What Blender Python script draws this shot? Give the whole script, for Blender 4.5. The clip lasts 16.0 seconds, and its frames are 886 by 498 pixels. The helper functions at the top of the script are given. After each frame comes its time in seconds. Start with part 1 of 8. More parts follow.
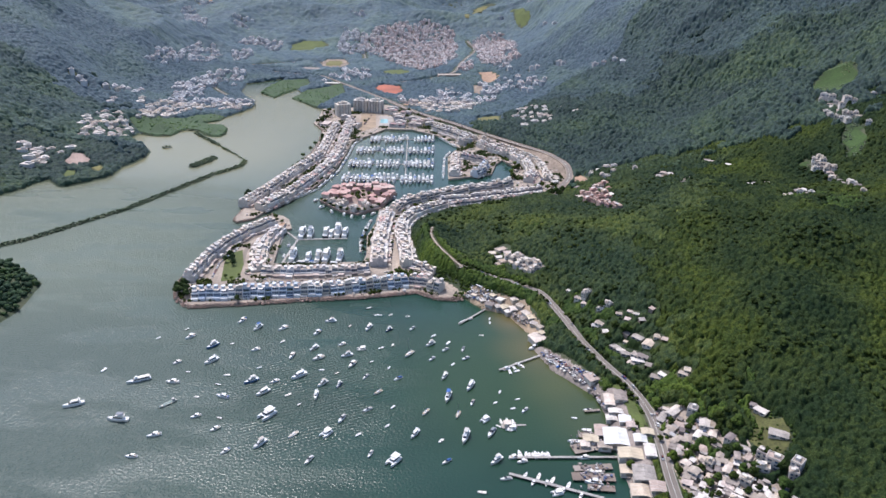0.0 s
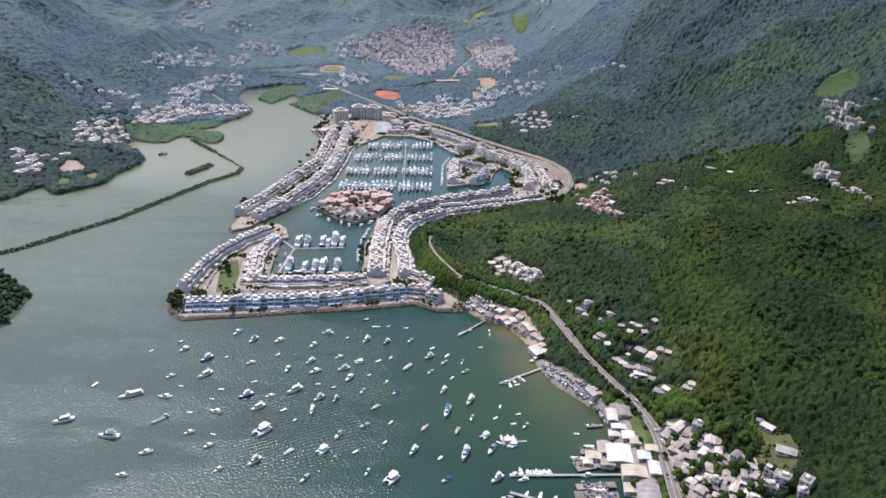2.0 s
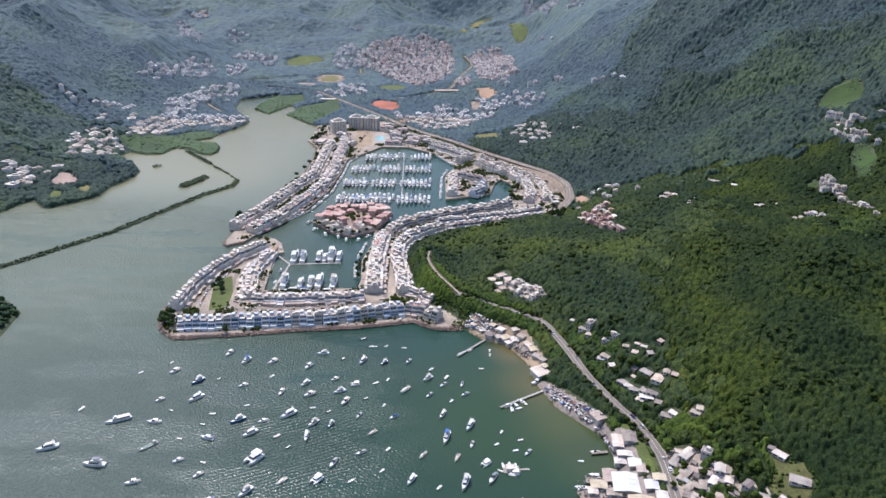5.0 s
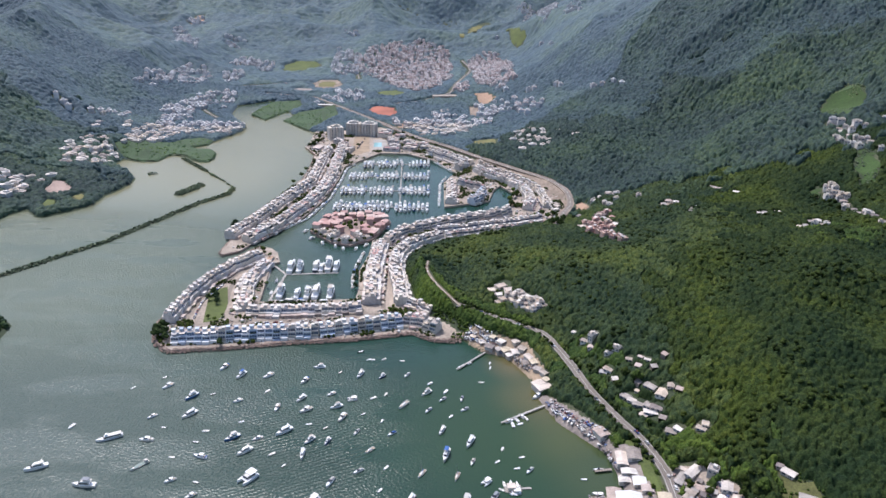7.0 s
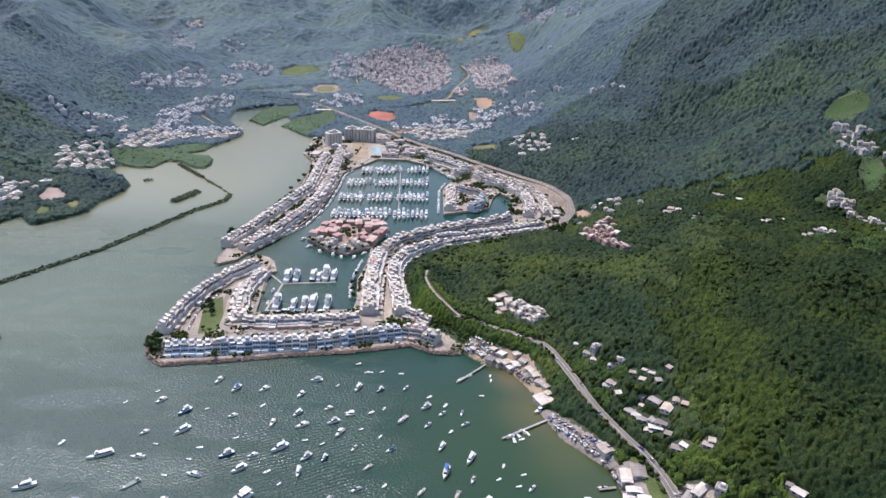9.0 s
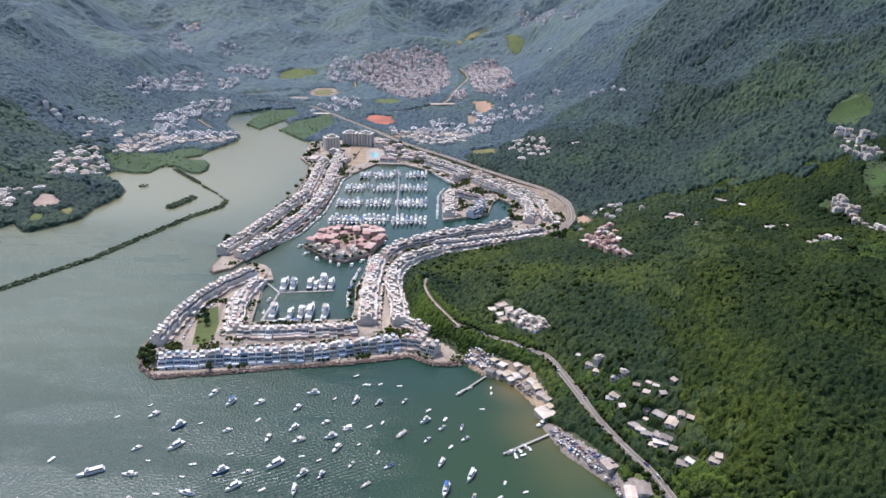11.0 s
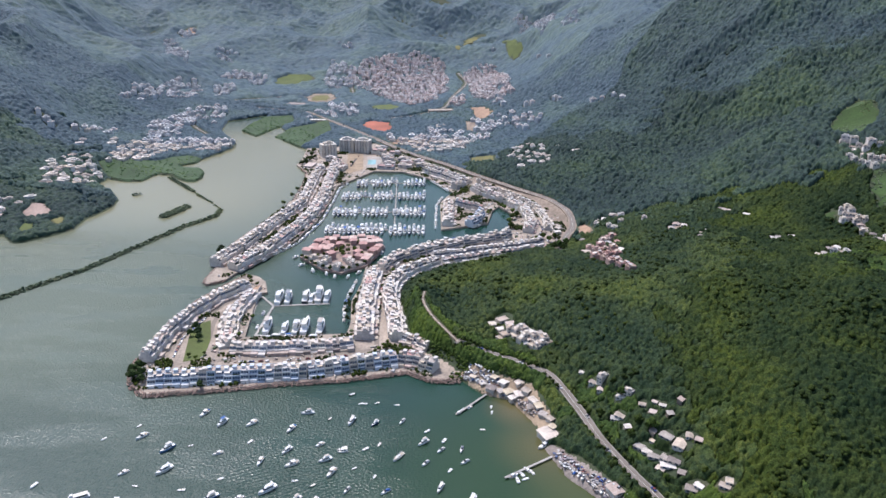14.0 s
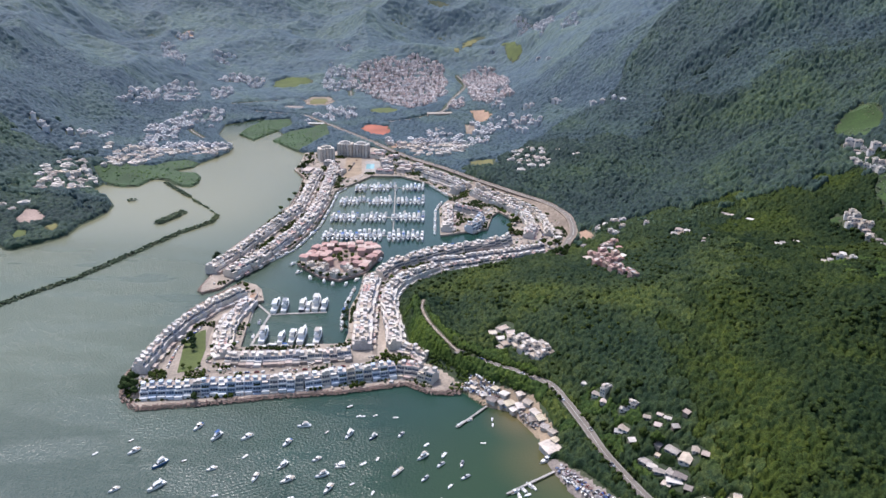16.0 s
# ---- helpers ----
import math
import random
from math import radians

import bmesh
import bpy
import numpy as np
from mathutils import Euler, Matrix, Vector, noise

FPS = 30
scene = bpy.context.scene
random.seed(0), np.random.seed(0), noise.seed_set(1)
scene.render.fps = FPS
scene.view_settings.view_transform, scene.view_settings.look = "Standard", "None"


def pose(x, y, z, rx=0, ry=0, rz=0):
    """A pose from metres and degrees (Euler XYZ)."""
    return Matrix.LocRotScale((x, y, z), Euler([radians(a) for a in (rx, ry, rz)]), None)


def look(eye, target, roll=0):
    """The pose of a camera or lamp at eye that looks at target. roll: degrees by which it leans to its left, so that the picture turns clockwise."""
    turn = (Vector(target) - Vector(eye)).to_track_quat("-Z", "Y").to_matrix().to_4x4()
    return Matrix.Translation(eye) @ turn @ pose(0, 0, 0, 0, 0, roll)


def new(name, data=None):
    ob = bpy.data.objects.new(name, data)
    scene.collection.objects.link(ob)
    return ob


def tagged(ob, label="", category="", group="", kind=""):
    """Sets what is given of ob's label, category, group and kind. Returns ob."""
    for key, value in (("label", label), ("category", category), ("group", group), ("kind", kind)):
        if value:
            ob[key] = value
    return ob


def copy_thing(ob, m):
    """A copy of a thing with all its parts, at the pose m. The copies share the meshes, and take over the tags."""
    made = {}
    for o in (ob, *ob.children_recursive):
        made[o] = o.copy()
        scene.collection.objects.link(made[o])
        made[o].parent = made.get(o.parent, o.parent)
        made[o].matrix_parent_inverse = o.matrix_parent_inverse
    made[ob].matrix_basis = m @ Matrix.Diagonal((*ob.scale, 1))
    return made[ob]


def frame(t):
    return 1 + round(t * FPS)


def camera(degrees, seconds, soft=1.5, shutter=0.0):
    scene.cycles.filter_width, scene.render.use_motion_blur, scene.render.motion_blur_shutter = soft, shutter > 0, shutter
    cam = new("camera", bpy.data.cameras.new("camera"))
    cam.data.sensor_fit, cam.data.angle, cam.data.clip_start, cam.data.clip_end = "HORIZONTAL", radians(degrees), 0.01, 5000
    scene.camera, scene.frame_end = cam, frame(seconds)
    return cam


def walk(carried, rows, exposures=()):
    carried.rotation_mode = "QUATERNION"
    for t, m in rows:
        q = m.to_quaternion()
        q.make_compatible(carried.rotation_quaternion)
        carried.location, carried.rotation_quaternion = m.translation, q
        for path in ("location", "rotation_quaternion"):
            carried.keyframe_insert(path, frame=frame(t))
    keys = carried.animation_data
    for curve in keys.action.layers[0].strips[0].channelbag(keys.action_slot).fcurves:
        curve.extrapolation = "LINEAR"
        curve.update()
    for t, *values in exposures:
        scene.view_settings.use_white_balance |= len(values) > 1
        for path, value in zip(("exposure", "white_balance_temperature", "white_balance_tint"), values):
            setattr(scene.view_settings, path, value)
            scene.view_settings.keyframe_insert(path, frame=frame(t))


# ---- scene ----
cam = camera(63.4, 16.0, soft=1.6)
PATH = [
    (0, (3.334, -32.739, 297.55), (3.313, -30.903, 296.757), 1.1),
    (0.5, (3.209, -29.846, 297.573), (3.19, -28.009, 296.783), 1.1),
    (1, (3.092, -26.921, 297.612), (3.073, -25.083, 296.824), 1.1),
    (1.5, (2.974, -23.968, 297.67), (2.955, -22.129, 296.885), 1.1),
    (2, (2.845, -21.0, 297.743), (2.828, -19.159, 296.962), 1.1),
    (2.5, (2.694, -18.013, 297.82), (2.678, -16.171, 297.042), 1.1),
    (3, (2.536, -15.005, 297.897), (2.52, -13.161, 297.122), 1.1),
    (3.5, (2.381, -11.951, 297.987), (2.367, -10.105, 297.216), 1.1),
    (4, (2.245, -8.881, 298.109), (2.231, -7.034, 297.342), 1.1),
    (6.5, (1.678, 6.714, 299.778), (1.668, 8.567, 299.023), 1.1),
    (7, (1.512, 9.9, 299.921), (1.503, 11.753, 299.169), 1.0),
    (7.5, (1.321, 13.09, 300.041), (1.312, 14.944, 299.291), 1.0),
    (8, (1.118, 16.274, 300.162), (1.111, 18.129, 299.414), 1.0),
    (8.5, (0.968, 19.498, 300.279), (0.961, 21.354, 299.534), 1.0),
    (9, (0.862, 22.744, 300.424), (0.856, 24.601, 299.681), 1.0),
    (11.5, (0.375, 38.924, 302.001), (0.373, 40.783, 301.264), 0.9),
    (12, (0.296, 42.078, 302.14), (0.295, 43.938, 301.405), 0.9),
    (12.5, (0.214, 45.185, 302.269), (0.213, 47.046, 301.536), 0.9),
    (13, (0.11, 48.31, 302.4), (0.11, 50.171, 301.668), 0.9),
    (13.5, (-0.004, 51.463, 302.522), (-0.003, 53.325, 301.791), 0.9),
    (14, (-0.108, 54.619, 302.64), (-0.106, 56.482, 301.911), 0.9),
    (14.5, (-0.181, 57.829, 302.75), (-0.179, 59.692, 302.022), 0.8),
    (15, (-0.225, 61.037, 302.848), (-0.222, 62.901, 302.121), 0.8),
    (15.5, (-0.241, 64.233, 302.921), (-0.237, 66.097, 302.196), 0.8),
    (16, (-0.23, 67.435, 302.973), (-0.226, 69.3, 302.249), 0.8),
]
walk(cam, [(t, look(eye, target, roll)) for t, eye, target, roll in PATH],
     [(0, 0.35, 6200, 16), (16, 0.35, 6200, 16)])

# ---- sky, sun and exposure ----
SUN_HEIGHT, SUN_AZIMUTH = 60.0, -36.0        # degrees; azimuth from straight ahead, to the right
world = bpy.data.worlds.new("sky")
scene.world = world
world.use_nodes = True
sky = world.node_tree.nodes.new("ShaderNodeTexSky")
sky.sky_type, sky.sun_disc = "NISHITA", False
sky.sun_elevation, sky.sun_rotation = radians(SUN_HEIGHT), radians(SUN_AZIMUTH)
sky.air_density, sky.dust_density, sky.ozone_density = 1.3, 2.0, 1.5
back = world.node_tree.nodes["Background"]
back.inputs["Strength"].default_value = 0.15
world.node_tree.links.new(sky.outputs[0], back.inputs[0])
sun = new("sun", bpy.data.lights.new("sun", "SUN"))
sun.data.energy, sun.data.angle, sun.data.color = 3.6, radians(0.6), (1.0, 0.95, 0.87)
a, e = radians(SUN_AZIMUTH), radians(SUN_HEIGHT)
sun.matrix_world = look((0, 0, 900), (-math.sin(a) * math.cos(e), -math.cos(a) * math.cos(e), 900 - math.sin(e)))


# ---- plan of the land ----
# coast, walked with the land on the right hand or left, closed far outside
COAST_EAST = [(1900, -300), (150, -300), (122, 50), (114, 230), (112, 296), (110, 330), (112, 371), (105, 399), (86, 422), (80, 429),
              (73, 449), (69, 461), (65, 489), (51, 516), (30, 523), (16, 541), (4, 540), (-8, 541), (-26, 553), (-73, 540),
              (-125, 532), (-182, 520), (-223, 514), (-237, 527), (-243, 540), (-248, 558), (-246, 583), (-244, 627)]
COAST_BASIN = [(-235, 678), (-221, 710), (-204, 742), (-189, 735), (-180, 723), (-172, 698), (-180, 694), (-170, 605), (-83, 614),
               (-82, 634), (-87, 680), (-82, 721), (-82, 765), (-69, 775), (-50, 805), (-23, 840), (25, 861), (70, 880), (88, 915),
               (90, 955), (76, 985), (66, 965), (57, 915), (-2, 888), (-4, 994), (6, 1028), (15, 1045), (-22, 1117), (-65, 1155)]
COAST_STRIP = [(-111, 1155), (-125, 1127), (-156, 1070), (-155, 1002), (-159, 914), (-174, 838), (-196, 799), (-209, 764), (-221, 728),
               (-238, 714), (-243, 723), (-241, 762), (-249, 789), (-245, 820), (-229, 894), (-207, 998), (-207, 1066), (-214, 1142),
               (-226, 1164), (-238, 1186), (-236, 1215), (-241, 1299), (-262, 1310), (-322, 1395), (-312, 1440), (-330, 1480), (-355, 1391)]
COAST_LAGOON = [(-400, 1443), (-395, 1520), (-382, 1600), (-444, 1532), (-431, 1440), (-372, 1332), (-371, 1299), (-380, 1267), (-390, 1241), (-399, 1215), (-401, 1191), (-422, 1174), (-411, 1167), (-386, 1165), (-371, 1140), (-363, 1106), (-369, 1082), (-385, 1084), (-400, 1096), (-418, 1115), (-438, 1121), (-442, 1107), (-446, 1083), (-470, 1078), (-486, 1083), (-501, 1089), (-503, 1069), (-484, 1045), (-460, 1022), (-442, 994), (-437, 964), (-441, 938), (-449, 912), (-446, 872), (-453, 859), (-471, 836), (-487, 821), (-499, 822), (-521, 846), (-529, 829), (-532, 810),
                (-600, 690), (-900, 600), (-3200, 550), (-3200, 6000), (3400, 6000), (3400, -300)]
HEADLAND = [(-361, 502), (-366, 477), (-420, 430), (-520, 420), (-620, 480), (-600, 590), (-480, 606), (-440, 603), (-420, 598), (-370, 556)]
RED_ISLAND = [(-158, 792), (-143, 845), (-77, 852), (-66, 826), (-81, 770), (-106, 748), (-128, 757)]
BUND = [(-560, 560), (-500, 600), (-440, 654), (-422, 682), (-399, 719), (-379, 748), (-366, 779), (-353, 810), (-340, 842), (-329, 868), (-320, 891), (-306, 911), (-293, 932), (-295, 958)]
# low islets of the lagoon and the broken end of the bund: line, half width
ISLETS = [([(-359, 926), (-353, 939), (-347, 955), (-345, 966)], 9.0), ([(-434, 1016), (-425, 1020)], 4.0), ([(-345, 1022), (-333, 1008)], 3.5), ([(-325, 1000), (-315, 987)], 2.5), ([(-415, 1107), (-386, 1072), (-358, 1039)], 5.0), ([(-297, 962), (-315, 987), (-345, 1022), (-358, 1039)], 2.0)]
# flat made ground of the marina estate
MARINA = [(4, 540), (18, 552), (4, 574), (-16, 588), (-28, 605), (-34, 644), (-42, 684), (-41, 712), (-33, 733), (-19, 750), (4, 767), (40, 780), (80, 796), (128, 812), (152, 850), (156, 900),
          (150, 955), (130, 1005), (95, 1060), (45, 1125), (0, 1185), (-65, 1260), (-125, 1345), (-160, 1335), (-200, 1305), (-241, 1299)]
# spot heights of the hills: x, y, metres
HEIGHTS_SPUR_FIRST = [(148, 560, 50), (60, 640, 30), (225, 520, 68), (235, 445, 74), (255, 400, 66), (230, 370, 44), (120, 500, 24), (120, 462, 20), (155, 435, 17), (60, 590, 22), (22, 585, 14), (90, 480, 10), (110, 430, 7), (140, 350, 7), (180, 330, 13), (220, 320, 26), (300, 480, 95)]
HEIGHTS_SPUR_SECOND = [(300, 380, 75), (380, 500, 110), (380, 350, 90), (300, 250, 50), (180, 200, 14), (420, 430, 118), (500, 350, 125), (110, 690, 30), (60, 705, 28), (30, 700, 18), (175, 645, 42), (165, 740, 14), (400, 600, 74), (260, 600, 70), (20, 640, 14), (130, 760, 16), (60, 765, 5)]
HEIGHTS_SPUR = HEIGHTS_SPUR_FIRST + HEIGHTS_SPUR_SECOND
HEIGHTS_EAST = [(185, 800, 20), (0, 640, 5), (0, 600, 5), (385, 725, 50), (450, 830, 54), (355, 910, 30), (525, 950, 92), (270, 940, 22),
                (180, 1000, 9), (300, 700, 55), (500, 640, 76), (500, 740, 70), (620, 600, 120), (620, 800, 95), (180, 1090, 14), (270, 1120, 52),
                (400, 1000, 68), (560, 1040, 120), (540, 1150, 160), (300, 1350, 70), (450, 1300, 150), (700, 1200, 230), (800, 1000, 190),
                (900, 1400, 330), (150, 1300, 10), (100, 950, 4), (0, 1200, 4), (250, 1700, 90), (400, 1700, 170), (600, 1700, 280), (900, 1900, 400)]
HEIGHTS_NORTH = [(-100, 1300, 4), (-100, 1600, 8), (50, 1600, 15), (100, 1850, 30), (-300, 1800, 6), (-150, 1950, 14), (150, 2200, 50),
                 (-100, 2300, 60), (-400, 2100, 40), (-400, 2500, 110), (0, 2700, 120), (300, 2600, 120), (500, 2300, 240), (900, 2600, 430),
                 (-600, 2800, 200), (-200, 3000, 240), (300, 3100, 260), (-1000, 3000, 350), (800, 3200, 470), (0, 3600, 400), (-700, 3600, 430),
                 (500, 3800, 480), (1500, 2500, 500), (1500, 3800, 520), (-1500, 3800, 480), (0, 4400, 480), (1000, 4400, 520), (-1000, 4400, 500)]
HEIGHTS_WEST = [(-600, 1250, 45), (-560, 1150, 18), (-520, 1050, 6), (-600, 950, 12), (-650, 800, 20), (-700, 1100, 60), (-800, 1300, 110),
                (-550, 1450, 15), (-480, 1600, 8), (-700, 1600, 70), (-600, 1900, 40), (-773, 2237, 100), (-1000, 1700, 170), (-1000, 1200, 130),
                (-1000, 900, 80), (-1200, 2200, 260), (-1500, 3000, 420), (1300, 1500, 450), (1300, 900, 300), (1000, 600, 180), (-1600, 1500, 300),
                (1200, 300, 200), (800, 300, 140), (-500, 510, 22), (-430, 530, 14), (-1800, 900, 160), (600, 0, 60), (1400, 0, 160), (-150, 700, 3), (-200, 1100, 3)]
# road centre lines: x, y, height
SHORE_ROAD = [(13, 577, 17), (36, 563, 15), (59, 551, 14), (83, 534, 13), (99, 491, 11), (108, 456, 10), (123, 419, 9),
              (132, 402, 8), (140, 371, 7), (139, 335, 7), (136, 295, 7), (134, 200, 7), (136, 60, 7)]
HIGHWAY = [(-420, 1660, 6), (-300, 1620, 6), (-180, 1450, 5), (-122, 1364, 5), (-62, 1270, 5), (1, 1197, 5), (48, 1134, 5), (107, 1057, 6), (145, 1006, 7), (163, 950, 8), (160, 889, 9), (146, 850, 10), (130, 800, 12)]
HILL_LANE = [(14, 576, 17), (2, 598, 18), (-10, 623, 19), (-17, 648, 20), (-16, 664, 21)]


def inside_distance(px, py, poly):
    """Signed distance to a closed outline, positive inside."""
    best = np.full(px.shape, 1e9)
    inside = np.zeros(px.shape, bool)
    for (x0, y0), (x1, y1) in zip(poly, poly[1:] + poly[:1]):
        dx, dy = x1 - x0, y1 - y0
        k = np.clip(((px - x0) * dx + (py - y0) * dy) / (dx * dx + dy * dy + 1e-9), 0, 1)
        best = np.minimum(best, np.hypot(px - x0 - k * dx, py - y0 - k * dy))
        if y0 != y1:
            inside ^= ((y0 > py) != (y1 > py)) & (px < dx * (py - y0) / dy + x0)
    return np.where(inside, best, -best)


def line_distance(px, py, line):
    """Distance to an open line, and the third value of its points there."""
    best = np.full(px.shape, 1e9)
    value = np.zeros(px.shape)
    for p, q in zip(line, line[1:]):
        dx, dy = q[0] - p[0], q[1] - p[1]
        k = np.clip(((px - p[0]) * dx + (py - p[1]) * dy) / (dx * dx + dy * dy + 1e-9), 0, 1)
        d = np.hypot(px - p[0] - k * dx, py - p[1] - k * dy)
        if len(p) > 2:
            value = np.where(d < best, p[2] + k * (q[2] - p[2]), value)
        best = np.minimum(best, d)
    return best, value


def smooth(v, lo, hi):
    k = np.clip((v - lo) / (hi - lo), 0, 1)
    return k * k * (3 - 2 * k)


def lattice(ix, iy, seed):
    h = (ix.astype(np.int64) * 374761393 + iy.astype(np.int64) * 668265263 + seed * 1442695041) & 0x7FFFFFFF
    h = ((h ^ (h >> 13)) * 1274126177) & 0x7FFFFFFF
    return ((h ^ (h >> 16)) & 0xFFFF) / 65535.0


def relief(px, py, size, seed):
    """Smooth random field, 0 to 1, with bumps of that size."""
    gx, gy = px / size, py / size
    ix, iy = np.floor(gx), np.floor(gy)
    fx, fy = gx - ix, gy - iy
    fx, fy = fx * fx * (3 - 2 * fx), fy * fy * (3 - 2 * fy)
    a00, a10 = lattice(ix, iy, seed), lattice(ix + 1, iy, seed)
    a01, a11 = lattice(ix, iy + 1, seed), lattice(ix + 1, iy + 1, seed)
    return (a00 * (1 - fx) + a10 * fx) * (1 - fy) + (a01 * (1 - fx) + a11 * fx) * fy


COAST = COAST_EAST + COAST_BASIN + COAST_STRIP + COAST_LAGOON
MARINA_GROUND = COAST_EAST[16:] + COAST_BASIN + COAST_STRIP[:22] + MARINA[::-1][1:-1]
SPOTS = np.array(HEIGHTS_SPUR + HEIGHTS_EAST + HEIGHTS_NORTH + HEIGHTS_WEST, float)


def plate(d2):
    return 0.5 * d2 * np.log(d2 + 1.0)


n_spots = len(SPOTS)
gaps = ((SPOTS[:, None, :2] - SPOTS[None, :, :2]) ** 2).sum(2) / 1e4
flat = np.c_[np.ones(n_spots), SPOTS[:, :2] / 100]
system = np.zeros((n_spots + 3, n_spots + 3))
system[:n_spots, :n_spots] = plate(gaps) + np.eye(n_spots) * 0.15
system[:n_spots, n_spots:], system[n_spots:, :n_spots] = flat, flat.T
WEIGHTS = np.linalg.solve(system, np.r_[SPOTS[:, 2], 0, 0, 0])


def land_distance(px, py):
    """Metres from the shore, positive on land."""
    sd = inside_distance(px, py, COAST)
    for poly in (HEADLAND, RED_ISLAND):
        sd = np.maximum(sd, inside_distance(px, py, poly))
    sd = np.maximum(sd, 5.0 - line_distance(px, py, BUND)[0])
    for line, half in ISLETS:
        sd = np.maximum(sd, half - line_distance(px, py, line)[0])
    return sd


def hill_height(px, py):
    """Hills with their ridges and gullies, without shores and works."""
    z = WEIGHTS[n_spots] + WEIGHTS[n_spots + 1] * px / 100 + WEIGHTS[n_spots + 2] * py / 100
    for (x, y, _), w in zip(SPOTS, WEIGHTS):
        z = z + w * plate(((px - x) ** 2 + (py - y) ** 2) / 1e4)
    steep = np.clip(z / 120, 0, 1)
    for size, seed, tall in ((420, 3, 120), (190, 5, 62), (80, 7, 18)):
        ridge = 1 - np.abs(2 * relief(px + 40 * relief(py, px, size, 9), py, size, seed) - 1)
        z = z + (ridge - 0.62) * tall * steep * np.where(py < 700, 0.7, 1.0)
    return z


# heights of settled terraces on the slopes: x, y, metres
SETTLED = np.array([(404, 728, 84), (408, 678, 66), (469, 857, 110), (356, 671, 52), (326, 712, 46), (323, 827, 44), (172, 735, 26), (-572, 1053, 30), (520, 900, 125)], float)
SHORT_OF = SETTLED[:, 2] - hill_height(SETTLED[:, 0], SETTLED[:, 1])


def ground(px, py):
    """Height of the ground at plan points."""
    px, py = np.atleast_1d(np.asarray(px, float)), np.atleast_1d(np.asarray(py, float))
    z = hill_height(px, py)
    lift, share = np.zeros(z.shape), np.full(z.shape, 0.12)
    for (x, y, _), more in zip(SETTLED, SHORT_OF):
        near = np.exp(-((px - x) ** 2 + (py - y) ** 2) / 95.0 ** 2)
        lift, share = lift + near * more, share + near
    z = z + lift / share
    sd = land_distance(px, py)
    z = 2.2 + np.maximum(z - 2.2, 0) * smooth(sd, 4, 60)
    estate = smooth(inside_distance(px, py, MARINA_GROUND), -14, 2)
    z = z + (2.2 - z) * estate
    for road in (SHORE_ROAD, HIGHWAY, HILL_LANE):
        d, level = line_distance(px, py, road)
        z = z + (level - z) * (1 - smooth(d, 7, 30)) * (1 - estate)
    return np.minimum(z, np.clip(-1.9 + sd * 0.9, -3.5, None))


# ---- end of the plan ----

# ---- materials ----
def tree_of(name):
    m = bpy.data.materials.new(name)
    m.use_nodes = True
    return m, m.node_tree.nodes, m.node_tree.links, m.node_tree.nodes["Principled BSDF"]


def ramp_of(nodes, stops):
    ramp = nodes.new("ShaderNodeValToRGB")
    while len(ramp.color_ramp.elements) < len(stops):
        ramp.color_ramp.elements.new(0.5)
    for el, (at, colour) in zip(ramp.color_ramp.elements, stops):
        el.position, el.color = at, (*colour, 1)
    return ramp


def noise_of(nodes, links, where, scale, detail=3.0):
    n = nodes.new("ShaderNodeTexNoise")
    n.inputs["Scale"].default_value, n.inputs["Detail"].default_value = scale, detail
    links.new(where, n.inputs["Vector"])
    return n.outputs["Fac"]


def mixed(nodes, links, a, b, fac, kind="MULTIPLY"):
    mix = nodes.new("ShaderNodeMix")
    mix.data_type, mix.blend_type = "RGBA", kind
    for value, socket in ((fac, mix.inputs[0]), (a, mix.inputs[6]), (b, mix.inputs[7])):
        if isinstance(value, (int, float)):
            socket.default_value = value
        elif isinstance(value, tuple):
            socket.default_value = (*value, 1)
        else:
            links.new(value, socket)
    return mix.outputs[2]


def surface(name, tints, rough=0.7, metal=0.0, grain=1.5, blotch=0.08, amount=0.35, bump=0.15, spread="object", spec=0.5):
    """Tints spread over objects or islands, with blotches and grain at two sizes, and a fine relief."""
    m, nodes, links, shader = tree_of(name)
    geo = nodes.new("ShaderNodeNewGeometry")
    where = geo.outputs["Position"]
    if len(tints) > 1:
        pick = nodes.new("ShaderNodeObjectInfo").outputs["Random"] if spread == "object" else geo.outputs["Random Per Island"]
        ramp = ramp_of(nodes, [(i / len(tints), c) for i, c in enumerate(tints)])
        ramp.color_ramp.interpolation = "CONSTANT"
        links.new(pick, ramp.inputs[0])
        colour = ramp.outputs[0]
    else:
        colour = tints[0]
    big = ramp_of(nodes, [(0.25, (1 - amount,) * 3), (0.7, (1.0, 1.0, 1.0))])
    links.new(noise_of(nodes, links, where, blotch), big.inputs[0])
    small = ramp_of(nodes, [(0.3, (1 - amount * 0.8,) * 3), (0.65, (1.0, 1.0, 1.0))])
    fine = noise_of(nodes, links, where, grain, 5.0)
    links.new(fine, small.inputs[0])
    colour = mixed(nodes, links, mixed(nodes, links, colour, big.outputs[0], 1.0), small.outputs[0], 1.0)
    links.new(colour, shader.inputs["Base Color"])
    shader.inputs["Roughness"].default_value, shader.inputs["Metallic"].default_value = rough, metal
    shader.inputs["Specular IOR Level"].default_value = spec
    if bump:
        b = nodes.new("ShaderNodeBump")
        b.inputs["Strength"].default_value, b.inputs["Distance"].default_value = bump, 0.3
        links.new(fine, b.inputs["Height"])
        links.new(b.outputs[0], shader.inputs["Normal"])
    return m


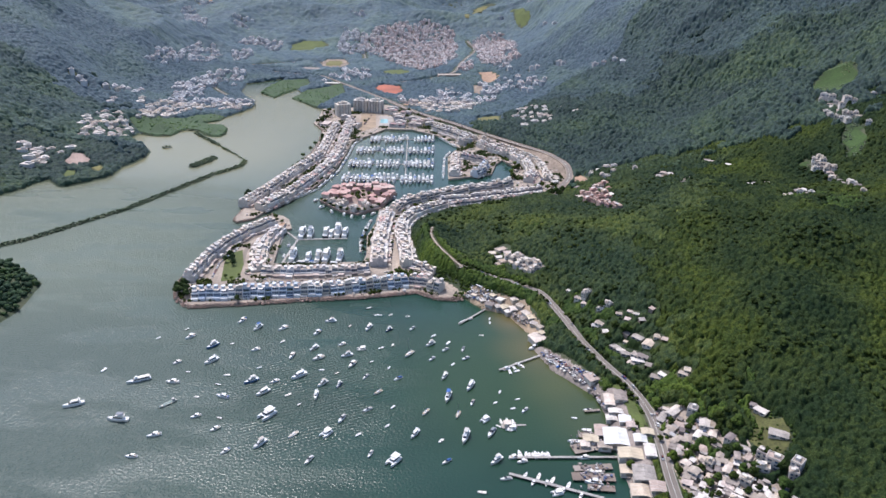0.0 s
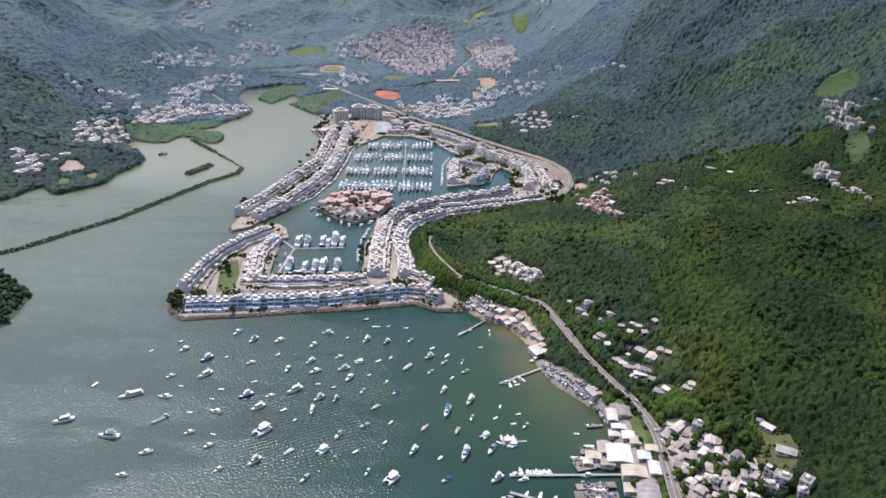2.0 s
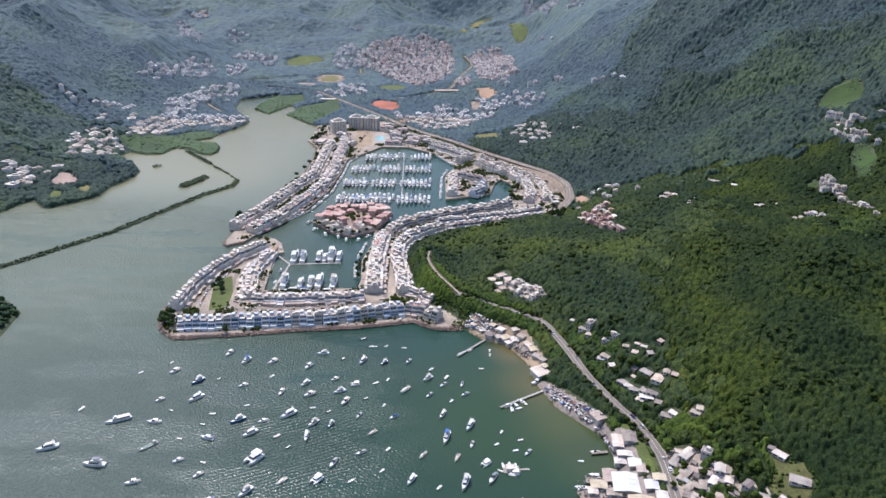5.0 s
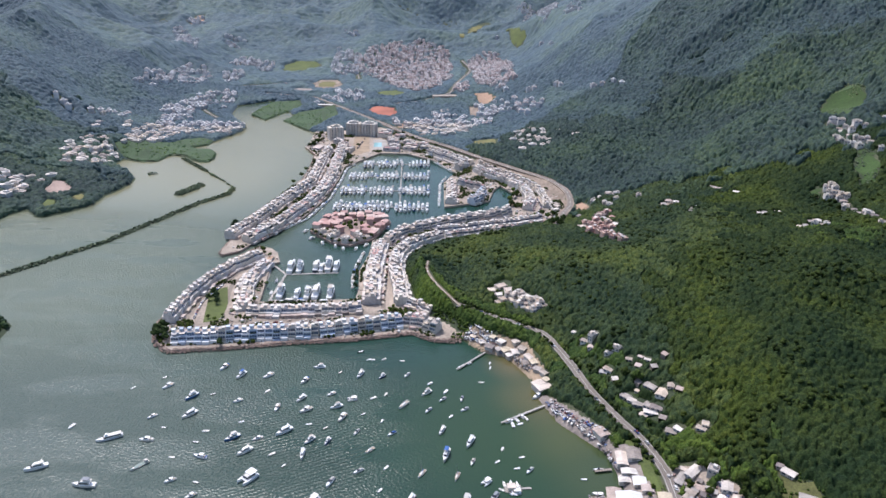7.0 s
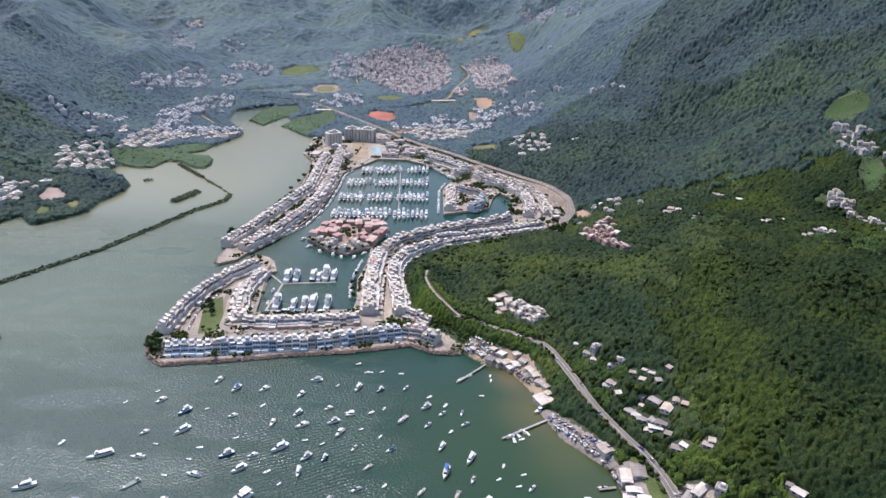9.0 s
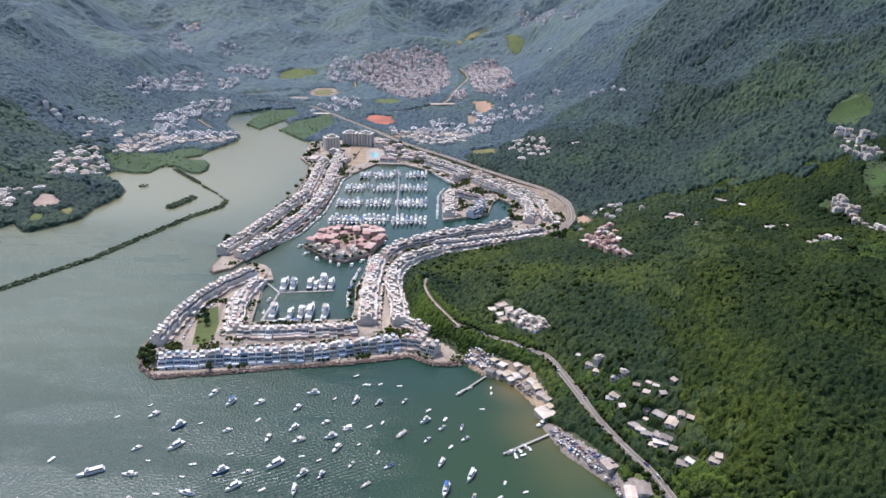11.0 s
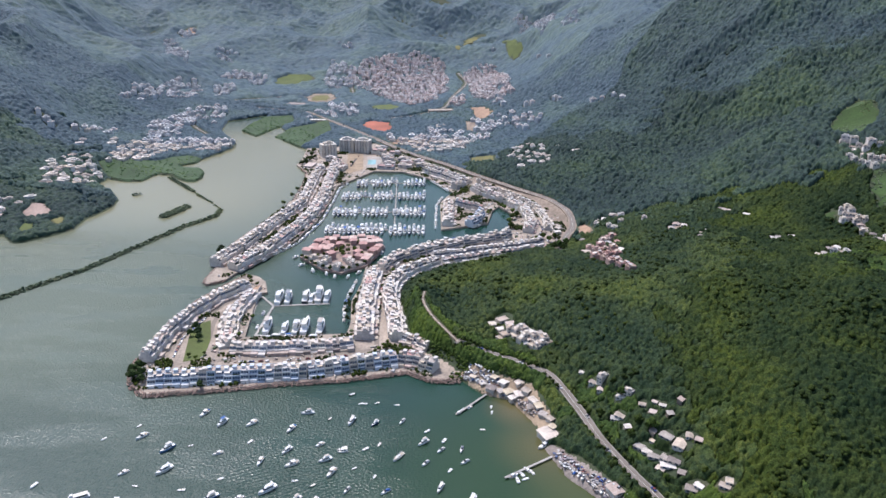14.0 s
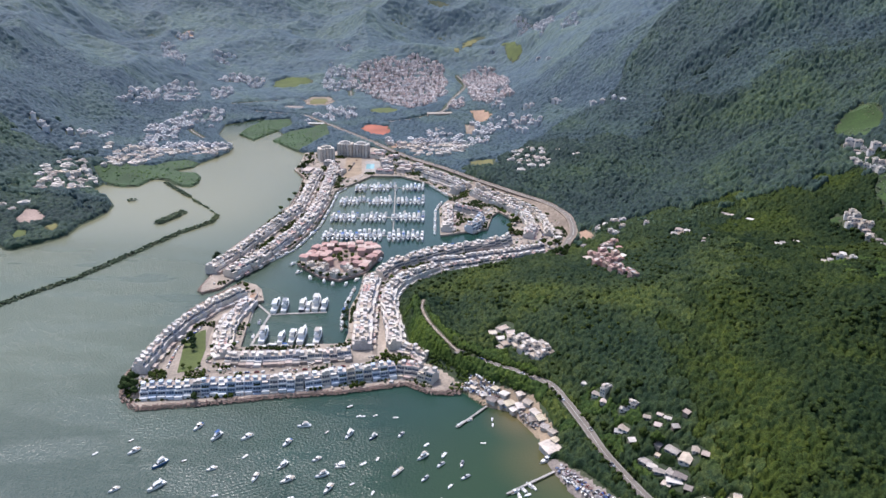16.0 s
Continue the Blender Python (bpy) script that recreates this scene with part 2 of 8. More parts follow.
WALL = surface("wall_paint", [(0.77, 0.72, 0.68), (0.66, 0.60, 0.56), (0.76, 0.69, 0.60), (0.70, 0.61, 0.55), (0.62, 0.59, 0.59), (0.80, 0.77, 0.74)], 0.7, grain=0.7, blotch=0.2, amount=0.38)
WALL_BLUE = surface("wall_pale_blue", [(0.50, 0.57, 0.67), (0.66, 0.69, 0.74), (0.43, 0.50, 0.62), (0.73, 0.74, 0.76)], 0.6, blotch=0.15, amount=0.25)
WALL_GREY = surface("wall_grey", [(0.62, 0.58, 0.55), (0.67, 0.63, 0.58), (0.54, 0.50, 0.46), (0.67, 0.59, 0.51)], 0.75, blotch=0.15, amount=0.3)
WALL_BRICK = surface("wall_red_brick", [(0.52, 0.33, 0.28), (0.58, 0.40, 0.35), (0.48, 0.32, 0.29)], 0.8, blotch=0.2)
ROOF_DECK = surface("roof_terrace_tiles", [(0.62, 0.51, 0.46), (0.72, 0.64, 0.59), (0.48, 0.38, 0.33), (0.78, 0.72, 0.67), (0.44, 0.39, 0.36), (0.62, 0.52, 0.42)], 0.75, blotch=0.25, amount=0.4, grain=2.5)
ROOF_PINK = surface("pink_roof_tiles", [(0.52, 0.30, 0.27), (0.58, 0.38, 0.34), (0.44, 0.26, 0.24), (0.62, 0.46, 0.41)], 0.75, blotch=0.3)
ROOF_CREAM = surface("cream_roof_screed", [(0.56, 0.46, 0.37), (0.68, 0.60, 0.50), (0.42, 0.33, 0.26), (0.50, 0.40, 0.34)], 0.75, blotch=0.25, amount=0.3, grain=2.0)
ROOF_GREY = surface("grey_roof_sheet", [(0.33, 0.28, 0.25), (0.40, 0.36, 0.33), (0.25, 0.21, 0.20), (0.44, 0.37, 0.31)], 0.65, blotch=0.2, amount=0.45)
ROOF_METAL = surface("pale_roof_sheet", [(0.78, 0.73, 0.67), (0.64, 0.58, 0.53), (0.62, 0.51, 0.40), (0.50, 0.48, 0.47), (0.70, 0.60, 0.52)], 0.6, blotch=0.14, amount=0.4)
GLASS = surface("window_glass", [(0.05, 0.09, 0.15), (0.07, 0.12, 0.20), (0.04, 0.06, 0.10)], 0.12, amount=0.2, bump=0.0)
TINTED = surface("dark_boat_glass", [(0.02, 0.025, 0.035)], 0.1, amount=0.2, bump=0.0)
GELCOAT = surface("white_gelcoat", [(0.80, 0.80, 0.79), (0.76, 0.76, 0.76), (0.78, 0.74, 0.68)], 0.25, amount=0.12, bump=0.0)
HULL_BLUE = surface("blue_hull", [(0.05, 0.10, 0.26), (0.07, 0.16, 0.32), (0.03, 0.06, 0.16)], 0.25, amount=0.2, bump=0.0)
HULL_DARK = surface("dark_hull", [(0.04, 0.05, 0.05), (0.08, 0.09, 0.08), (0.02, 0.03, 0.05)], 0.4, amount=0.3, bump=0.0)
TEAK = surface("deck_boards", [(0.42, 0.33, 0.24), (0.50, 0.44, 0.36)], 0.7, grain=4)
CANVAS = surface("canvas_cover", [(0.72, 0.70, 0.67), (0.05, 0.14, 0.40), (0.62, 0.60, 0.57), (0.55, 0.50, 0.45), (0.70, 0.70, 0.70), (0.30, 0.32, 0.36)], 0.85)
STEEL = surface("steel", [(0.55, 0.55, 0.56)], 0.35, 0.9, amount=0.2)
PAVING = surface("estate_paving", [(0.44, 0.365, 0.30)], 0.85, grain=0.5, blotch=0.05, amount=0.5)
PINK_PAVING = surface("pink_paving", [(0.38, 0.28, 0.235)], 0.85, grain=0.5, blotch=0.06, amount=0.4)
CONCRETE = surface("concrete", [(0.40, 0.38, 0.36), (0.46, 0.43, 0.40)], 0.85, grain=0.8, blotch=0.06)
ASPHALT = surface("asphalt", [(0.20, 0.172, 0.15)], 0.85, grain=1.2, blotch=0.05, amount=0.3)
KERB = surface("kerb_concrete", [(0.38, 0.35, 0.32)], 0.85)
LINE_PAINT = surface("road_paint", [(0.75, 0.74, 0.70)], 0.7, amount=0.3)
ROCK = surface("seawall_rock", [(0.36, 0.24, 0.20), (0.42, 0.30, 0.25), (0.31, 0.21, 0.18), (0.38, 0.28, 0.22)], 0.9, spread="island", grain=0.9, blotch=0.1)
DUST = surface("dusty_verge", [(0.36, 0.285, 0.225)], 0.95, grain=0.3, blotch=0.05, amount=0.5)
SAND = surface("sand", [(0.37, 0.28, 0.195)], 0.95, grain=0.8, blotch=0.08)
EARTH = surface("bare_earth", [(0.44, 0.29, 0.20)], 0.95, grain=0.5, blotch=0.04, amount=0.45)
RED_COURT = surface("red_court", [(0.42, 0.13, 0.08)], 0.85, grain=0.4, blotch=0.03)
MEADOW = surface("rough_meadow_grass", [(0.046, 0.094, 0.019)], 0.95, grain=0.5, blotch=0.05, amount=0.5)
LAWN = surface("mown_grass", [(0.10, 0.132, 0.030)], 0.9, grain=0.7, blotch=0.06, amount=0.4)
BARK = surface("bark", [(0.14, 0.10, 0.07)], 0.9, grain=3)
TIMBER = surface("weathered_timber", [(0.30, 0.25, 0.21), (0.24, 0.19, 0.16), (0.36, 0.31, 0.27)], 0.9, grain=3)
RUBBER = surface("tyre_rubber", [(0.02, 0.02, 0.02)], 0.8, amount=0.2)
CAR_PAINT = surface("car_paint", [(0.70, 0.70, 0.70), (0.05, 0.05, 0.06), (0.35, 0.36, 0.38), (0.06, 0.10, 0.30), (0.62, 0.60, 0.58), (0.20, 0.06, 0.05)], 0.25, 0.2, amount=0.1, bump=0.0)
POOL = surface("pool_water", [(0.26, 0.46, 0.48)], 0.08, amount=0.15, bump=0.0)


def foliage(name, tints, patch=0.012, tree_size=0.0, gloss=0.12, haze_sheen=0.0, contrast=0.6):
    """Leaves: tints by clump, darker and lighter stands of trees, leaf-sized grain; a bluish sheen can stand in for
    haze.
    """
    m, nodes, links, shader = tree_of(name)
    geo = nodes.new("ShaderNodeNewGeometry")
    where = geo.outputs["Position"]
    ramp = ramp_of(nodes, [(i / (len(tints) - 1), c) for i, c in enumerate(tints)])
    if tree_size:
        cells = nodes.new("ShaderNodeTexVoronoi")
        cells.inputs["Scale"].default_value = 1 / tree_size
        links.new(where, cells.inputs["Vector"])
        tint = nodes.new("ShaderNodeSeparateColor")
        links.new(cells.outputs["Color"], tint.inputs[0])
        links.new(tint.outputs[0], ramp.inputs[0])
    else:
        links.new(geo.outputs["Random Per Island"], ramp.inputs[0])
    stand = ramp_of(nodes, [(at, tuple(1 + (v - 1) * contrast for v in c)) for at, c in ((0.37, (0.52, 0.66, 0.82)), (0.50, (0.95, 0.97, 0.97)), (0.62, (1.55, 1.40, 0.85)))])
    links.new(noise_of(nodes, links, where, patch, 4.0), stand.inputs[0])
    leaf = ramp_of(nodes, [(0.3, (0.38, 0.42, 0.40)), (0.7, (1.55, 1.52, 1.38))])
    fine = noise_of(nodes, links, where, 0.9, 4.0)
    links.new(fine, leaf.inputs[0])
    colour = mixed(nodes, links, mixed(nodes, links, ramp.outputs[0], stand.outputs[0], 1.0), leaf.outputs[0], 1.0)
    links.new(colour, shader.inputs["Base Color"])
    shader.inputs["Roughness"].default_value = 0.8 - 0.4 * gloss
    shader.inputs["Specular IOR Level"].default_value = gloss
    # bluish sheen stands in for distance haze on the far woods
    shader.inputs["Sheen Weight"].default_value, shader.inputs["Sheen Roughness"].default_value = haze_sheen, 0.6
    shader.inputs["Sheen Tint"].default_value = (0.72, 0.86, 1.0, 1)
    through_leaf = nodes.new("ShaderNodeBsdfTranslucent")
    links.new(colour, through_leaf.inputs["Color"])
    both = nodes.new("ShaderNodeMixShader")
    both.inputs[0].default_value = 0.2
    links.new(shader.outputs[0], both.inputs[1])
    links.new(through_leaf.outputs[0], both.inputs[2])
    links.new(both.outputs[0], nodes["Material Output"].inputs["Surface"])
    b = nodes.new("ShaderNodeBump")
    b.inputs["Strength"].default_value, b.inputs["Distance"].default_value = 0.6, 0.6
    links.new(noise_of(nodes, links, where, 1.6, 3.0), b.inputs["Height"])
    links.new(b.outputs[0], shader.inputs["Normal"])
    return m


LEAVES = foliage("broadleaf_canopy", [(0.022, 0.036, 0.008), (0.030, 0.047, 0.009), (0.038, 0.055, 0.010), (0.026, 0.042, 0.010)])
# paler, bluer leaf tint with haze put into its colour
LEAVES_HAZED = foliage("hazed_leaves", [(0.052, 0.086, 0.060), (0.064, 0.102, 0.072), (0.072, 0.110, 0.078)], 0.008)
CANOPY_NEAR = foliage("near_canopy", [(0.026, 0.047, 0.024), (0.038, 0.062, 0.027), (0.058, 0.080, 0.029), (0.033, 0.056, 0.029)], 0.011, 3.4, contrast=0.95)
# darker copy of the near canopy: the east slope's shade put in its colour
CANOPY_EAST_SHADED = foliage("shaded_east_canopy", [(0.019, 0.036, 0.015), (0.028, 0.047, 0.017), (0.043, 0.062, 0.019), (0.024, 0.042, 0.018)], 0.012, 3.4, 0.08, contrast=0.9)
CANOPY_LIGHT = foliage("scrub_canopy", [(0.032, 0.060, 0.018), (0.046, 0.080, 0.020), (0.064, 0.098, 0.024)], 0.02, 3.0)
# far canopies: distance haze is put into the bluish leaf tints and sheen
CANOPY_FAR_HAZED = foliage("hazed_valley_canopy", [(0.014, 0.036, 0.034), (0.022, 0.050, 0.042), (0.042, 0.072, 0.046)], 0.008, 5.0, 0.2, 0.08, 0.8)
CANOPY_UPPER_HAZED = foliage("hazed_upper_canopy", [(0.017, 0.043, 0.050), (0.026, 0.058, 0.064), (0.046, 0.082, 0.072)], 0.008, 6.0, 0.2, 0.13, 0.7)
CANOPY_WEST_HAZED = foliage("hazed_lagoon_canopy", [(0.028, 0.060, 0.090), (0.038, 0.074, 0.106), (0.050, 0.092, 0.114)], 0.010, 6.0, 0.2, 0.24, 0.5)
CANOPY_MOUNTAIN_HAZED = foliage("hazed_mountain_canopy", [(0.036, 0.072, 0.106), (0.050, 0.092, 0.118), (0.066, 0.110, 0.120)], 0.005, 12.0, 0.22, 0.26, 0.5)
LEAVES_LIGHT = foliage("light_shrubs", [(0.036, 0.062, 0.012), (0.050, 0.080, 0.016), (0.060, 0.090, 0.020)])
LEAVES_DARK = foliage("dark_conifer", [(0.018, 0.035, 0.014), (0.026, 0.045, 0.018)])
MANGROVE = foliage("mangrove", [(0.116, 0.158, 0.102), (0.136, 0.160, 0.110)], contrast=0.3)
LEAVES_HEADLAND = foliage("headland_trees", [(0.022, 0.044, 0.030), (0.030, 0.058, 0.034), (0.042, 0.074, 0.032)])
MARSH = foliage("marsh_bushes", [(0.062, 0.110, 0.056), (0.074, 0.126, 0.060), (0.086, 0.138, 0.058)], 0.02, contrast=0.5)


def ground_material():
    m, nodes, links, shader = tree_of("wooded_ground")
    where = nodes.new("ShaderNodeNewGeometry").outputs["Position"]
    base = ramp_of(nodes, [(0.36, (0.026, 0.040, 0.018)), (0.5, (0.038, 0.056, 0.024)), (0.64, (0.070, 0.074, 0.040))])
    links.new(noise_of(nodes, links, where, 0.02, 6.0), base.inputs[0])
    fine = noise_of(nodes, links, where, 0.6, 4.0)
    leaf = ramp_of(nodes, [(0.3, (0.6, 0.6, 0.6)), (0.7, (1.2, 1.2, 1.2))])
    links.new(fine, leaf.inputs[0])
    links.new(mixed(nodes, links, base.outputs[0], leaf.outputs[0], 1.0), shader.inputs["Base Color"])
    shader.inputs["Roughness"].default_value = 0.9
    b = nodes.new("ShaderNodeBump")
    b.inputs["Strength"].default_value, b.inputs["Distance"].default_value = 0.5, 1.0
    links.new(fine, b.inputs["Height"])
    links.new(b.outputs[0], shader.inputs["Normal"])
    return m


def water_material():
    """Green bay water, silty and paler in the lagoon and along the beach, rippled by the wind."""
    m, nodes, links, shader = tree_of("sea_water")
    where = nodes.new("ShaderNodeNewGeometry").outputs["Position"]
    axes = nodes.new("ShaderNodeSeparateXYZ")
    links.new(where, axes.inputs[0])

    def measure_of(x, y, reach, soft):
        d = nodes.new("ShaderNodeVectorMath")
        d.operation = "DISTANCE"
        d.inputs[1].default_value = (x, y, 0)
        links.new(where, d.inputs[0])
        r = nodes.new("ShaderNodeMapRange")
        r.interpolation_type = "SMOOTHSTEP"
        r.inputs["From Min"].default_value, r.inputs["From Max"].default_value = reach + soft, reach
        links.new(d.outputs["Value"], r.inputs["Value"])
        return r.outputs[0]
    silt = ramp_of(nodes, [(0.35, (0.008, 0.033, 0.025)), (0.65, (0.012, 0.043, 0.032))])
    links.new(noise_of(nodes, links, where, 0.012, 4.0), silt.inputs[0])
    colour = silt.outputs[0]
    # tints at (-420, 640) and (-300, 330) put grey sky reflection into the colour
    for x, y, reach, soft, tint in ((-480, 1020, 130, 330, (0.178, 0.170, 0.100)), (-330, 1300, 60, 300, (0.165, 0.158, 0.094)),
                                    (-420, 640, 60, 330, (0.080, 0.108, 0.082)), (-300, 330, 60, 220, (0.042, 0.069, 0.061)), (70, 430, 30, 130, (0.021, 0.048, 0.021)),
                                    (95, 415, 5, 52, (0.056, 0.070, 0.027)), (78, 462, 4, 48, (0.082, 0.078, 0.032)), (60, 508, 4, 30, (0.095, 0.082, 0.036)), (106, 370, 5, 45, (0.040, 0.060, 0.028))):
        colour = mixed(nodes, links, colour, tint, measure_of(x, y, reach, soft), "MIX")
    links.new(colour, shader.inputs["Base Color"])
    shader.inputs["Roughness"].default_value = 0.24
    shader.inputs["IOR"].default_value = 1.33
    def times(a, b):
        node = nodes.new("ShaderNodeMath")
        node.operation = "MULTIPLY"
        links.new(a, node.inputs[0])
        if isinstance(b, float):
            node.inputs[1].default_value = b
        else:
            links.new(b, node.inputs[1])
        return node.outputs[0]

    def ranged(value, lo, hi, a, b):
        node = nodes.new("ShaderNodeMapRange")
        node.inputs["From Min"].default_value, node.inputs["From Max"].default_value = lo, hi
        node.inputs["To Min"].default_value, node.inputs["To Max"].default_value = a, b
        links.new(value, node.inputs[0])
        return node.outputs[0]
    # a train of wash waves in the middle of the moorings
    swell = nodes.new("ShaderNodeTexWave")
    swell.inputs["Scale"].default_value, swell.inputs["Distortion"].default_value = 0.10, 6.0
    swell.inputs["Detail"].default_value, swell.inputs["Detail Scale"].default_value = 2.0, 0.25
    turn = nodes.new("ShaderNodeMapping")
    turn.inputs["Rotation"].default_value = (0, 0, radians(62))
    links.new(where, turn.inputs[0])
    links.new(turn.outputs[0], swell.inputs[0])
    b1 = nodes.new("ShaderNodeBump")
    b1.inputs["Distance"].default_value = 0.5
    links.new(ranged(measure_of(-95, 388, 22, 55), 0.0, 1.0, 0.02, 0.6), b1.inputs["Strength"])
    links.new(swell.outputs["Fac"], b1.inputs["Height"])
    # wind ripples over the open water, broken by slicks; calm under the hill
    wind = measure_of(-450, 420, 300, 210)
    drift = nodes.new("ShaderNodeMapping")
    drift.inputs["Rotation"].default_value, drift.inputs["Scale"].default_value = (0, 0, radians(28)), (0.45, 1.5, 1)
    links.new(where, drift.inputs[0])
    gust = times(wind, ranged(noise_of(nodes, links, drift.outputs[0], 0.02, 7.0), 0.43, 0.53, 0.45, 1.0))
    b2 = nodes.new("ShaderNodeBump")
    links.new(ranged(gust, 0.0, 1.0, 0.12, 0.8), b2.inputs["Strength"])
    links.new(ranged(gust, 0.0, 1.0, 0.14, 0.46), shader.inputs["Roughness"])
    b2.inputs["Distance"].default_value = 1.5
    links.new(noise_of(nodes, links, where, 0.58, 2.0), b2.inputs["Height"])
    links.new(b1.outputs[0], b2.inputs["Normal"])
    links.new(b2.outputs[0], shader.inputs["Normal"])
    return m


GROUND, WATER = ground_material(), water_material()


# ---- builders ----
def part(name, bm, material, parent=None, label=""):
    mesh = bpy.data.meshes.new(name)
    bm.to_mesh(mesh)
    bm.free()
    mesh.materials.append(material)
    ob = new(name, mesh)
    ob.parent = parent
    return tagged(ob, label) if label else ob


def again(name, ob, parent, m):
    """One more piece on the same mesh."""
    piece = new(name, ob.data)
    piece.parent, piece.matrix_basis = parent, m
    return piece


def box(bm, x0, x1, y0, y1, z0, z1, lean=0.0):
    """A block; lean draws its top in on all sides."""
    v = [bm.verts.new(p) for p in ((x0, y0, z0), (x1, y0, z0), (x1, y1, z0), (x0, y1, z0), (x0 + lean, y0 + lean, z1), (x1 - lean, y0 + lean, z1),
                                   (x1 - lean, y1 - lean, z1), (x0 + lean, y1 - lean, z1))]
    for f in ((3, 2, 1, 0), (4, 5, 6, 7), (0, 1, 5, 4), (1, 2, 6, 5), (2, 3, 7, 6), (3, 0, 4, 7)):
        bm.faces.new([v[i] for i in f])
    return bm


def block(*size, lean=0.0):
    return box(bmesh.new(), *size, lean=lean)


def loft(sections, close=True):
    """Skin over rows of points; the ends are capped."""
    bm = bmesh.new()
    rows = [[bm.verts.new(p) for p in row] for row in sections]
    for r0, r1 in zip(rows, rows[1:]):
        for i in range(len(r0) - (0 if close else 1)):
            j = (i + 1) % len(r0)
            bm.faces.new((r0[i], r0[j], r1[j], r1[i]))
    if close:
        bm.faces.new(rows[0][::-1])
        bm.faces.new(rows[-1])
    bmesh.ops.recalc_face_normals(bm, faces=bm.faces)
    return bm


def cylinder(bm, p, q, r0, r1, n=7):
    p, q = Vector(p), Vector(q)
    turn = (q - p).to_track_quat("Z", "Y")
    rings = [[bm.verts.new(c + turn @ Vector((r * math.cos(k), r * math.sin(k), 0))) for k in (2 * math.pi * i / n for i in range(n))]
             for c, r in ((p, r0), (q, r1))]
    for i in range(n):
        bm.faces.new((rings[0][i], rings[0][(i + 1) % n], rings[1][(i + 1) % n], rings[1][i]))
    bm.faces.new(rings[0][::-1]), bm.faces.new(rings[1])
    return bm


def array_mesh(name, verts, tris, material, soft_faces=False):
    """A mesh from arrays, for what is too many for bmesh."""
    mesh = bpy.data.meshes.new(name)
    mesh.vertices.add(len(verts))
    mesh.vertices.foreach_set("co", np.ascontiguousarray(verts, np.float32).ravel())
    mesh.loops.add(tris.size)
    mesh.loops.foreach_set("vertex_index", np.ascontiguousarray(tris, np.int32).ravel())
    mesh.polygons.add(len(tris))
    mesh.polygons.foreach_set("loop_start", np.arange(0, tris.size, tris.shape[1], dtype=np.int32))
    mesh.materials.append(material)
    mesh.update(calc_edges=True)
    if soft_faces:
        mesh.polygons.foreach_set("use_smooth", np.ones(len(tris), bool))
    return new(name, mesh)


def root(name, label, category, group="", kind=""):
    return tagged(new(name), label, category, group, kind)


def spread(ob, places):
    """Sets the thing at the first pose and copies of it at the others."""
    for m in places[1:]:
        copy_thing(ob, m)
    ob.matrix_basis = places[0]


def smooth_line(points, step):
    """A rounded line through points (Catmull-Rom), at about even steps."""
    p = [Vector(q) for q in points]
    p = [2 * p[0] - p[1]] + p + [2 * p[-1] - p[-2]]
    out = []
    for a, b, c, d in zip(p, p[1:], p[2:], p[3:]):
        n = max(1, int((c - b).length / step))
        for i in range(n):
            t = i / n
            out.append(0.5 * (2 * b + (c - a) * t + (2 * a - 5 * b + 4 * c - d) * t * t + (3 * b - a - 3 * c + d) * t ** 3))
    return out + [p[-2]]


def ribbon(line, offsets):
    """A strip along a line: offsets are (sideways, up) of its long edges."""
    sections = []
    for i, q in enumerate(line):
        d = line[min(i + 1, len(line) - 1)] - line[max(i - 1, 0)]
        side = Vector((d.y, -d.x, 0)).normalized()
        sections.append([q + side * s + Vector((0, 0, h)) for s, h in offsets])
    return loft(sections, close=False)


def height(x, y):
    return float(ground(x, y)[0])


# ---- ground and water ----
def steps(lo, hi, a, b, fine, growth):
    """Grid lines: even between a and b, wider and wider outside."""
    mid = list(np.arange(a, b + 0.1, fine))
    up, down, d = [mid[-1]], [mid[0]], fine
    while up[-1] < hi:
        d *= growth
        up.append(up[-1] + d)
    d = fine
    while down[-1] > lo:
        d *= growth
        down.append(down[-1] - d)
    return np.array(down[:0:-1] + mid + up[1:])


gx, gy = steps(-2400, 2600, -480, 420, 4.5, 1.045), steps(-250, 4700, 270, 1330, 4.5, 1.035)
GX, GY = np.meshgrid(gx, gy)
GZ = ground(GX.ravel(), GY.ravel())
nx, ny = len(gx), len(gy)
corner = (np.arange(ny - 1)[:, None] * nx + np.arange(nx - 1)[None, :]).ravel()
tagged(array_mesh("ground", np.c_[GX.ravel(), GY.ravel(), GZ], np.c_[corner, corner + 1, corner + nx + 1, corner + nx], GROUND), "wooded hills and valley floor round the bay", "ground", kind="structure")
bm = bmesh.new()
bm.faces.new([bm.verts.new(p) for p in ((-4000, -1500, 0), (4000, -1500, 0), (4000, 3000, 0), (-4000, 3000, 0))])
tagged(part("water", bm, WATER), "green rippled sea water, silty in the lagoon", "water", kind="structure")


def slab(name, outline, z, material, label, thick=0.5):
    """A flat area with the given outline, with an edge."""
    bm = bmesh.new()
    top = [bm.verts.new((x, y, z)) for x, y in outline]
    face = bm.faces.new(top)
    made = bmesh.ops.extrude_face_region(bm, geom=[face])
    for v in made["geom"]:
        if isinstance(v, bmesh.types.BMVert):
            v.co.z -= thick
    bmesh.ops.triangulate(bm, faces=bm.faces)
    bmesh.ops.recalc_face_normals(bm, faces=bm.faces)
    return tagged(part(name, bm, material), label, name.replace("_", " "), kind="structure")


slab("pavement", MARINA_GROUND, 2.45, PAVING, "pale paved ground of the marina estate", 2.6)
slab("island_pavement", RED_ISLAND, 2.45, PINK_PAVING, "paved island with pink roofed houses in the basin", 2.6)


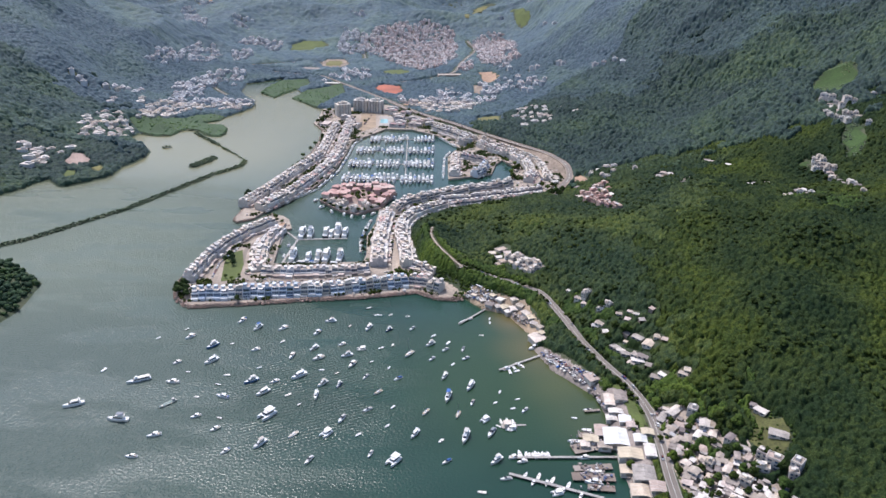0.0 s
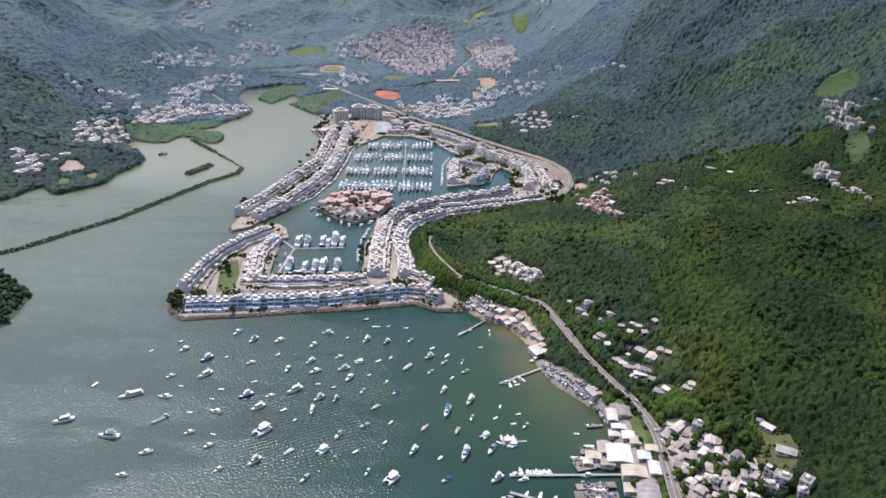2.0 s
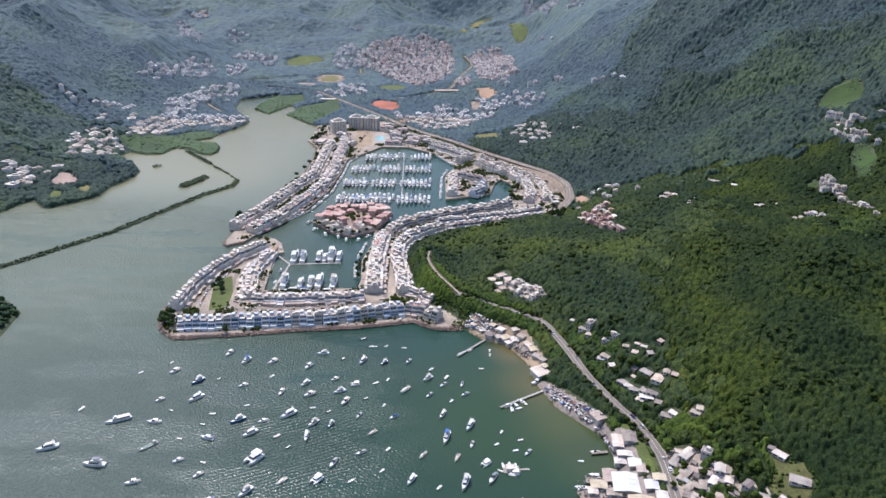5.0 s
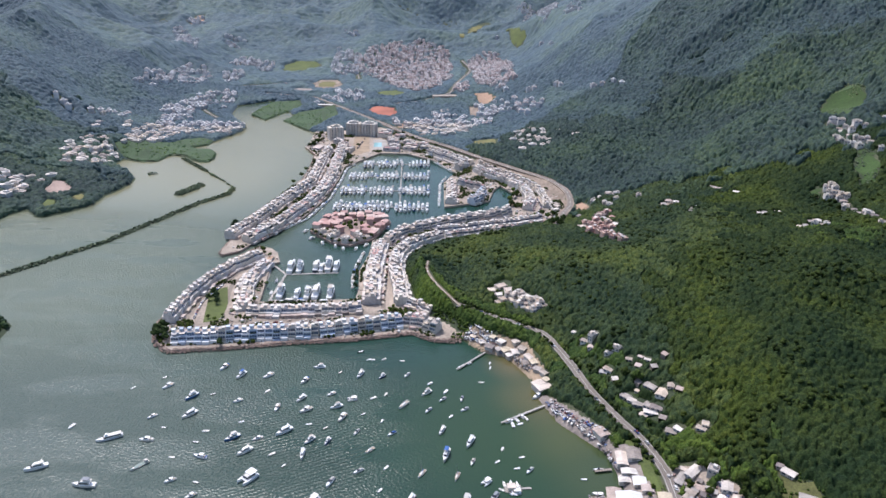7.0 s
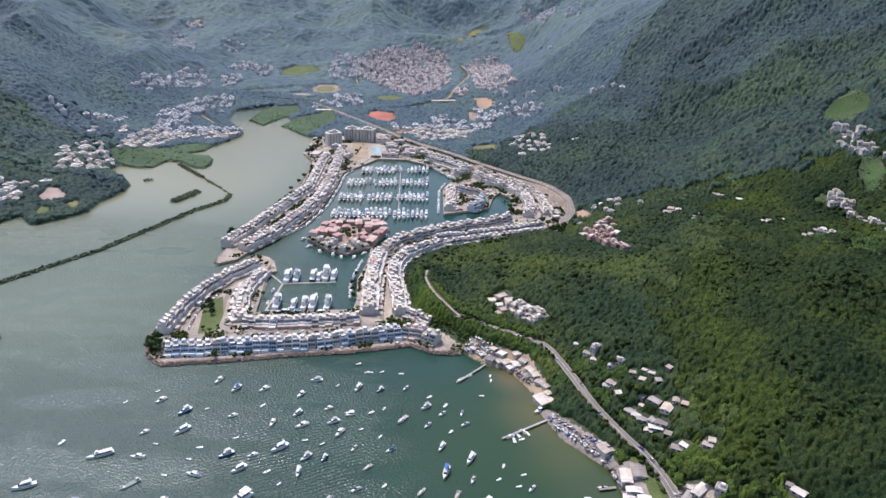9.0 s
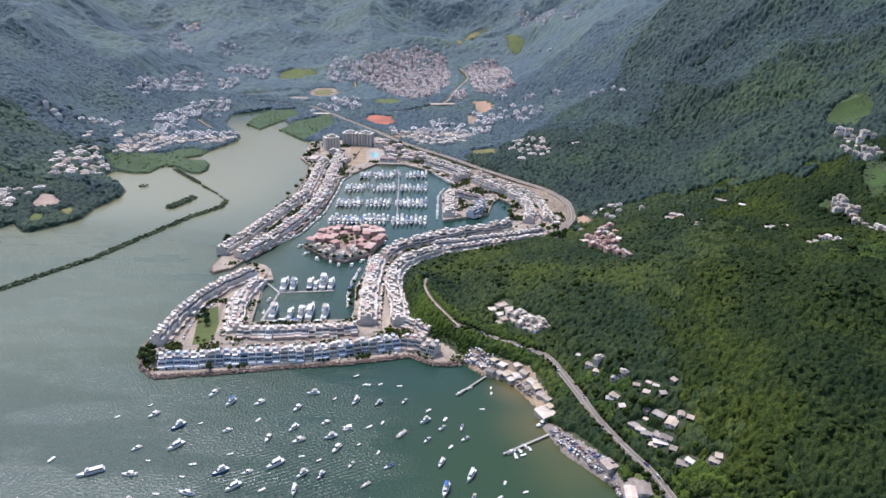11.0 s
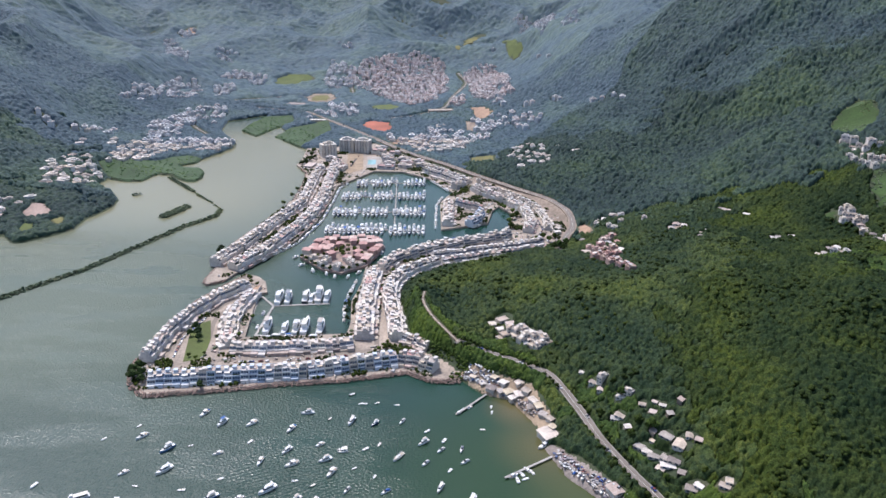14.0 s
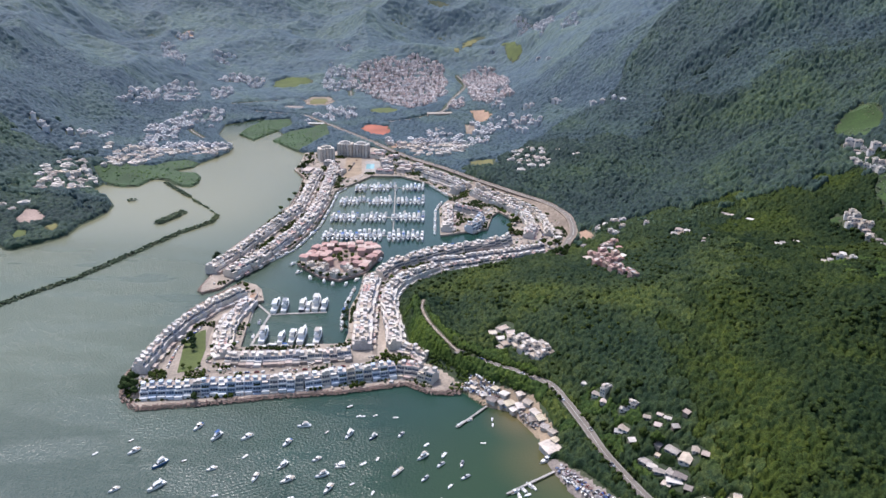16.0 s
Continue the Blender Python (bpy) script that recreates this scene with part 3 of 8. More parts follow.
def road(name, line, width, label, walk_width=1.5, verge=None, paving=None):
    path = [q + Vector((0, 0, 0.5)) for q in smooth_line(line, 5.0)]
    thing = root(name, label, "road", kind="structure")
    w = width / 2
    part("carriageway", ribbon(path, [(-w, -1.2), (-w, 0), (w, 0), (w, -1.2)]), paving or ASPHALT, thing)
    for s in (-1, 1):
        edges = [(s * w, -1.2), (s * w, 0.14), (s * (w + walk_width), 0.14), (s * (w + walk_width), -1.2)]
        part("footway", ribbon(path, edges if s > 0 else edges[::-1]), verge or KERB, thing)
    part("centre_line", ribbon(path, [(-0.1, 0.02), (0.1, 0.02)]), LINE_PAINT, thing)
    return path


STREETS = [[(-225, 556), (-226, 590), (-219, 630), (-206, 668), (-194, 690)], [(-196, 566), (-200, 600), (-205, 640), (-196, 668)], [(-206, 562), (-160, 567), (-110, 573), (-58, 586)], [(-54, 586), (-57, 620), (-59, 670), (-60, 715), (-54, 745), (-40, 768), (-8, 792), (40, 812), (92, 832)]]
STREET = surface("estate_asphalt", [(0.27, 0.225, 0.185)], 0.85, grain=1.2, blotch=0.06, amount=0.4)
for line in STREETS:
    path = smooth_line([(x, y, 2.5) for x, y in line], 5.0)
    tagged(part("estate_street", ribbon(path, [(-2.2, -0.4), (-2.2, 0), (2.2, 0), (2.2, -0.4)]), STREET), "worn tan asphalt street between the terraces", "road", kind="structure")
shore_path = road("shore_road", SHORE_ROAD, 5.6, "two lane asphalt road along the wooded shore", 0.6)
TOWN_ROAD = [(-113, 1551, 5), (-65, 1568, 5), (-36, 1595, 5), (2, 1645, 5), (16, 1742, 5), (36, 1851, 5), (57, 2002, 5), (38, 2153, 5)]
road("town_road", [(x, y, max(z, float(ground(x, y)[0])) + 0.5) for x, y, z in TOWN_ROAD], 4.6, "pale road through the far town", 0.4)
VALLEY_LANES = [[(-479, 1696), (-427, 1753), (-382, 1798), (-327, 1801)], [(-261, 2043), (-244, 1948), (-226, 1847)], [(-515, 1488), (-491, 1458), (-450, 1399)]]
for lane in VALLEY_LANES:
    road("valley_lane", [(x, y, height(x, y) + 0.6) for x, y in lane], 3.2, "pale lane in the valley behind the lagoon", 0.2)
road("hill_lane", HILL_LANE, 2.0, "narrow pale lane climbing the wooded hill", 0.15, DUST, DUST)
highway_path = road("highway", HIGHWAY, 6.6, "asphalt road with dusty verges behind the marina estate", 1.8, DUST)


# ---- houses of the marina estate ----
def terrace_house(w, d, storeys, wall, roof, label, group, lively=True, variant=0, name="terrace_house", seen=-1):
    """Flat-roofed house with a set-back top storey; its front looks towards -y. seen: the side with windows."""
    rnd = random.Random(variant * 7 + storeys)
    step = 2.9 if storeys < 4 else 3.0
    full, top = (storeys - 1) * step, storeys * step + rnd.choice((-0.6, 0.0, 0.4))
    front, rear = -d / 2 + d * rnd.choice((0.14, 0.2, 0.28)), d / 2 - d * rnd.choice((0.08, 0.16, 0.24))
    thing = root(name, label, "flats" if name == "flat_block" else "house", group)
    up, low_up = 0.55, 0.6
    profile = [(-d / 2, -1.5), (-d / 2, full + low_up), (-d / 2 + 0.2, full + low_up), (-d / 2 + 0.2, full), (front, full), (front, top + up), (front + 0.2, top + up), (front + 0.2, top),
               (rear - 0.2, top), (rear - 0.2, top + up), (rear, top + up), (rear, full), (d / 2 - 0.2, full), (d / 2 - 0.2, full + low_up), (d / 2, full + low_up), (d / 2, -1.5)]
    part("roof_terrace", block(-w / 2 + 0.15, w / 2 - 0.15, front + 0.22, rear - 0.22, top - 0.2, top + 0.12), roof, thing)
    s = rnd.choice((-1, 1))
    hx, hy = s * w * 0.22, rnd.uniform(-0.05, 0.18) * d
    hut = box(bmesh.new(), hx - w * 0.22, hx + w * 0.22, hy - 1.5, hy + 1.6, top, top + 2.2)
    box(hut, hx - w * 0.22 - 0.25, hx + w * 0.22 + 0.25, hy - 1.75, hy + 1.85, top + 2.2, top + 2.4)
    shell = loft([[(x, y, z) for y, z in profile] for x in (-w / 2, w / 2)])
    spare = bpy.data.meshes.new("shell")
    shell.to_mesh(spare)
    shell.free()
    hut.from_mesh(spare)
    bpy.data.meshes.remove(spare)
    shell_part = part("wall", hut, wall, thing)
    reach = rnd.uniform(2.2, 4.2)
    y0, y1 = (seen * d / 2 + 0.003 * seen, seen * (d / 2 + reach))
    part("porch", block(-w * 0.47, w * 0.47, min(y0, y1), max(y0, y1), -1.2, rnd.choice((1.1, 2.5, 2.7))), roof if variant % 3 else wall, thing)
    kind = variant % 4
    if kind == 0:
        part("awning", loft([[(-w * 0.42, front - 2.0, full + 2.0), (w * 0.3, front - 2.0, full + 2.0), (w * 0.3, front - 2.0, full + 2.1), (-w * 0.42, front - 2.0, full + 2.1)],
                             [(-w * 0.42, front, full + 2.4), (w * 0.3, front, full + 2.4), (w * 0.3, front, full + 2.5), (-w * 0.42, front, full + 2.5)]]), ROOF_METAL, thing, "pale sheet awning")
    elif kind == 1:
        part("water_tank", cylinder(bmesh.new(), (-hx, -hy, top + 0.1), (-hx, -hy, top + 1.5), 0.7, 0.7, 10), STEEL, thing)
    elif kind == 2:
        part("roof_shelter", block(-hx - 1.4, -hx + 1.3, front + 0.3, front + 3.6, top + 0.1, top + 2.2, lean=0.25), ROOF_METAL, thing)
    else:
        part("planting", block(-w * 0.42, w * 0.42, front - 0.9, front - 0.2, full + 0.1, full + 0.9, lean=0.15), LEAVES, thing, "green terrace planting")
    pane = None
    for k in range(max(0, storeys - (3 if wall is WALL_BLUE else 2 if lively else 1)), storeys):
        last = k == storeys - 1
        y = (front if seen < 0 else rear) if last else seen * d / 2
        m = Matrix.Translation((0, y, k * step)) @ Matrix.Diagonal((1, -seen, 1, 1))
        if pane is None:
            lights = block(-w * 0.42, -w * 0.17, -0.05, 0.06, 0.35, 2.3)
            box(lights, -w * 0.11, w * 0.11, -0.05, 0.06, 0.05, 2.3)
            box(lights, w * 0.17, w * 0.42, -0.05, 0.06, 0.35, 2.3)
            pane = part("window", lights, GLASS, shell_part)
            pane.matrix_basis = m
        else:
            again("window", pane, shell_part, m)
        if lively and 0 < k and not last:
            slab_bm = box(bmesh.new(), -w * 0.46, w * 0.46, -d / 2 - 1.2, -d / 2 + 0.1, k * step - 0.12, k * step + 0.08)
            box(slab_bm, -w * 0.46, w * 0.46, -d / 2 - 1.2, -d / 2 - 1.1, k * step + 0.08, k * step + 0.95)
            part("balcony", slab_bm, wall, thing)
    return thing


def row_poses(line, width, z, flip=False, jitter=0.0, skip=()):
    """Poses side by side along a line; the front looks to the right of the walk, or to the left if flipped."""
    rnd = random.Random(int(width * 100 + len(line)))
    out, left = [], 0.0
    count = 0
    for p, q in zip(line, line[1:]):
        p, q = Vector(p), Vector(q)
        length, d = (q - p).length, (q - p).normalized()
        ang = math.degrees(math.atan2(d.y, d.x)) + (180 if flip else 0)
        n = max(1, int(round(length / width)))
        for i in range(n):
            c = p + d * (i + 0.5) * length / n
            side = Vector((d.y, -d.x)) * rnd.uniform(-jitter, jitter)
            if count not in skip:
                out.append(pose(c.x + side.x, c.y + side.y, z + rnd.uniform(-0.5, 0.5) * min(jitter, 1), 0, 0, ang))
            count += 1
    return out


HOUSE_ROWS = [
    # line, width, depth, storeys, flip, wall, roof, label, lively, side with windows
    ([(-224, 530), (-105, 546), (-80, 554), (-36, 566)], 6.2, 12, 3, False, WALL_BLUE, ROOF_DECK, "pale blue terraced house facing the seawall", True, -1),
    ([(-34, 567), (-21, 564), (-3, 554)], 6.2, 12, 3, False, WALL, ROOF_DECK, "white terraced house at the bend of the seawall", True, -1),
    ([(-237, 560), (-236, 603), (-229, 640), (-215, 678), (-193, 706)], 6.0, 12, 3, True, WALL, ROOF_DECK, "white terraced house on the outer quay", False, 1),
    ([(-184, 692), (-190, 651), (-187, 618), (-182, 598), (-176, 588)], 6.0, 15, 2, True, WALL, ROOF_DECK, "cream terraced house round the small basin", False, 1),
    ([(-176, 583), (-145, 584), (-98, 590), (-75, 595)], 6.2, 16, 2, True, WALL, ROOF_DECK, "white terraced house with roof terrace by the small basin", False, 1),
    ([(-66, 603), (-71, 654), (-71, 701), (-69, 742)], 6.2, 17, 3, True, WALL, ROOF_DECK, "white terraced house on the basin quay", False, 1),
    ([(-38, 603), (-43, 644), (-51, 684), (-51, 715), (-43, 737), (-28, 757), (-6, 777)], 6.2, 14, 3, False, WALL, ROOF_DECK, "cream terraced house below the wooded hill", False, -1),
    ([(-33, 605), (-22, 599), (-10, 588)], 6.2, 12, 2, True, WALL, ROOF_DECK, "cream terraced house at the foot of the wooded hill", False, 1),
    ([(-66, 754), (-55, 777), (-38, 794), (-13, 813), (22, 835), (59, 852), (80, 866)], 9.0, 13, 3, False, WALL_GREY, ROOF_DECK, "grey and white block of flats along the canal", True, -1),
    ([(0, 778), (32, 791), (65, 805), (91, 815), (120, 825)], 6.8, 9, 2, False, WALL, ROOF_PINK, "cream house with pinkish roof below the hill", False, -1),
    ([(-10, 794), (32, 810), (65, 823), (96, 835), (118, 846)], 6.8, 9, 2, True, WALL, ROOF_DECK, "cream terraced house behind the canal flats", False, 1),
]
HOUSE_ROWS += [
    ([(104, 880), (112, 915), (108, 962), (90, 995), (60, 1032), (44, 1058)], 6.5, 13, 3, True, WALL, ROOF_DECK, "white terraced house on the curved canal street", False, 1),
    ([(130, 890), (132, 930), (125, 975), (105, 1015), (75, 1055)], 8.0, 10, 2, True, WALL_GREY, ROOF_DECK, "grey terraced house beside the highway", False, 1),
    ([(6, 900), (8, 985)], 6.5, 14, 3, True, WALL, ROOF_DECK, "white terraced house on the canal island quay", False, 1),
    ([(32, 902), (44, 920), (50, 945)], 6.5, 12, 3, False, WALL_BLUE, ROOF_DECK, "pale terraced house on the canal island", True, -1),
    ([(18, 985), (52, 962)], 6.5, 11, 3, True, WALL, ROOF_PINK, "pinkish terraced house on the canal island", False, 1),
    ([(-243, 762), (-229, 806), (-210, 893), (-190, 972), (-194, 1100), (-194, 1160)], 6.4, 14, 3, False, WALL, ROOF_DECK, "white terraced house on the lagoon side", False, -1),
    ([(-222, 752), (-205, 782), (-184, 850), (-169, 930), (-167, 1015), (-172, 1130), (-175, 1200)], 6.4, 15, 3, False, WALL, ROOF_DECK, "white terraced house on the marina side", False, -1),
    ([(15, 1062), (30, 1082), (-2, 1120), (-30, 1150)], 7.0, 11, 3, False, WALL, ROOF_DECK, "white house by the head of the marina", False, 1),
    ([(40, 1095), (8, 1140), (-28, 1180)], 8.0, 11, 2, False, WALL_GREY, ROOF_DECK, "grey terraced house by the highway", False, 1),
]
ESTATE_HOUSES = []
for number, (line, w, d, storeys, flip, wall, roof, label, lively, seen) in enumerate(HOUSE_ROWS):
    places = row_poses(line, w, 2.45, flip, 2.2 if "flats along" in label else 0.9)
    name = "flat_block" if "flats" in label and "behind" not in label else ("strip_house" if "side" in label else "terrace_house")
    group = {"flat_block": "canal flats", "strip_house": "houses of the long quay"}.get(name, "terraced houses of the marina estate")
    random.Random(number).shuffle(places)
    ESTATE_HOUSES += places
    for v in range(5):
        if places[v::5]:
            own_wall, own_roof, own_label = wall, roof, label
            if v == 2:
                own_wall, own_label = WALL_GREY, "grey " + label.split(" ", 1 if not label.startswith("pale blue") else 2)[-1]
            elif v == 4:
                own_roof = ROOF_PINK if number % 2 else ROOF_GREY
            spread(terrace_house(w * 0.985, d, storeys, own_wall, own_roof, own_label, group, lively, v * 3 + number, name, seen), places[v::5])


def tower(floors, w, d, label):
    thing = root("apartment_tower", label, "building", "apartment towers")
    h = floors * 3.0
    core = part("wall", block(-w / 2, w / 2, -d / 2, d / 2, -1, h), WALL_GREY, thing)
    for i in range(5):
        x = -w / 2 + (i + 0.5) * w / 5
        part("bay", block(x - w / 14, x + w / 14, -d / 2 - 1.6, d / 2 + 1.6, -1, h + 0.6), WALL_GREY, thing)
    bm = block(-w * 0.3, w * 0.3, -d * 0.25, d * 0.25, h, h + 3.5)
    box(bm, -w * 0.1, w * 0.15, -d * 0.2, d * 0.1, h + 3.5, h + 5)
    part("roof_house", bm, WALL_GREY, thing)
    pane = None
    for k in range(floors):
        for i in range(4):
            x = -w / 2 + (i + 1) * w / 5
            m = pose(x, -d / 2, k * 3.0 + 0.9)
            if pane is None:
                pane = part("window", block(-w / 24, w / 24, -0.06, 0.05, 0, 1.5), GLASS, core)
                pane.matrix_basis = m
            else:
                again("window", pane, core, m)
    return thing


spread(tower(7, 26, 15, "grey slab block of flats at the head of the marina"), [pose(-196, 1247, 2.5, 0, 0, 25), pose(-168, 1283, 2.5, 0, 0, -5), pose(-140, 1280, 2.5, 0, 0, -12)])

# ---- boats ----
def hull_rows(length, beam, free, draught=0.5, n=9):
    """Stern at -x, bow at +x."""
    rows = []
    for i in range(n):
        k = i / (n - 1)
        half = beam / 2 * (0.88 + 0.12 * math.sin(k * math.pi)) * (1 - max(0, (k - 0.45) / 0.55) ** 2.2 * 0.985)
        top = free * (1 + 0.45 * k * k)
        x = length * (k - 0.5)
        keel = -draught * (1 - max(0, (k - 0.7) / 0.3) ** 2)
        rows.append([(x, 0, keel), (x, half * 0.78, keel * 0.3 + 0.1), (x, half, top), (x, -half, top), (x, -half * 0.78, keel * 0.3 + 0.1)])
    return rows


def cabin_rows(x0, x1, half0, half1, z0, z1, rake0, rake1, tuck=0.85):
    return [[(x0, half0, z0), (x0, -half0, z0), (x0 + rake0, -half0 * tuck, z1), (x0 + rake0, half0 * tuck, z1)],
            [(x1, half1, z0), (x1, -half1, z0), (x1 - rake1, -half1 * tuck, z1), (x1 - rake1, half1 * tuck, z1)]]


def motor_yacht(hull, label, group, covered=False):
    thing = root("motor_yacht", label, "yacht", group)
    part("hull", loft(hull_rows(12, 3.9, 1.35)), hull, thing)
    part("deck", loft([[(x, h * 0.93, z + 0.03), (x, -h * 0.93, z + 0.03), (x, -h * 0.93, z + 0.12), (x, h * 0.93, z + 0.12)]
                       for x, h, z in ((-5.8, 1.72, 1.36), (-1, 1.9, 1.45), (2, 1.7, 1.62), (4, 1.05, 1.78), (5.5, 0.2, 1.93))]), GELCOAT, thing)
    saloon = part("cabin", loft(cabin_rows(-3.4, 3.0, 1.55, 1.1, 1.5, 2.9, 0.1, 1.5)), GELCOAT, thing)
    part("window_band", loft(cabin_rows(-2.9, 2.72, 1.6, 1.16, 2.05, 2.62, 0.05, 0.75, 0.95)), TINTED, saloon)
    arch = loft([*cabin_rows(-3.9, 1.4, 1.5, 1.15, 2.88, 3.5, -0.1, 0.6, 1.0)])
    for y in (-1.3, 1.3):
        cylinder(arch, (-2.6, y, 3.4), (-3.2, y * 0.9, 4.6), 0.12, 0.1)
    box(arch, -3.4, -3.0, -1.25, 1.25, 4.5, 4.65)
    part("flybridge", arch, GELCOAT, thing)
    if covered:
        part("bimini", block(-3.4, 0.4, -1.4, 1.4, 4.65, 4.8, lean=0.08), CANVAS, thing)
    return thing


def day_cruiser(hull, label, group, cover):
    thing = root("day_cruiser", label, "motorboat", group)
    part("hull", loft(hull_rows(8, 2.7, 0.95)), hull, thing)
    part("deck", loft([[(x, h, z), (x, -h, z), (x, -h, z + 0.08), (x, h, z + 0.08)] for x, h, z in ((-0.6, 1.2, 1.0), (1.2, 1.1, 1.1), (2.6, 0.75, 1.22), (3.7, 0.12, 1.33))]), GELCOAT, thing)
    part("cabin", loft(cabin_rows(-0.8, 1.9, 1.0, 0.7, 1.05, 1.75, 0.1, 0.8)), GELCOAT, thing)
    part("windscreen", loft(cabin_rows(-0.6, 1.3, 1.05, 0.88, 1.5, 2.05, 0.2, 0.55, 0.9)), TINTED, thing)
    if cover:
        part("cover", loft([[(x, h, 1.0), (x, h * 0.5, z), (x, -h * 0.5, z), (x, -h, 1.0)] for x, h, z in ((-3.8, 1.15, 1.3), (-2.2, 1.25, 1.9), (-0.5, 1.2, 2.1))]), CANVAS, thing)
    else:
        part("cockpit_floor", block(-3.8, -0.6, -1.1, 1.1, 0.75, 0.99), TEAK, thing)
        part("bench", block(-3.7, -3.0, -1.0, 1.0, 0.95, 1.35), CANVAS, thing)
        part("hardtop", block(-2.2, 0.4, -1.0, 1.0, 2.3, 2.4, lean=0.06), GELCOAT, thing)
    return thing


def open_boat(hull, label, group):
    thing = root("open_boat", label, "dinghy", group)
    bm = loft(hull_rows(5, 1.8, 0.6, 0.3, 7))
    part("hull", bm, hull, thing)
    part("floor", loft([[(x, h, z), (x, -h, z), (x, -h, z + 0.04), (x, h, z + 0.04)] for x, h, z in ((-2.3, 0.7, 0.62), (0.5, 0.75, 0.66), (2.0, 0.15, 0.82))]), GELCOAT, thing)
    part("thwart", block(-0.3, 0.1, -0.8, 0.8, 0.6, 0.78), TIMBER, thing)
    part("outboard", block(-2.85, -2.5, -0.18, 0.18, 0.2, 1.0, lean=0.05), HULL_DARK, thing)
    return thing


def sailing_boat(label):
    thing = root("sailing_boat", label, "sailing boat", "boats moored in the bay")
    part("hull", loft(hull_rows(10, 2.9, 1.0, 0.8)), GELCOAT, thing)
    part("deck", loft([[(x, h, z), (x, -h, z), (x, -h, z + 0.06), (x, h, z + 0.06)] for x, h, z in ((-4.8, 1.2, 1.0), (0, 1.35, 1.1), (2.6, 0.9, 1.25), (4.6, 0.12, 1.4))]), TEAK, thing)
    part("coachroof", loft(cabin_rows(-1.6, 2.2, 0.9, 0.5, 1.1, 1.6, 0.2, 0.7)), GELCOAT, thing)
    part("mast", cylinder(bmesh.new(), (0.8, 0, 1.4), (0.8, 0, 13.5), 0.11, 0.07), STEEL, thing)
    part("boom", cylinder(bmesh.new(), (0.8, 0, 2.5), (-3.6, 0, 2.6), 0.09, 0.08), STEEL, thing)
    part("furled_sail", cylinder(bmesh.new(), (0.6, 0, 2.72), (-3.4, 0, 2.8), 0.24, 0.16), CANVAS, thing)
    rig = bmesh.new()
    for q in ((4.8, 0, 1.5), (-4.8, 0, 1.2), (0.6, 1.3, 1.2), (0.6, -1.3, 1.2)):
        cylinder(rig, (0.8, 0, 13.3), q, 0.02, 0.02, 4)
    part("rigging", rig, STEEL, thing)
    return thing


def catamaran(label):
    thing = root("catamaran", label, "catamaran", "boats moored in the bay")
    for s in (-1, 1):
        ob = part("hull", loft(hull_rows(10, 1.7, 1.2)), GELCOAT, thing)
        ob.location = (0, s * 2.0, 0)
    part("bridge_deck", block(-4.6, 2.6, -2.6, 2.6, 1.0, 1.5), GELCOAT, thing)
    part("saloon", loft(cabin_rows(-3.4, 2.0, 2.1, 1.6, 1.5, 2.9, 0.1, 1.1)), GELCOAT, thing)
    part("window_band", loft(cabin_rows(-3.0, 1.85, 2.12, 1.68, 2.0, 2.5, 0.04, 0.5, 0.95)), TINTED, thing)
    part("sun_roof", block(-4.6, -0.2, -2.2, 2.2, 3.3, 3.42, lean=0.06), GELCOAT, thing)
    posts = bmesh.new()
    for x in (-4.4, -0.6):
        for y in (-2, 2):
            cylinder(posts, (x, y, 1.5), (x, y, 3.3), 0.05, 0.05, 5)
    part("posts", posts, STEEL, thing)
    return thing


def pose_boats(rows, nominal, slim=1.0):
    return [pose(x, y, 0, 0, 0, heading) @ Matrix.Diagonal((length / nominal, length / nominal * slim, length / nominal, 1)) for x, y, length, heading in rows]


BAY = "boats moored in the bay"
# moorings: x, y, length, heading
YACHTS = [(-252, 371, 13.4, -151), (-215, 356, 14.2, 180), (-176, 430, 12.2, -129), (-154, 482, 11.1, -114), (-127, 391, 11.4, -134), (-115, 335, 10.9, -123), (-106, 413, 12.9, -136),
          (-96, 496, 9.5, -169), (-102, 452, 9.5, -123), (-87, 404, 9.5, -126), (-89, 389, 10.3, -88), (-75, 443, 9.5, -150), (-63, 486, 10.8, -110), (-11, 463, 9.5, -135),
          (1, 417, 9.5, -112), (4, 391, 13.3, -102), (20, 405, 12.1, -113), (16, 347, 13.7, -105), (-17, 349, 10, -116), (35, 325, 10.6, -134)]
BLUE_YACHTS = [(-182, 452, 11.4, -125), (-139, 405, 11.1, -139), (-75, 403, 8, -109), (-46, 484, 8, -125)]
CRUISERS_WEST = [(-185, 341, 8.6, -156), (-191, 320, 7.4, -179), (-195, 401, 9.3, -178), (-154, 385, 9.4, 166), (-165, 362, 7, -146), (-148, 349, 7, -137), (-135, 327, 7, -127),
                 (-201, 427, 7, -136), (-204, 465, 9, -127), (-170, 493, 9.5, -115), (-133, 482, 9, -133), (-147, 448, 7, -149), (-122, 405, 7, -149), (-117, 440, 8.8, -100),
                 (-104, 476, 9.2, -118), (-81, 459, 7, -142), (-96, 438, 9.6, -143), (-69, 430, 10, -114)]
CRUISERS_EAST = [(-27, 487, 7, -120), (1, 455, 7, -131), (15, 456, 7, -102), (-9, 441, 7, -125), (17, 443, 7, -141), (-57, 414, 7, -114), (-33, 413, 7, -137),
                 (21, 385, 7, -107), (33, 352, 10.6, -116), (-67, 363, 9.4, -109), (-51, 374, 7.3, -142), (-44, 328, 7, -105), (-81, 321, 8.1, -114), (4, 323, 7, -139),
                 (40, 309, 7, -168), (57, 378, 7, -127), (101, 380, 7, -179)]
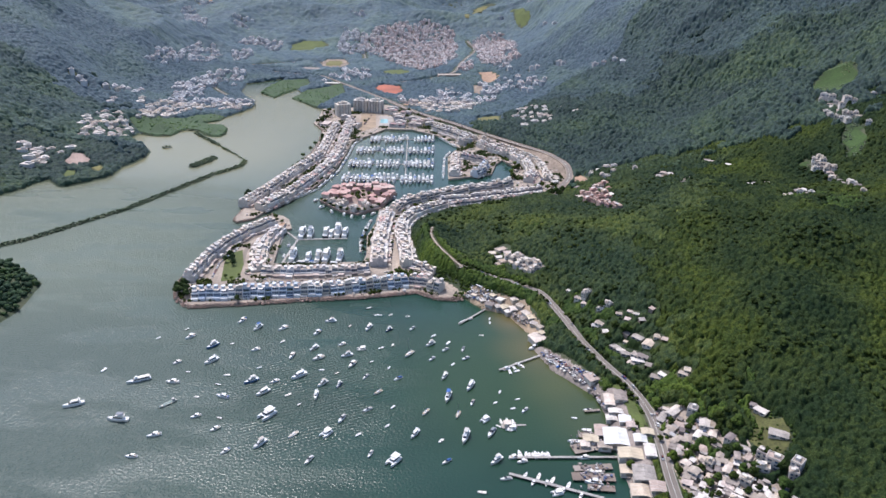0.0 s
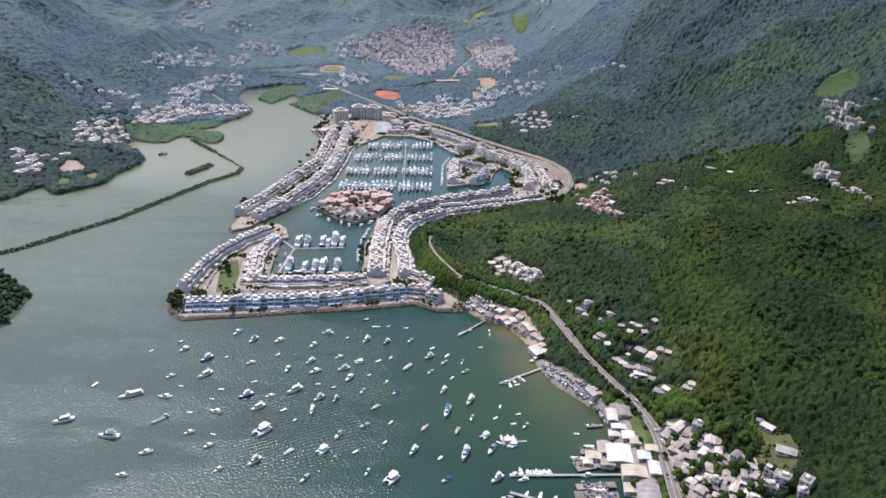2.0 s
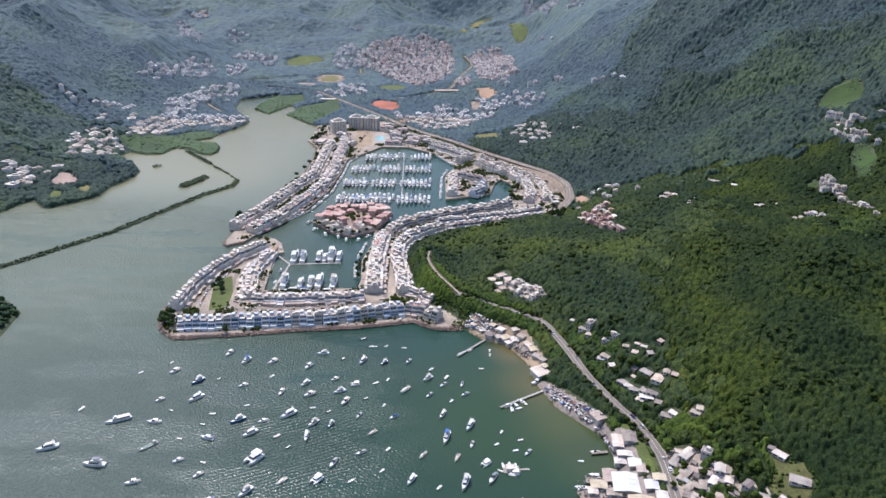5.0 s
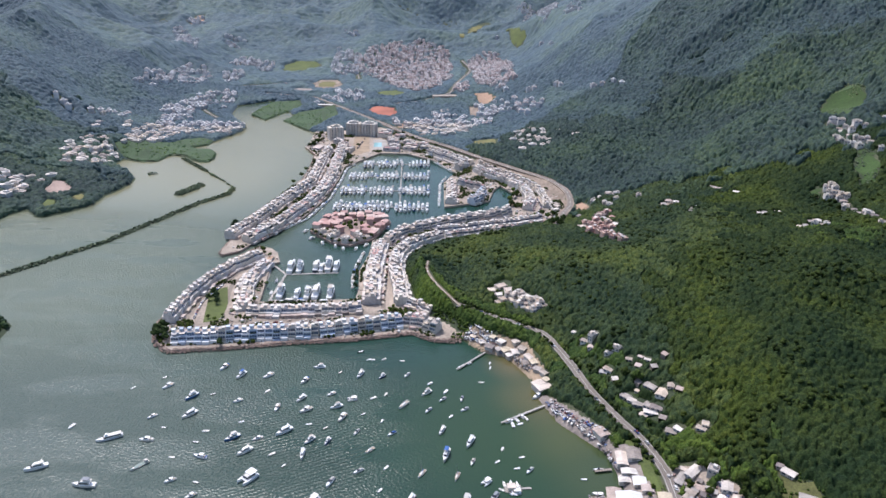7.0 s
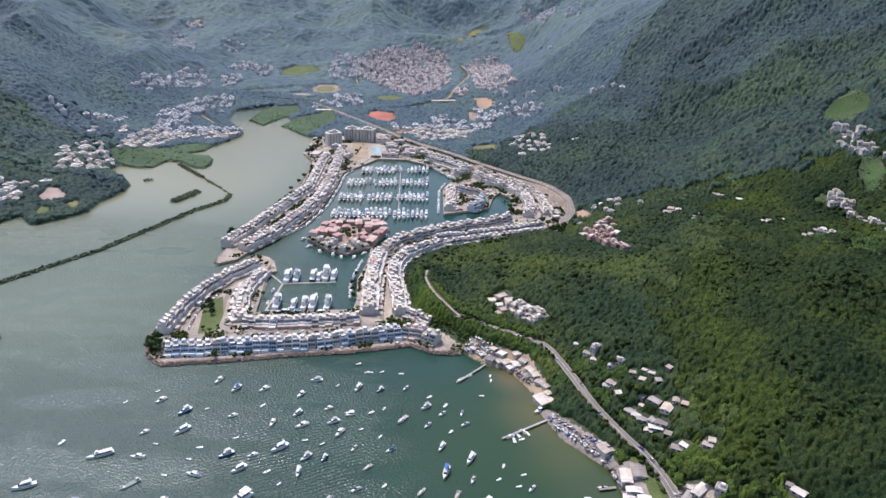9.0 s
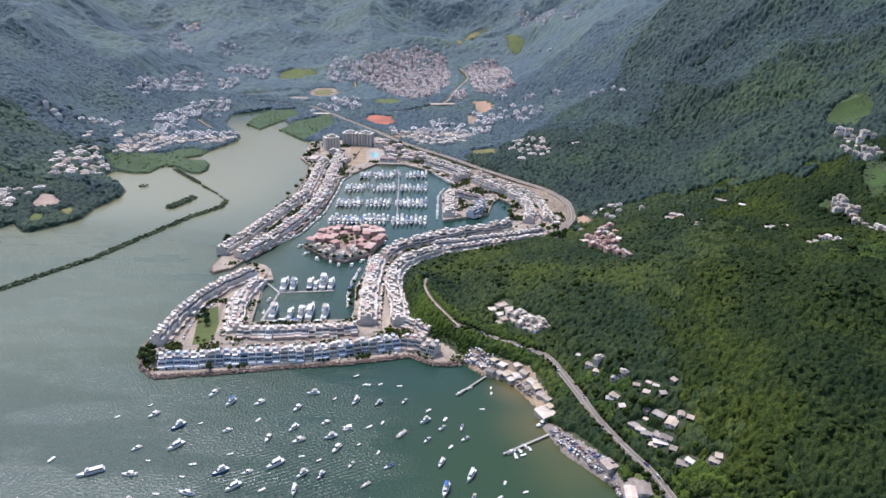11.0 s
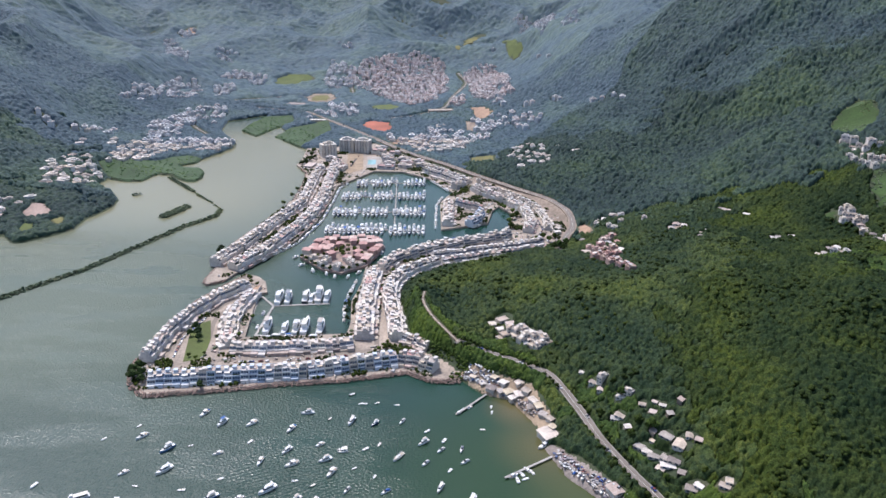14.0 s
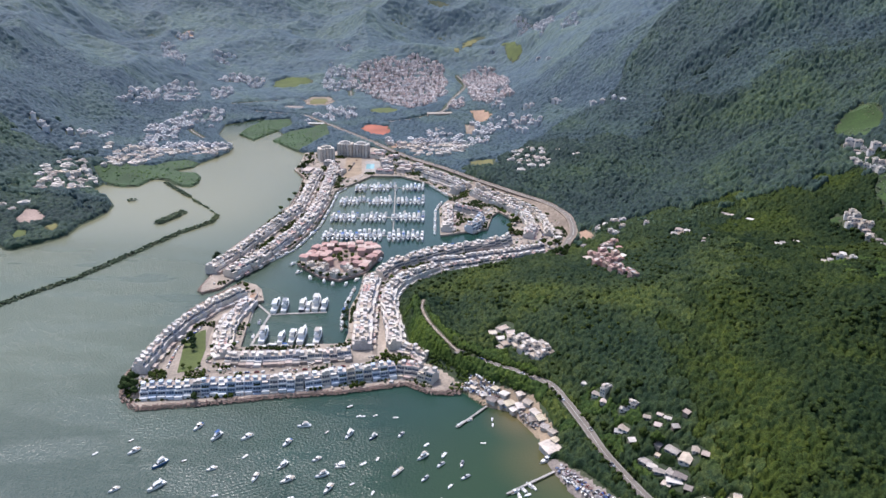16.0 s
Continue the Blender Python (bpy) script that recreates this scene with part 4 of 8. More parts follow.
DINGHIES_WEST = [(-172, 384, 4, -179), (-149, 361, 4.2, 165), (-229, 462, 4.2, -122), (-211, 477, 4.4, -122), (-129, 461, 5, -120), (-168, 456, 4, -148), (-138, 423, 4, -151),
                 (-189, 415, 4, 172), (-159, 412, 4.7, -169), (-162, 400, 4.2, 173), (-109, 389, 5.1, -139), (-99, 378, 4, -123), (-251, 414, 6, -104), (-79, 489, 4.4, -120),
                 (-91, 422, 4, -165), (-79, 418, 4.4, -137), (-50, 455, 5.2, -138), (-55, 435, 4, -137), (-41, 427, 4, -109), (-67, 521, 5.5, -142), (-59, 509, 4, -145)]
DINGHIES_EAST = [(-56, 509, 4, -174), (-47, 510, 4, -139), (-32, 508, 4, -174), (-41, 460, 4.5, -108), (-9, 476, 5, -132), (3, 465, 5.8, -116), (7, 434, 4.6, -122),
                 (30, 479, 4, -175), (38, 507, 4, -100), (38, 500, 4, -100), (-34, 378, 4.4, -122), (-36, 357, 4.1, -123), (-54, 347, 4.5, -133), (0, 343, 4.6, -125),
                 (25, 297, 5.3, 176), (41, 399, 4.2, -108), (37, 386, 4, -140), (53, 391, 4, -156), (49, 380, 4, -161), (90, 371, 4, -180)]
SAILING = [(-96, 345, 8.5, -128), (-27, 447, 10.9, -124), (11, 371, 8.2, -108), (-11, 373, 8.4, -119), (-46, 395, 8, -134)]
CATAMARANS = [(-118, 365, 14, -123), (-65, 453, 8, -167), (29, 366, 8, -131), (46, 358, 8, -174), (-75, 347, 9.9, -122), (-29, 322, 12, -123), (69, 298, 8, -160)]
spread(motor_yacht(GELCOAT, "white motor yacht with flybridge moored in the bay", BAY), pose_boats(YACHTS[::2], 11.8, 0.85))
spread(motor_yacht(GELCOAT, "white motor yacht with canvas bimini moored in the bay", BAY, True), pose_boats(YACHTS[1::2], 11.8, 0.85))
spread(motor_yacht(HULL_BLUE, "blue hulled motor yacht moored in the bay", BAY, True), pose_boats(BLUE_YACHTS, 11.8, 0.85))
spread(day_cruiser(GELCOAT, "white day cruiser with hardtop moored in the bay", BAY, False), pose_boats(CRUISERS_WEST, 7.6, 0.85))
spread(day_cruiser(GELCOAT, "white day cruiser under a canvas cover", BAY, True), pose_boats(CRUISERS_EAST, 7.6, 0.85))
spread(open_boat(GELCOAT, "small white open boat moored in the bay", BAY), pose_boats(DINGHIES_WEST[::2] + DINGHIES_EAST, 4.8))
spread(open_boat(HULL_DARK, "small dark open boat moored in the bay", BAY), pose_boats(DINGHIES_WEST[1::2], 5))
spread(sailing_boat("white sailing boat with furled sail"), pose_boats(SAILING, 10))
spread(catamaran("white motor catamaran moored in the bay"), pose_boats(CATAMARANS, 11))


def ferry():
    thing = root("ferry", "white passenger ferry with blue trim moored in the bay", "ferry")
    part("hull", loft(hull_rows(20, 4.6, 1.6)), GELCOAT, thing)
    part("trim", loft([[(x * 1.003, y * 1.01, 1.05) for x, y in ((-9.9, 2.05), (-3, 2.28), (4, 1.9), (8, 0.7), (8, -0.7), (4, -1.9), (-3, -2.28), (-9.9, -2.05))],
                       [(x * 1.003, y * 1.015, 1.3) for x, y in ((-9.9, 2.05), (-3, 2.28), (4, 1.9), (8, 0.7), (8, -0.7), (4, -1.9), (-3, -2.28), (-9.9, -2.05))]]), HULL_BLUE, thing)
    part("saloon", loft(cabin_rows(-9.0, 4.5, 1.95, 1.6, 1.5, 3.6, 0.1, 1.0, 0.96)), GELCOAT, thing)
    part("window_band", loft(cabin_rows(-8.4, 4.3, 2.0, 1.66, 2.3, 3.1, 0.02, 0.4, 0.99)), TINTED, thing)
    part("upper_roof", block(-9.2, 1.0, -2.0, 2.0, 3.62, 3.8, lean=0.1), ROOF_METAL, thing)
    part("wheelhouse", loft(cabin_rows(0.6, 3.2, 1.2, 1.1, 3.6, 5.2, 0.1, 0.6)), GELCOAT, thing)
    part("mast", cylinder(bmesh.new(), (0.8, 0, 5.0), (0.8, 0, 7.2), 0.08, 0.05), STEEL, thing)
    return thing


spread(ferry(), [pose(-220, 402, 0, 0, 0, -150) @ Matrix.Scale(0.84, 4)])
BARGE_DECK = surface("green_deck_paint", [(0.20, 0.27, 0.25)], 0.7)
barge = root("work_barge", "open grey work barge moored in the bay", "barge", BAY)
part("hull", loft(hull_rows(13, 3.0, 0.9)), WALL_GREY, barge)
part("deck", loft([[(x, h, z), (x, -h, z), (x, -h, z + 0.05), (x, h, z + 0.05)] for x, h, z in ((-6, 1.25, 0.92), (0, 1.35, 1.0), (4, 1.0, 1.1), (6, 0.2, 1.25))]), BARGE_DECK, barge)
part("wheelhouse", block(-5.4, -3.6, -0.9, 0.9, 0.95, 2.7, lean=0.08), WALL_GREY, barge)
barge.matrix_basis = pose(-189, 375, 0, 0, 0, -129)


# ---- marina docks and berths ----
def pontoon(p, q, width, label="pale floating pontoon in the marina", piles=True):
    p, q = Vector((*p, 0)), Vector((*q, 0))
    d = (q - p).normalized()
    length = (q - p).length
    thing = root("pontoon", label, "dock", "marina pontoons")
    thing.matrix_basis = pose(p.x, p.y, 0, 0, 0, math.degrees(math.atan2(d.y, d.x)))
    part("float", block(0, length, -width / 2 + 0.1, width / 2 - 0.1, -0.3, 0.45), CONCRETE, thing)
    plank, n = None, max(2, int(length / 16.0))
    for i in range(n):
        m = pose(length * i / n, 0, 0.45)
        if plank is None:
            plank = part("deck_panel", block(0.04, length / n - 0.04, -width / 2, width / 2, 0, 0.14), CONCRETE, thing)
        else:
            again("deck_panel", plank, thing, m)
        if i == 0:
            plank.matrix_basis = m
    if piles:
        pile = None
        for i in range(0, n, 2):
            m = pose(length * (i + 0.5) / n, width / 2 + 0.15, 0)
            if pile is None:
                pile = part("pile", cylinder(bmesh.new(), (0, 0, -2), (0, 0, 2.6), 0.2, 0.2, 8), TIMBER, thing)
                pile.matrix_basis = m
            else:
                again("pile", pile, thing, m)
    return thing


for p, q, w in (((-161, 671), (-108, 678), 2.4), ((-160, 671), (-163, 611), 2.2), ((-163, 612), (-104, 611), 2.4), ((-179, 690), (-172, 610), 2.6), ((-176, 692), (-160, 671), 2.0),
                ((-142, 886), (-24, 890), 1.7), ((-142, 954), (-25, 961), 1.7), ((-140, 1022), (-27, 1032), 1.7), ((-126, 1090), (-29, 1100), 1.7), ((-59, 870), (-71, 1118), 1.4)):
    pontoon(p, q, w)

BERTHS = "yachts berthed in the marina"
small_basin = [(x, 671 + (x + 161) * 0.13 + 1.6 + l / 2, l, h) for x, l, h in ((-157.5, 29, 90), (-148.5, 26, 91), (-132, 27, 90), (-126, 21, 88), (-119.5, 31, 90), (-111.5, 25, 89))]
small_basin += [(x, 614 + l / 2, l, h) for x, l, h in ((-155, 28, 91), (-139, 22, 90), (-129, 24, 88), (-121.5, 30, 90), (-107.5, 27, 89))]
small_basin += [(x, 607, l, h) for x, l, h in ((-145, 17, 176), (-131, 14, 4), (-113, 16, 180))]
dark_yacht = small_basin.pop(2)
spread(motor_yacht(HULL_DARK, "dark hulled motor yacht berthed in the small basin", BERTHS), pose_boats([dark_yacht], 12, 0.68))
spread(motor_yacht(GELCOAT, "large white motor yacht berthed in the small basin", BERTHS), pose_boats(small_basin[::2], 12, 0.68))
spread(motor_yacht(GELCOAT, "white motor yacht with canvas top in the small basin", BERTHS, True), pose_boats(small_basin[1::2], 12, 0.68))
spread(day_cruiser(GELCOAT, "white day cruiser moored at the basin wall", BERTHS, True), pose_boats([(-166, 655, 9, 96), (-159, 631, 9, 93), (-165, 628, 8, 95), (-84, 610, 9, 180)], 8))


def berth_row(x0, x1, y0, y1, step, seed, lengths, heading, gaps=()):
    rnd = random.Random(seed)
    out, n = [], int((x1 - x0) / step)
    for i in range(n):
        k = i / (n - 1)
        if rnd.random() < 0.07 or any(a < k < b for a, b in gaps):
            continue
        length = rnd.uniform(*lengths)
        side = 1 if heading > 0 else -1
        out.append((x0 + k * (x1 - x0), y0 + k * (y1 - y0) + side * (1.5 + length / 2), length, heading + rnd.uniform(-3, 3)))
    return out


berths = []
for k, (x0, x1, y0, y1) in enumerate(((-142, -24, 886, 890), (-142, -25, 954, 961), (-140, -27, 1022, 1032), (-126, -29, 1090, 1100))):
    gap = ((0.60, 0.66),)
    berths += berth_row(x0, x1, y0, y1, 5.3, 50 + k, (16, 21), -90, gap)
    berths += berth_row(x0, x1, y0, y1, 5.6, 70 + k, (12, 17), 90, gap)
spread(motor_yacht(GELCOAT, "white motor yacht berthed in the marina", BERTHS), pose_boats(berths[::3], 12, 0.82))
spread(motor_yacht(GELCOAT, "white motor yacht with canvas bimini in the marina", BERTHS, True), pose_boats(berths[1::3], 12, 0.82))
spread(day_cruiser(GELCOAT, "white day cruiser with hardtop in the marina", BERTHS, False), pose_boats(berths[2::6], 8, 0.62))
spread(motor_yacht(HULL_BLUE, "blue hulled motor yacht in the marina", BERTHS, True), pose_boats(berths[5::12], 12, 0.82))
spread(day_cruiser(GELCOAT, "day cruiser under a canvas cover in the marina", BERTHS, True), pose_boats(berths[11::12], 8, 0.62))
quay_boats = []
for line in ([(-141, 1090), (-151, 1066), (-151, 1000), (-154, 914), (-169, 838), (-190, 799)], [(-89, 640), (-93, 680), (-88, 735)], [(-46, 810), (-20, 846), (20, 864)], [(-9, 895), (-9, 990), (0, 1030)], [(-20, 1112), (8, 1056)]):
    for p, q in zip(line, line[1:]):
        p, q = Vector(p), Vector(q)
        n = int((q - p).length / 10)
        for i in range(n):
            c = p.lerp(q, (i + 0.5) / n)
            quay_boats.append((c.x, c.y, 8.5 + 3.5 * ((i * 7) % 3) / 2, math.degrees(math.atan2(q.y - p.y, q.x - p.x))))
spread(motor_yacht(GELCOAT, "white motor yacht moored along a quay", BERTHS), pose_boats(quay_boats[::2], 12))
spread(day_cruiser(GELCOAT, "white day cruiser moored along a quay", BERTHS, True), pose_boats(quay_boats[1::2], 8))


# ---- piers of the bay ----
def pier(p, q, width, label, z=1.3, deck=None):
    p, q = Vector((*p, 0)), Vector((*q, 0))
    d, length = (q - p).normalized(), (q - p).length
    thing = root("pier", label, "pier", "piers in the bay")
    thing.matrix_basis = pose(p.x, p.y, 0, 0, 0, math.degrees(math.atan2(d.y, d.x)))
    part("beam", block(0, length, -width / 2 + 0.2, width / 2 - 0.2, z - 0.4, z - 0.1), TIMBER, thing)
    plank, n = None, max(2, int(length / 6.0))
    for i in range(n):
        m = pose(length * i / n, 0, z)
        if plank is None:
            plank = part("deck_panel", block(0.03, length / n - 0.03, -width / 2, width / 2, -0.1, 0.08), deck or CONCRETE, thing)
            plank.matrix_basis = m
        else:
            again("deck_panel", plank, thing, m)
    pile = None
    for i in range(0, n, 2):
        for s in (-1, 1):
            m = pose(length * (i + 0.5) / n, s * (width / 2 - 0.3), 0)
            if pile is None:
                pile = part("pile", cylinder(bmesh.new(), (0, 0, -3), (0, 0, z + 0.5), 0.16, 0.16, 7), TIMBER, thing)
                pile.matrix_basis = m
            else:
                again("pile", pile, thing, m)


for p, q, w, label in (((35, 523), (13, 497), 1.5, "narrow concrete pier at the boatyard"), ((75, 449), (42, 427), 1.5, "narrow concrete pier with a landing stage"),
                       ((112, 331), (48, 328), 1.7, "long pale floating pier off the waterfront sheds"), ((96, 294), (42, 313), 2.0, "long pontoon with small boats along it"),
                       ((104, 343), (84, 337), 9.0, "weathered timber jetty beside the sheds"), ((106, 322), (82, 319), 5.0, "weathered timber slipway beside the sheds"),
                       ((102, 352), (90, 352), 5.0, "small timber landing by the sheds"), ((109, 380), (98, 378), 2.0, "short timber pier by the slip"),
                       ((106, 312), (80, 312), 7.0, "boatyard jetty of weathered timber"), ((104, 302), (88, 303), 5.0, "low weathered timber jetty")):
    pier(p, q, w, label, deck=TIMBER if "timber" in label else None)
PIER_BOATS_FIRST = [(58, 331.4, 5, 92), (62, 331.6, 5.5, 88), (66, 331.6, 5, 97), (56, 331.5, 5, 85), (47, 329, 8, 10), (50, 426, 6, 100), (48, 430, 7, 30), (55, 427, 5, 210), (14, 499, 6, 40), (17, 503, 6, 45), (22, 506, 5, 220), (50, 332, 7, 100), (54, 331.5, 6, 85), (60, 331.5, 7, 95), (64, 332, 6, 80), (68, 331.6, 6.5, 100), (51, 325, 7, 200)]
PIER_BOATS_SECOND = [(52, 313, 5, 60), (56, 306, 6, 240), (60, 312, 6, 70), (64, 306, 6, 250), (68, 309, 6, 60), (73, 300, 6, 245), (77, 305, 6, 65), (83, 296, 6, 240), (53, 432, 6, 120), (57, 436, 6, 125), (60, 434, 5, 115), (71, 461, 10, 215), (86, 346, 8, 180), (90, 330, 8, 190), (94, 318, 10, 182), (92, 308, 10, 178), (96, 358, 7, 180)]
PIER_BOATS = PIER_BOATS_FIRST + PIER_BOATS_SECOND
spread(day_cruiser(GELCOAT, "white motorboat tied up at a bay pier", "boats at the bay piers", False), pose_boats(PIER_BOATS[::2], 8))
spread(open_boat(GELCOAT, "white open boat tied up at a bay pier", "boats at the bay piers"), pose_boats(PIER_BOATS[1::2], 5))


# ---- waterfront sheds and village houses ----
def raft(x, y, turn):
    thing = root("work_raft", "white floating work raft with a hut in the bay", "raft")
    thing.matrix_basis = pose(x, y, 0, 0, 0, turn)
    part("float", block(-5, 5, -3, 3, -0.3, 0.5), CONCRETE, thing)
    part("deck", block(-5.1, 5.1, -3.1, 3.1, 0.5, 0.65), KERB, thing)
    part("hut", block(-3.2, 1.2, -1.8, 1.8, 0.65, 2.9), WALL, thing)
    part("roof", block(-3.6, 1.6, -2.2, 2.2, 2.9, 3.05), ROOF_METAL, thing)
    part("gangway", block(5.1, 11.5, -0.7, 0.7, 0.2, 0.5), CONCRETE, thing)


raft(45, 361, 5)
spread(open_boat(GELCOAT, "white open boat tied to the work raft", "boats at the work raft"), pose_boats([(40, 365, 5, 100), (44, 366, 5, 85), (48, 365, 5, 95), (45, 356, 5, 175), (38, 360, 4, 150)], 5))


def gable(x0, x1, y0, y1, z0, rise, over=0.5):
    """A pitched roof with thickness; the ridge runs along x."""
    ym = (y0 + y1) / 2
    return loft([[(x, y0 - over, z0 - 0.15), (x, ym, z0 + rise), (x, y1 + over, z0 - 0.15), (x, y1 + over, z0 + 0.05), (x, ym, z0 + rise + 0.22), (x, y0 - over, z0 + 0.05)] for x in (x0 - over, x1 + over)])


def village_house(x, y, w, d, storeys, turn, wall, roof, label, group, pitched=False, name="village_house", category="house", base=None, glazed=9):
    rnd = random.Random(int(x * 13 + y * 7))
    thing = root(name, label, category, group)
    if base is None:
        reach = 0.4 * max(w, d)
        base = sum(height(x + i * reach, y + j * reach) for i in (-1, 1) for j in (-1, 1)) / 4 - (1.3 if 390 < y < 620 else 0.3)
    z = base
    thing.matrix_basis = pose(x, y, z, 0, 0, turn)
    top = storeys * 2.35
    core = part("wall", block(-w / 2, w / 2, -d / 2, d / 2, -4.5, top), wall, thing)
    if pitched:
        if w >= d:
            part("roof", gable(-w / 2, w / 2, -d / 2, d / 2, top, d * 0.09), roof, thing)
        else:
            ob = part("roof", gable(-d / 2, d / 2, -w / 2, w / 2, top, w * 0.09), roof, thing)
            ob.rotation_euler = (0, 0, math.pi / 2)
    else:
        part("roof", block(-w / 2 - 0.35, w / 2 + 0.35, -d / 2 - 0.35, d / 2 + 0.35, top, top + 0.3), roof, thing)
        bm = bmesh.new()
        for x0, x1, y0, y1 in ((-w / 2, w / 2, -d / 2, -d / 2 + 0.2), (-w / 2, w / 2, d / 2 - 0.2, d / 2), (-w / 2, -w / 2 + 0.2, -d / 2 + 0.2, d / 2 - 0.2), (w / 2 - 0.2, w / 2, -d / 2 + 0.2, d / 2 - 0.2)):
            box(bm, x0, x1, y0, y1, top + 0.3, top + (0.6 if storeys == 1 else 1.1))
        part("parapet", bm, wall, thing)
        if storeys > 1:
            hx, hy = rnd.uniform(-0.2, 0.2) * w, rnd.uniform(0.0, 0.2) * d
            part("stair_hut", block(hx - w * 0.2, hx + w * 0.2, hy - d * 0.2, hy + d * 0.2, top + 0.3, top + 2.2), wall, thing)
            if rnd.random() < 0.6:
                part("roof_shelter", block(-w * 0.45, w * 0.05, -d * 0.45, d * 0.0, top + 2.5, top + 2.65), ROOF_METAL, thing, "pale sheet roof shelter")
    pane = None
    for k in range(max(0, storeys - glazed), storeys):
        for i in (-1, 1):
            m = pose(i * w * 0.24, -d / 2, k * 2.35 + 0.7)
            if pane is None:
                pane = part("window", block(-w * 0.13, w * 0.13, -0.05, 0.05, 0, 1.2), GLASS, core)
                pane.matrix_basis = m
            else:
                again("window", pane, core, m)
    return thing


def sheet_shed(x, y, w, d, turn, wall_h, roof, label):
    thing = root("sheet_shed", label, "shed", "waterfront sheds")
    thing.matrix_basis = pose(x, y, max(1.6, height(x, y)), 0, 0, turn)
    part("wall", block(-w / 2, w / 2, -d / 2, d / 2, -3, wall_h), WALL_GREY, thing)
    ob = part("roof", gable(-d / 2, d / 2, -w / 2, w / 2, wall_h, w * 0.07, 0.7), roof, thing)
    ob.rotation_euler = (0, 0, math.pi / 2)
    part("door", block(-w * 0.2, w * 0.2, -d / 2 - 0.08, -d / 2 + 0.05, 0, wall_h * 0.75), ROOF_GREY, thing)
    rib, n = None, max(3, int(d / 4.0))
    for i in range(n):
        m = pose(0, -d / 2 + (i + 0.5) * d / n, 0)
        if rib is None:
            rib = part("roof_rib", loft([[(-w / 2 - 0.7, yy, wall_h + 0.0), (0, yy, wall_h + w * 0.07 + 0.2), (w / 2 + 0.7, yy, wall_h + 0.0), (w / 2 + 0.7, yy, wall_h + 0.12), (0, yy, wall_h + w * 0.07 + 0.32), (-w / 2 - 0.7, yy, wall_h + 0.12)] for yy in (-0.08, 0.08)]), roof, thing)
            rib.matrix_basis = m
        else:
            again("roof_rib", rib, thing, m)
    return thing


# x, y, width, depth, storeys
VILLAGE_WEST = [(156, 369, 8.5, 17, 1), (147, 364, 5.6, 12.4, 1), (156, 355, 8, 6, 2), (147, 348, 7, 8, 2), (166, 364, 9.5, 8, 2), (170, 351, 9.5, 8.5, 2), (149, 340, 5.8, 8, 1), (147, 330, 6.8, 7, 2), (157, 341, 6, 10, 1),
                (164, 343, 6.5, 8.8, 1), (172, 341, 7, 8, 2), (180, 334, 6.5, 7.6, 2), (163, 330, 7.5, 8, 2), (171, 323, 6, 6, 2), (163, 317, 7.5, 7.5, 2), (172, 312, 5.8, 11, 2), (179, 318, 5, 9, 2), (186, 318, 5, 9, 2)]
VILLAGE_SOUTH = [(149, 318, 7.4, 6.6, 2), (151, 309, 9, 6.5, 2), (145, 301, 8.5, 6.5, 2), (147, 292, 7.2, 6.4, 2), (150, 283, 7, 7, 2), (158, 286, 7, 7, 2), (166, 285, 6.4, 7, 2), (168, 296, 6.5, 7.2, 1), (173, 283, 6.4, 6.2, 2), (178, 299, 10, 5.5, 2),
                 (186, 287, 6.4, 7.2, 3), (180, 284, 6, 6, 2)]
HILLSIDE_FIRST = [(118.9, 510.6, 5, 10, 2), (113.5, 512.1, 8, 5, 1), (116.6, 504.1, 5, 6, 1), (132.9, 488.7, 7, 6, 2), (127.7, 488.7, 8, 4, 1), (121.2, 475.4, 6, 5, 1), (124.8, 475.4, 8, 6, 1), (106.8, 526.6, 4, 4, 1), (139.5, 477.2, 5, 4, 1), (147.7, 476.1, 4, 3, 1), (151.6, 471.5, 5, 3, 1), (148.6, 446.9, 10, 7, 1), (154.7, 438.7, 8, 13, 1)]
HILLSIDE_SECOND = [(161.2, 442.3, 5, 6, 1), (131.7, 445.8, 9, 6, 1), (135.0, 441.2, 7, 5, 1), (138.2, 436.3, 9, 5, 1), (144.1, 432.3, 7, 7, 1), (148.4, 428.5, 9, 6, 1), (144.4, 426.7, 11, 5, 1), (139.9, 426.3, 6, 5, 1), (152.9, 406.7, 8, 6, 1), (157.2, 406.3, 6, 5, 1), (169.9, 400.6, 7, 5, 1), (173.0, 402.8, 5, 6, 1), (139.4, 446.8, 3, 3, 1)]
HILLSIDE = HILLSIDE_FIRST + HILLSIDE_SECOND
HAMLET_FIRST = [(45.4, 606.9, 9, 7, 1), (50.5, 597.3, 7, 6, 1), (53.8, 610.2, 13, 7, 1), (59.4, 601.2, 9, 6, 1), (55.1, 589.2, 11, 7, 1), (50.4, 586.2, 8, 6, 1), (61.7, 584.6, 6.0, 7.6, 1), (67.9, 589.1, 6.6, 7.7, 2), (73.6, 584.6, 5.5, 6.9, 1), (69.7, 580.0, 6.6, 6.5, 2), (66.0, 575.7, 6.8, 6.6, 2), (69.7, 572.6, 5.7, 7.5, 1)]
HAMLET_SECOND = [(76.6, 575.4, 5.7, 5.5, 2), (81.4, 579.5, 5.0, 5.2, 1), (83.3, 570.2, 6.6, 7.7, 2), (78.2, 570.8, 5.9, 7.6, 1), (74.7, 568.7, 6.8, 6.3, 1), (81.5, 565.8, 5.8, 6.8, 2), (78.1, 564.1, 6.0, 6.3, 2), (85.6, 567.4, 5.4, 7.4, 1), (72.4, 576.2, 5.9, 7.8, 1), (63.4, 588.6, 6.7, 6.1, 2), (58.7, 592.4, 7.6, 5.2, 2)]
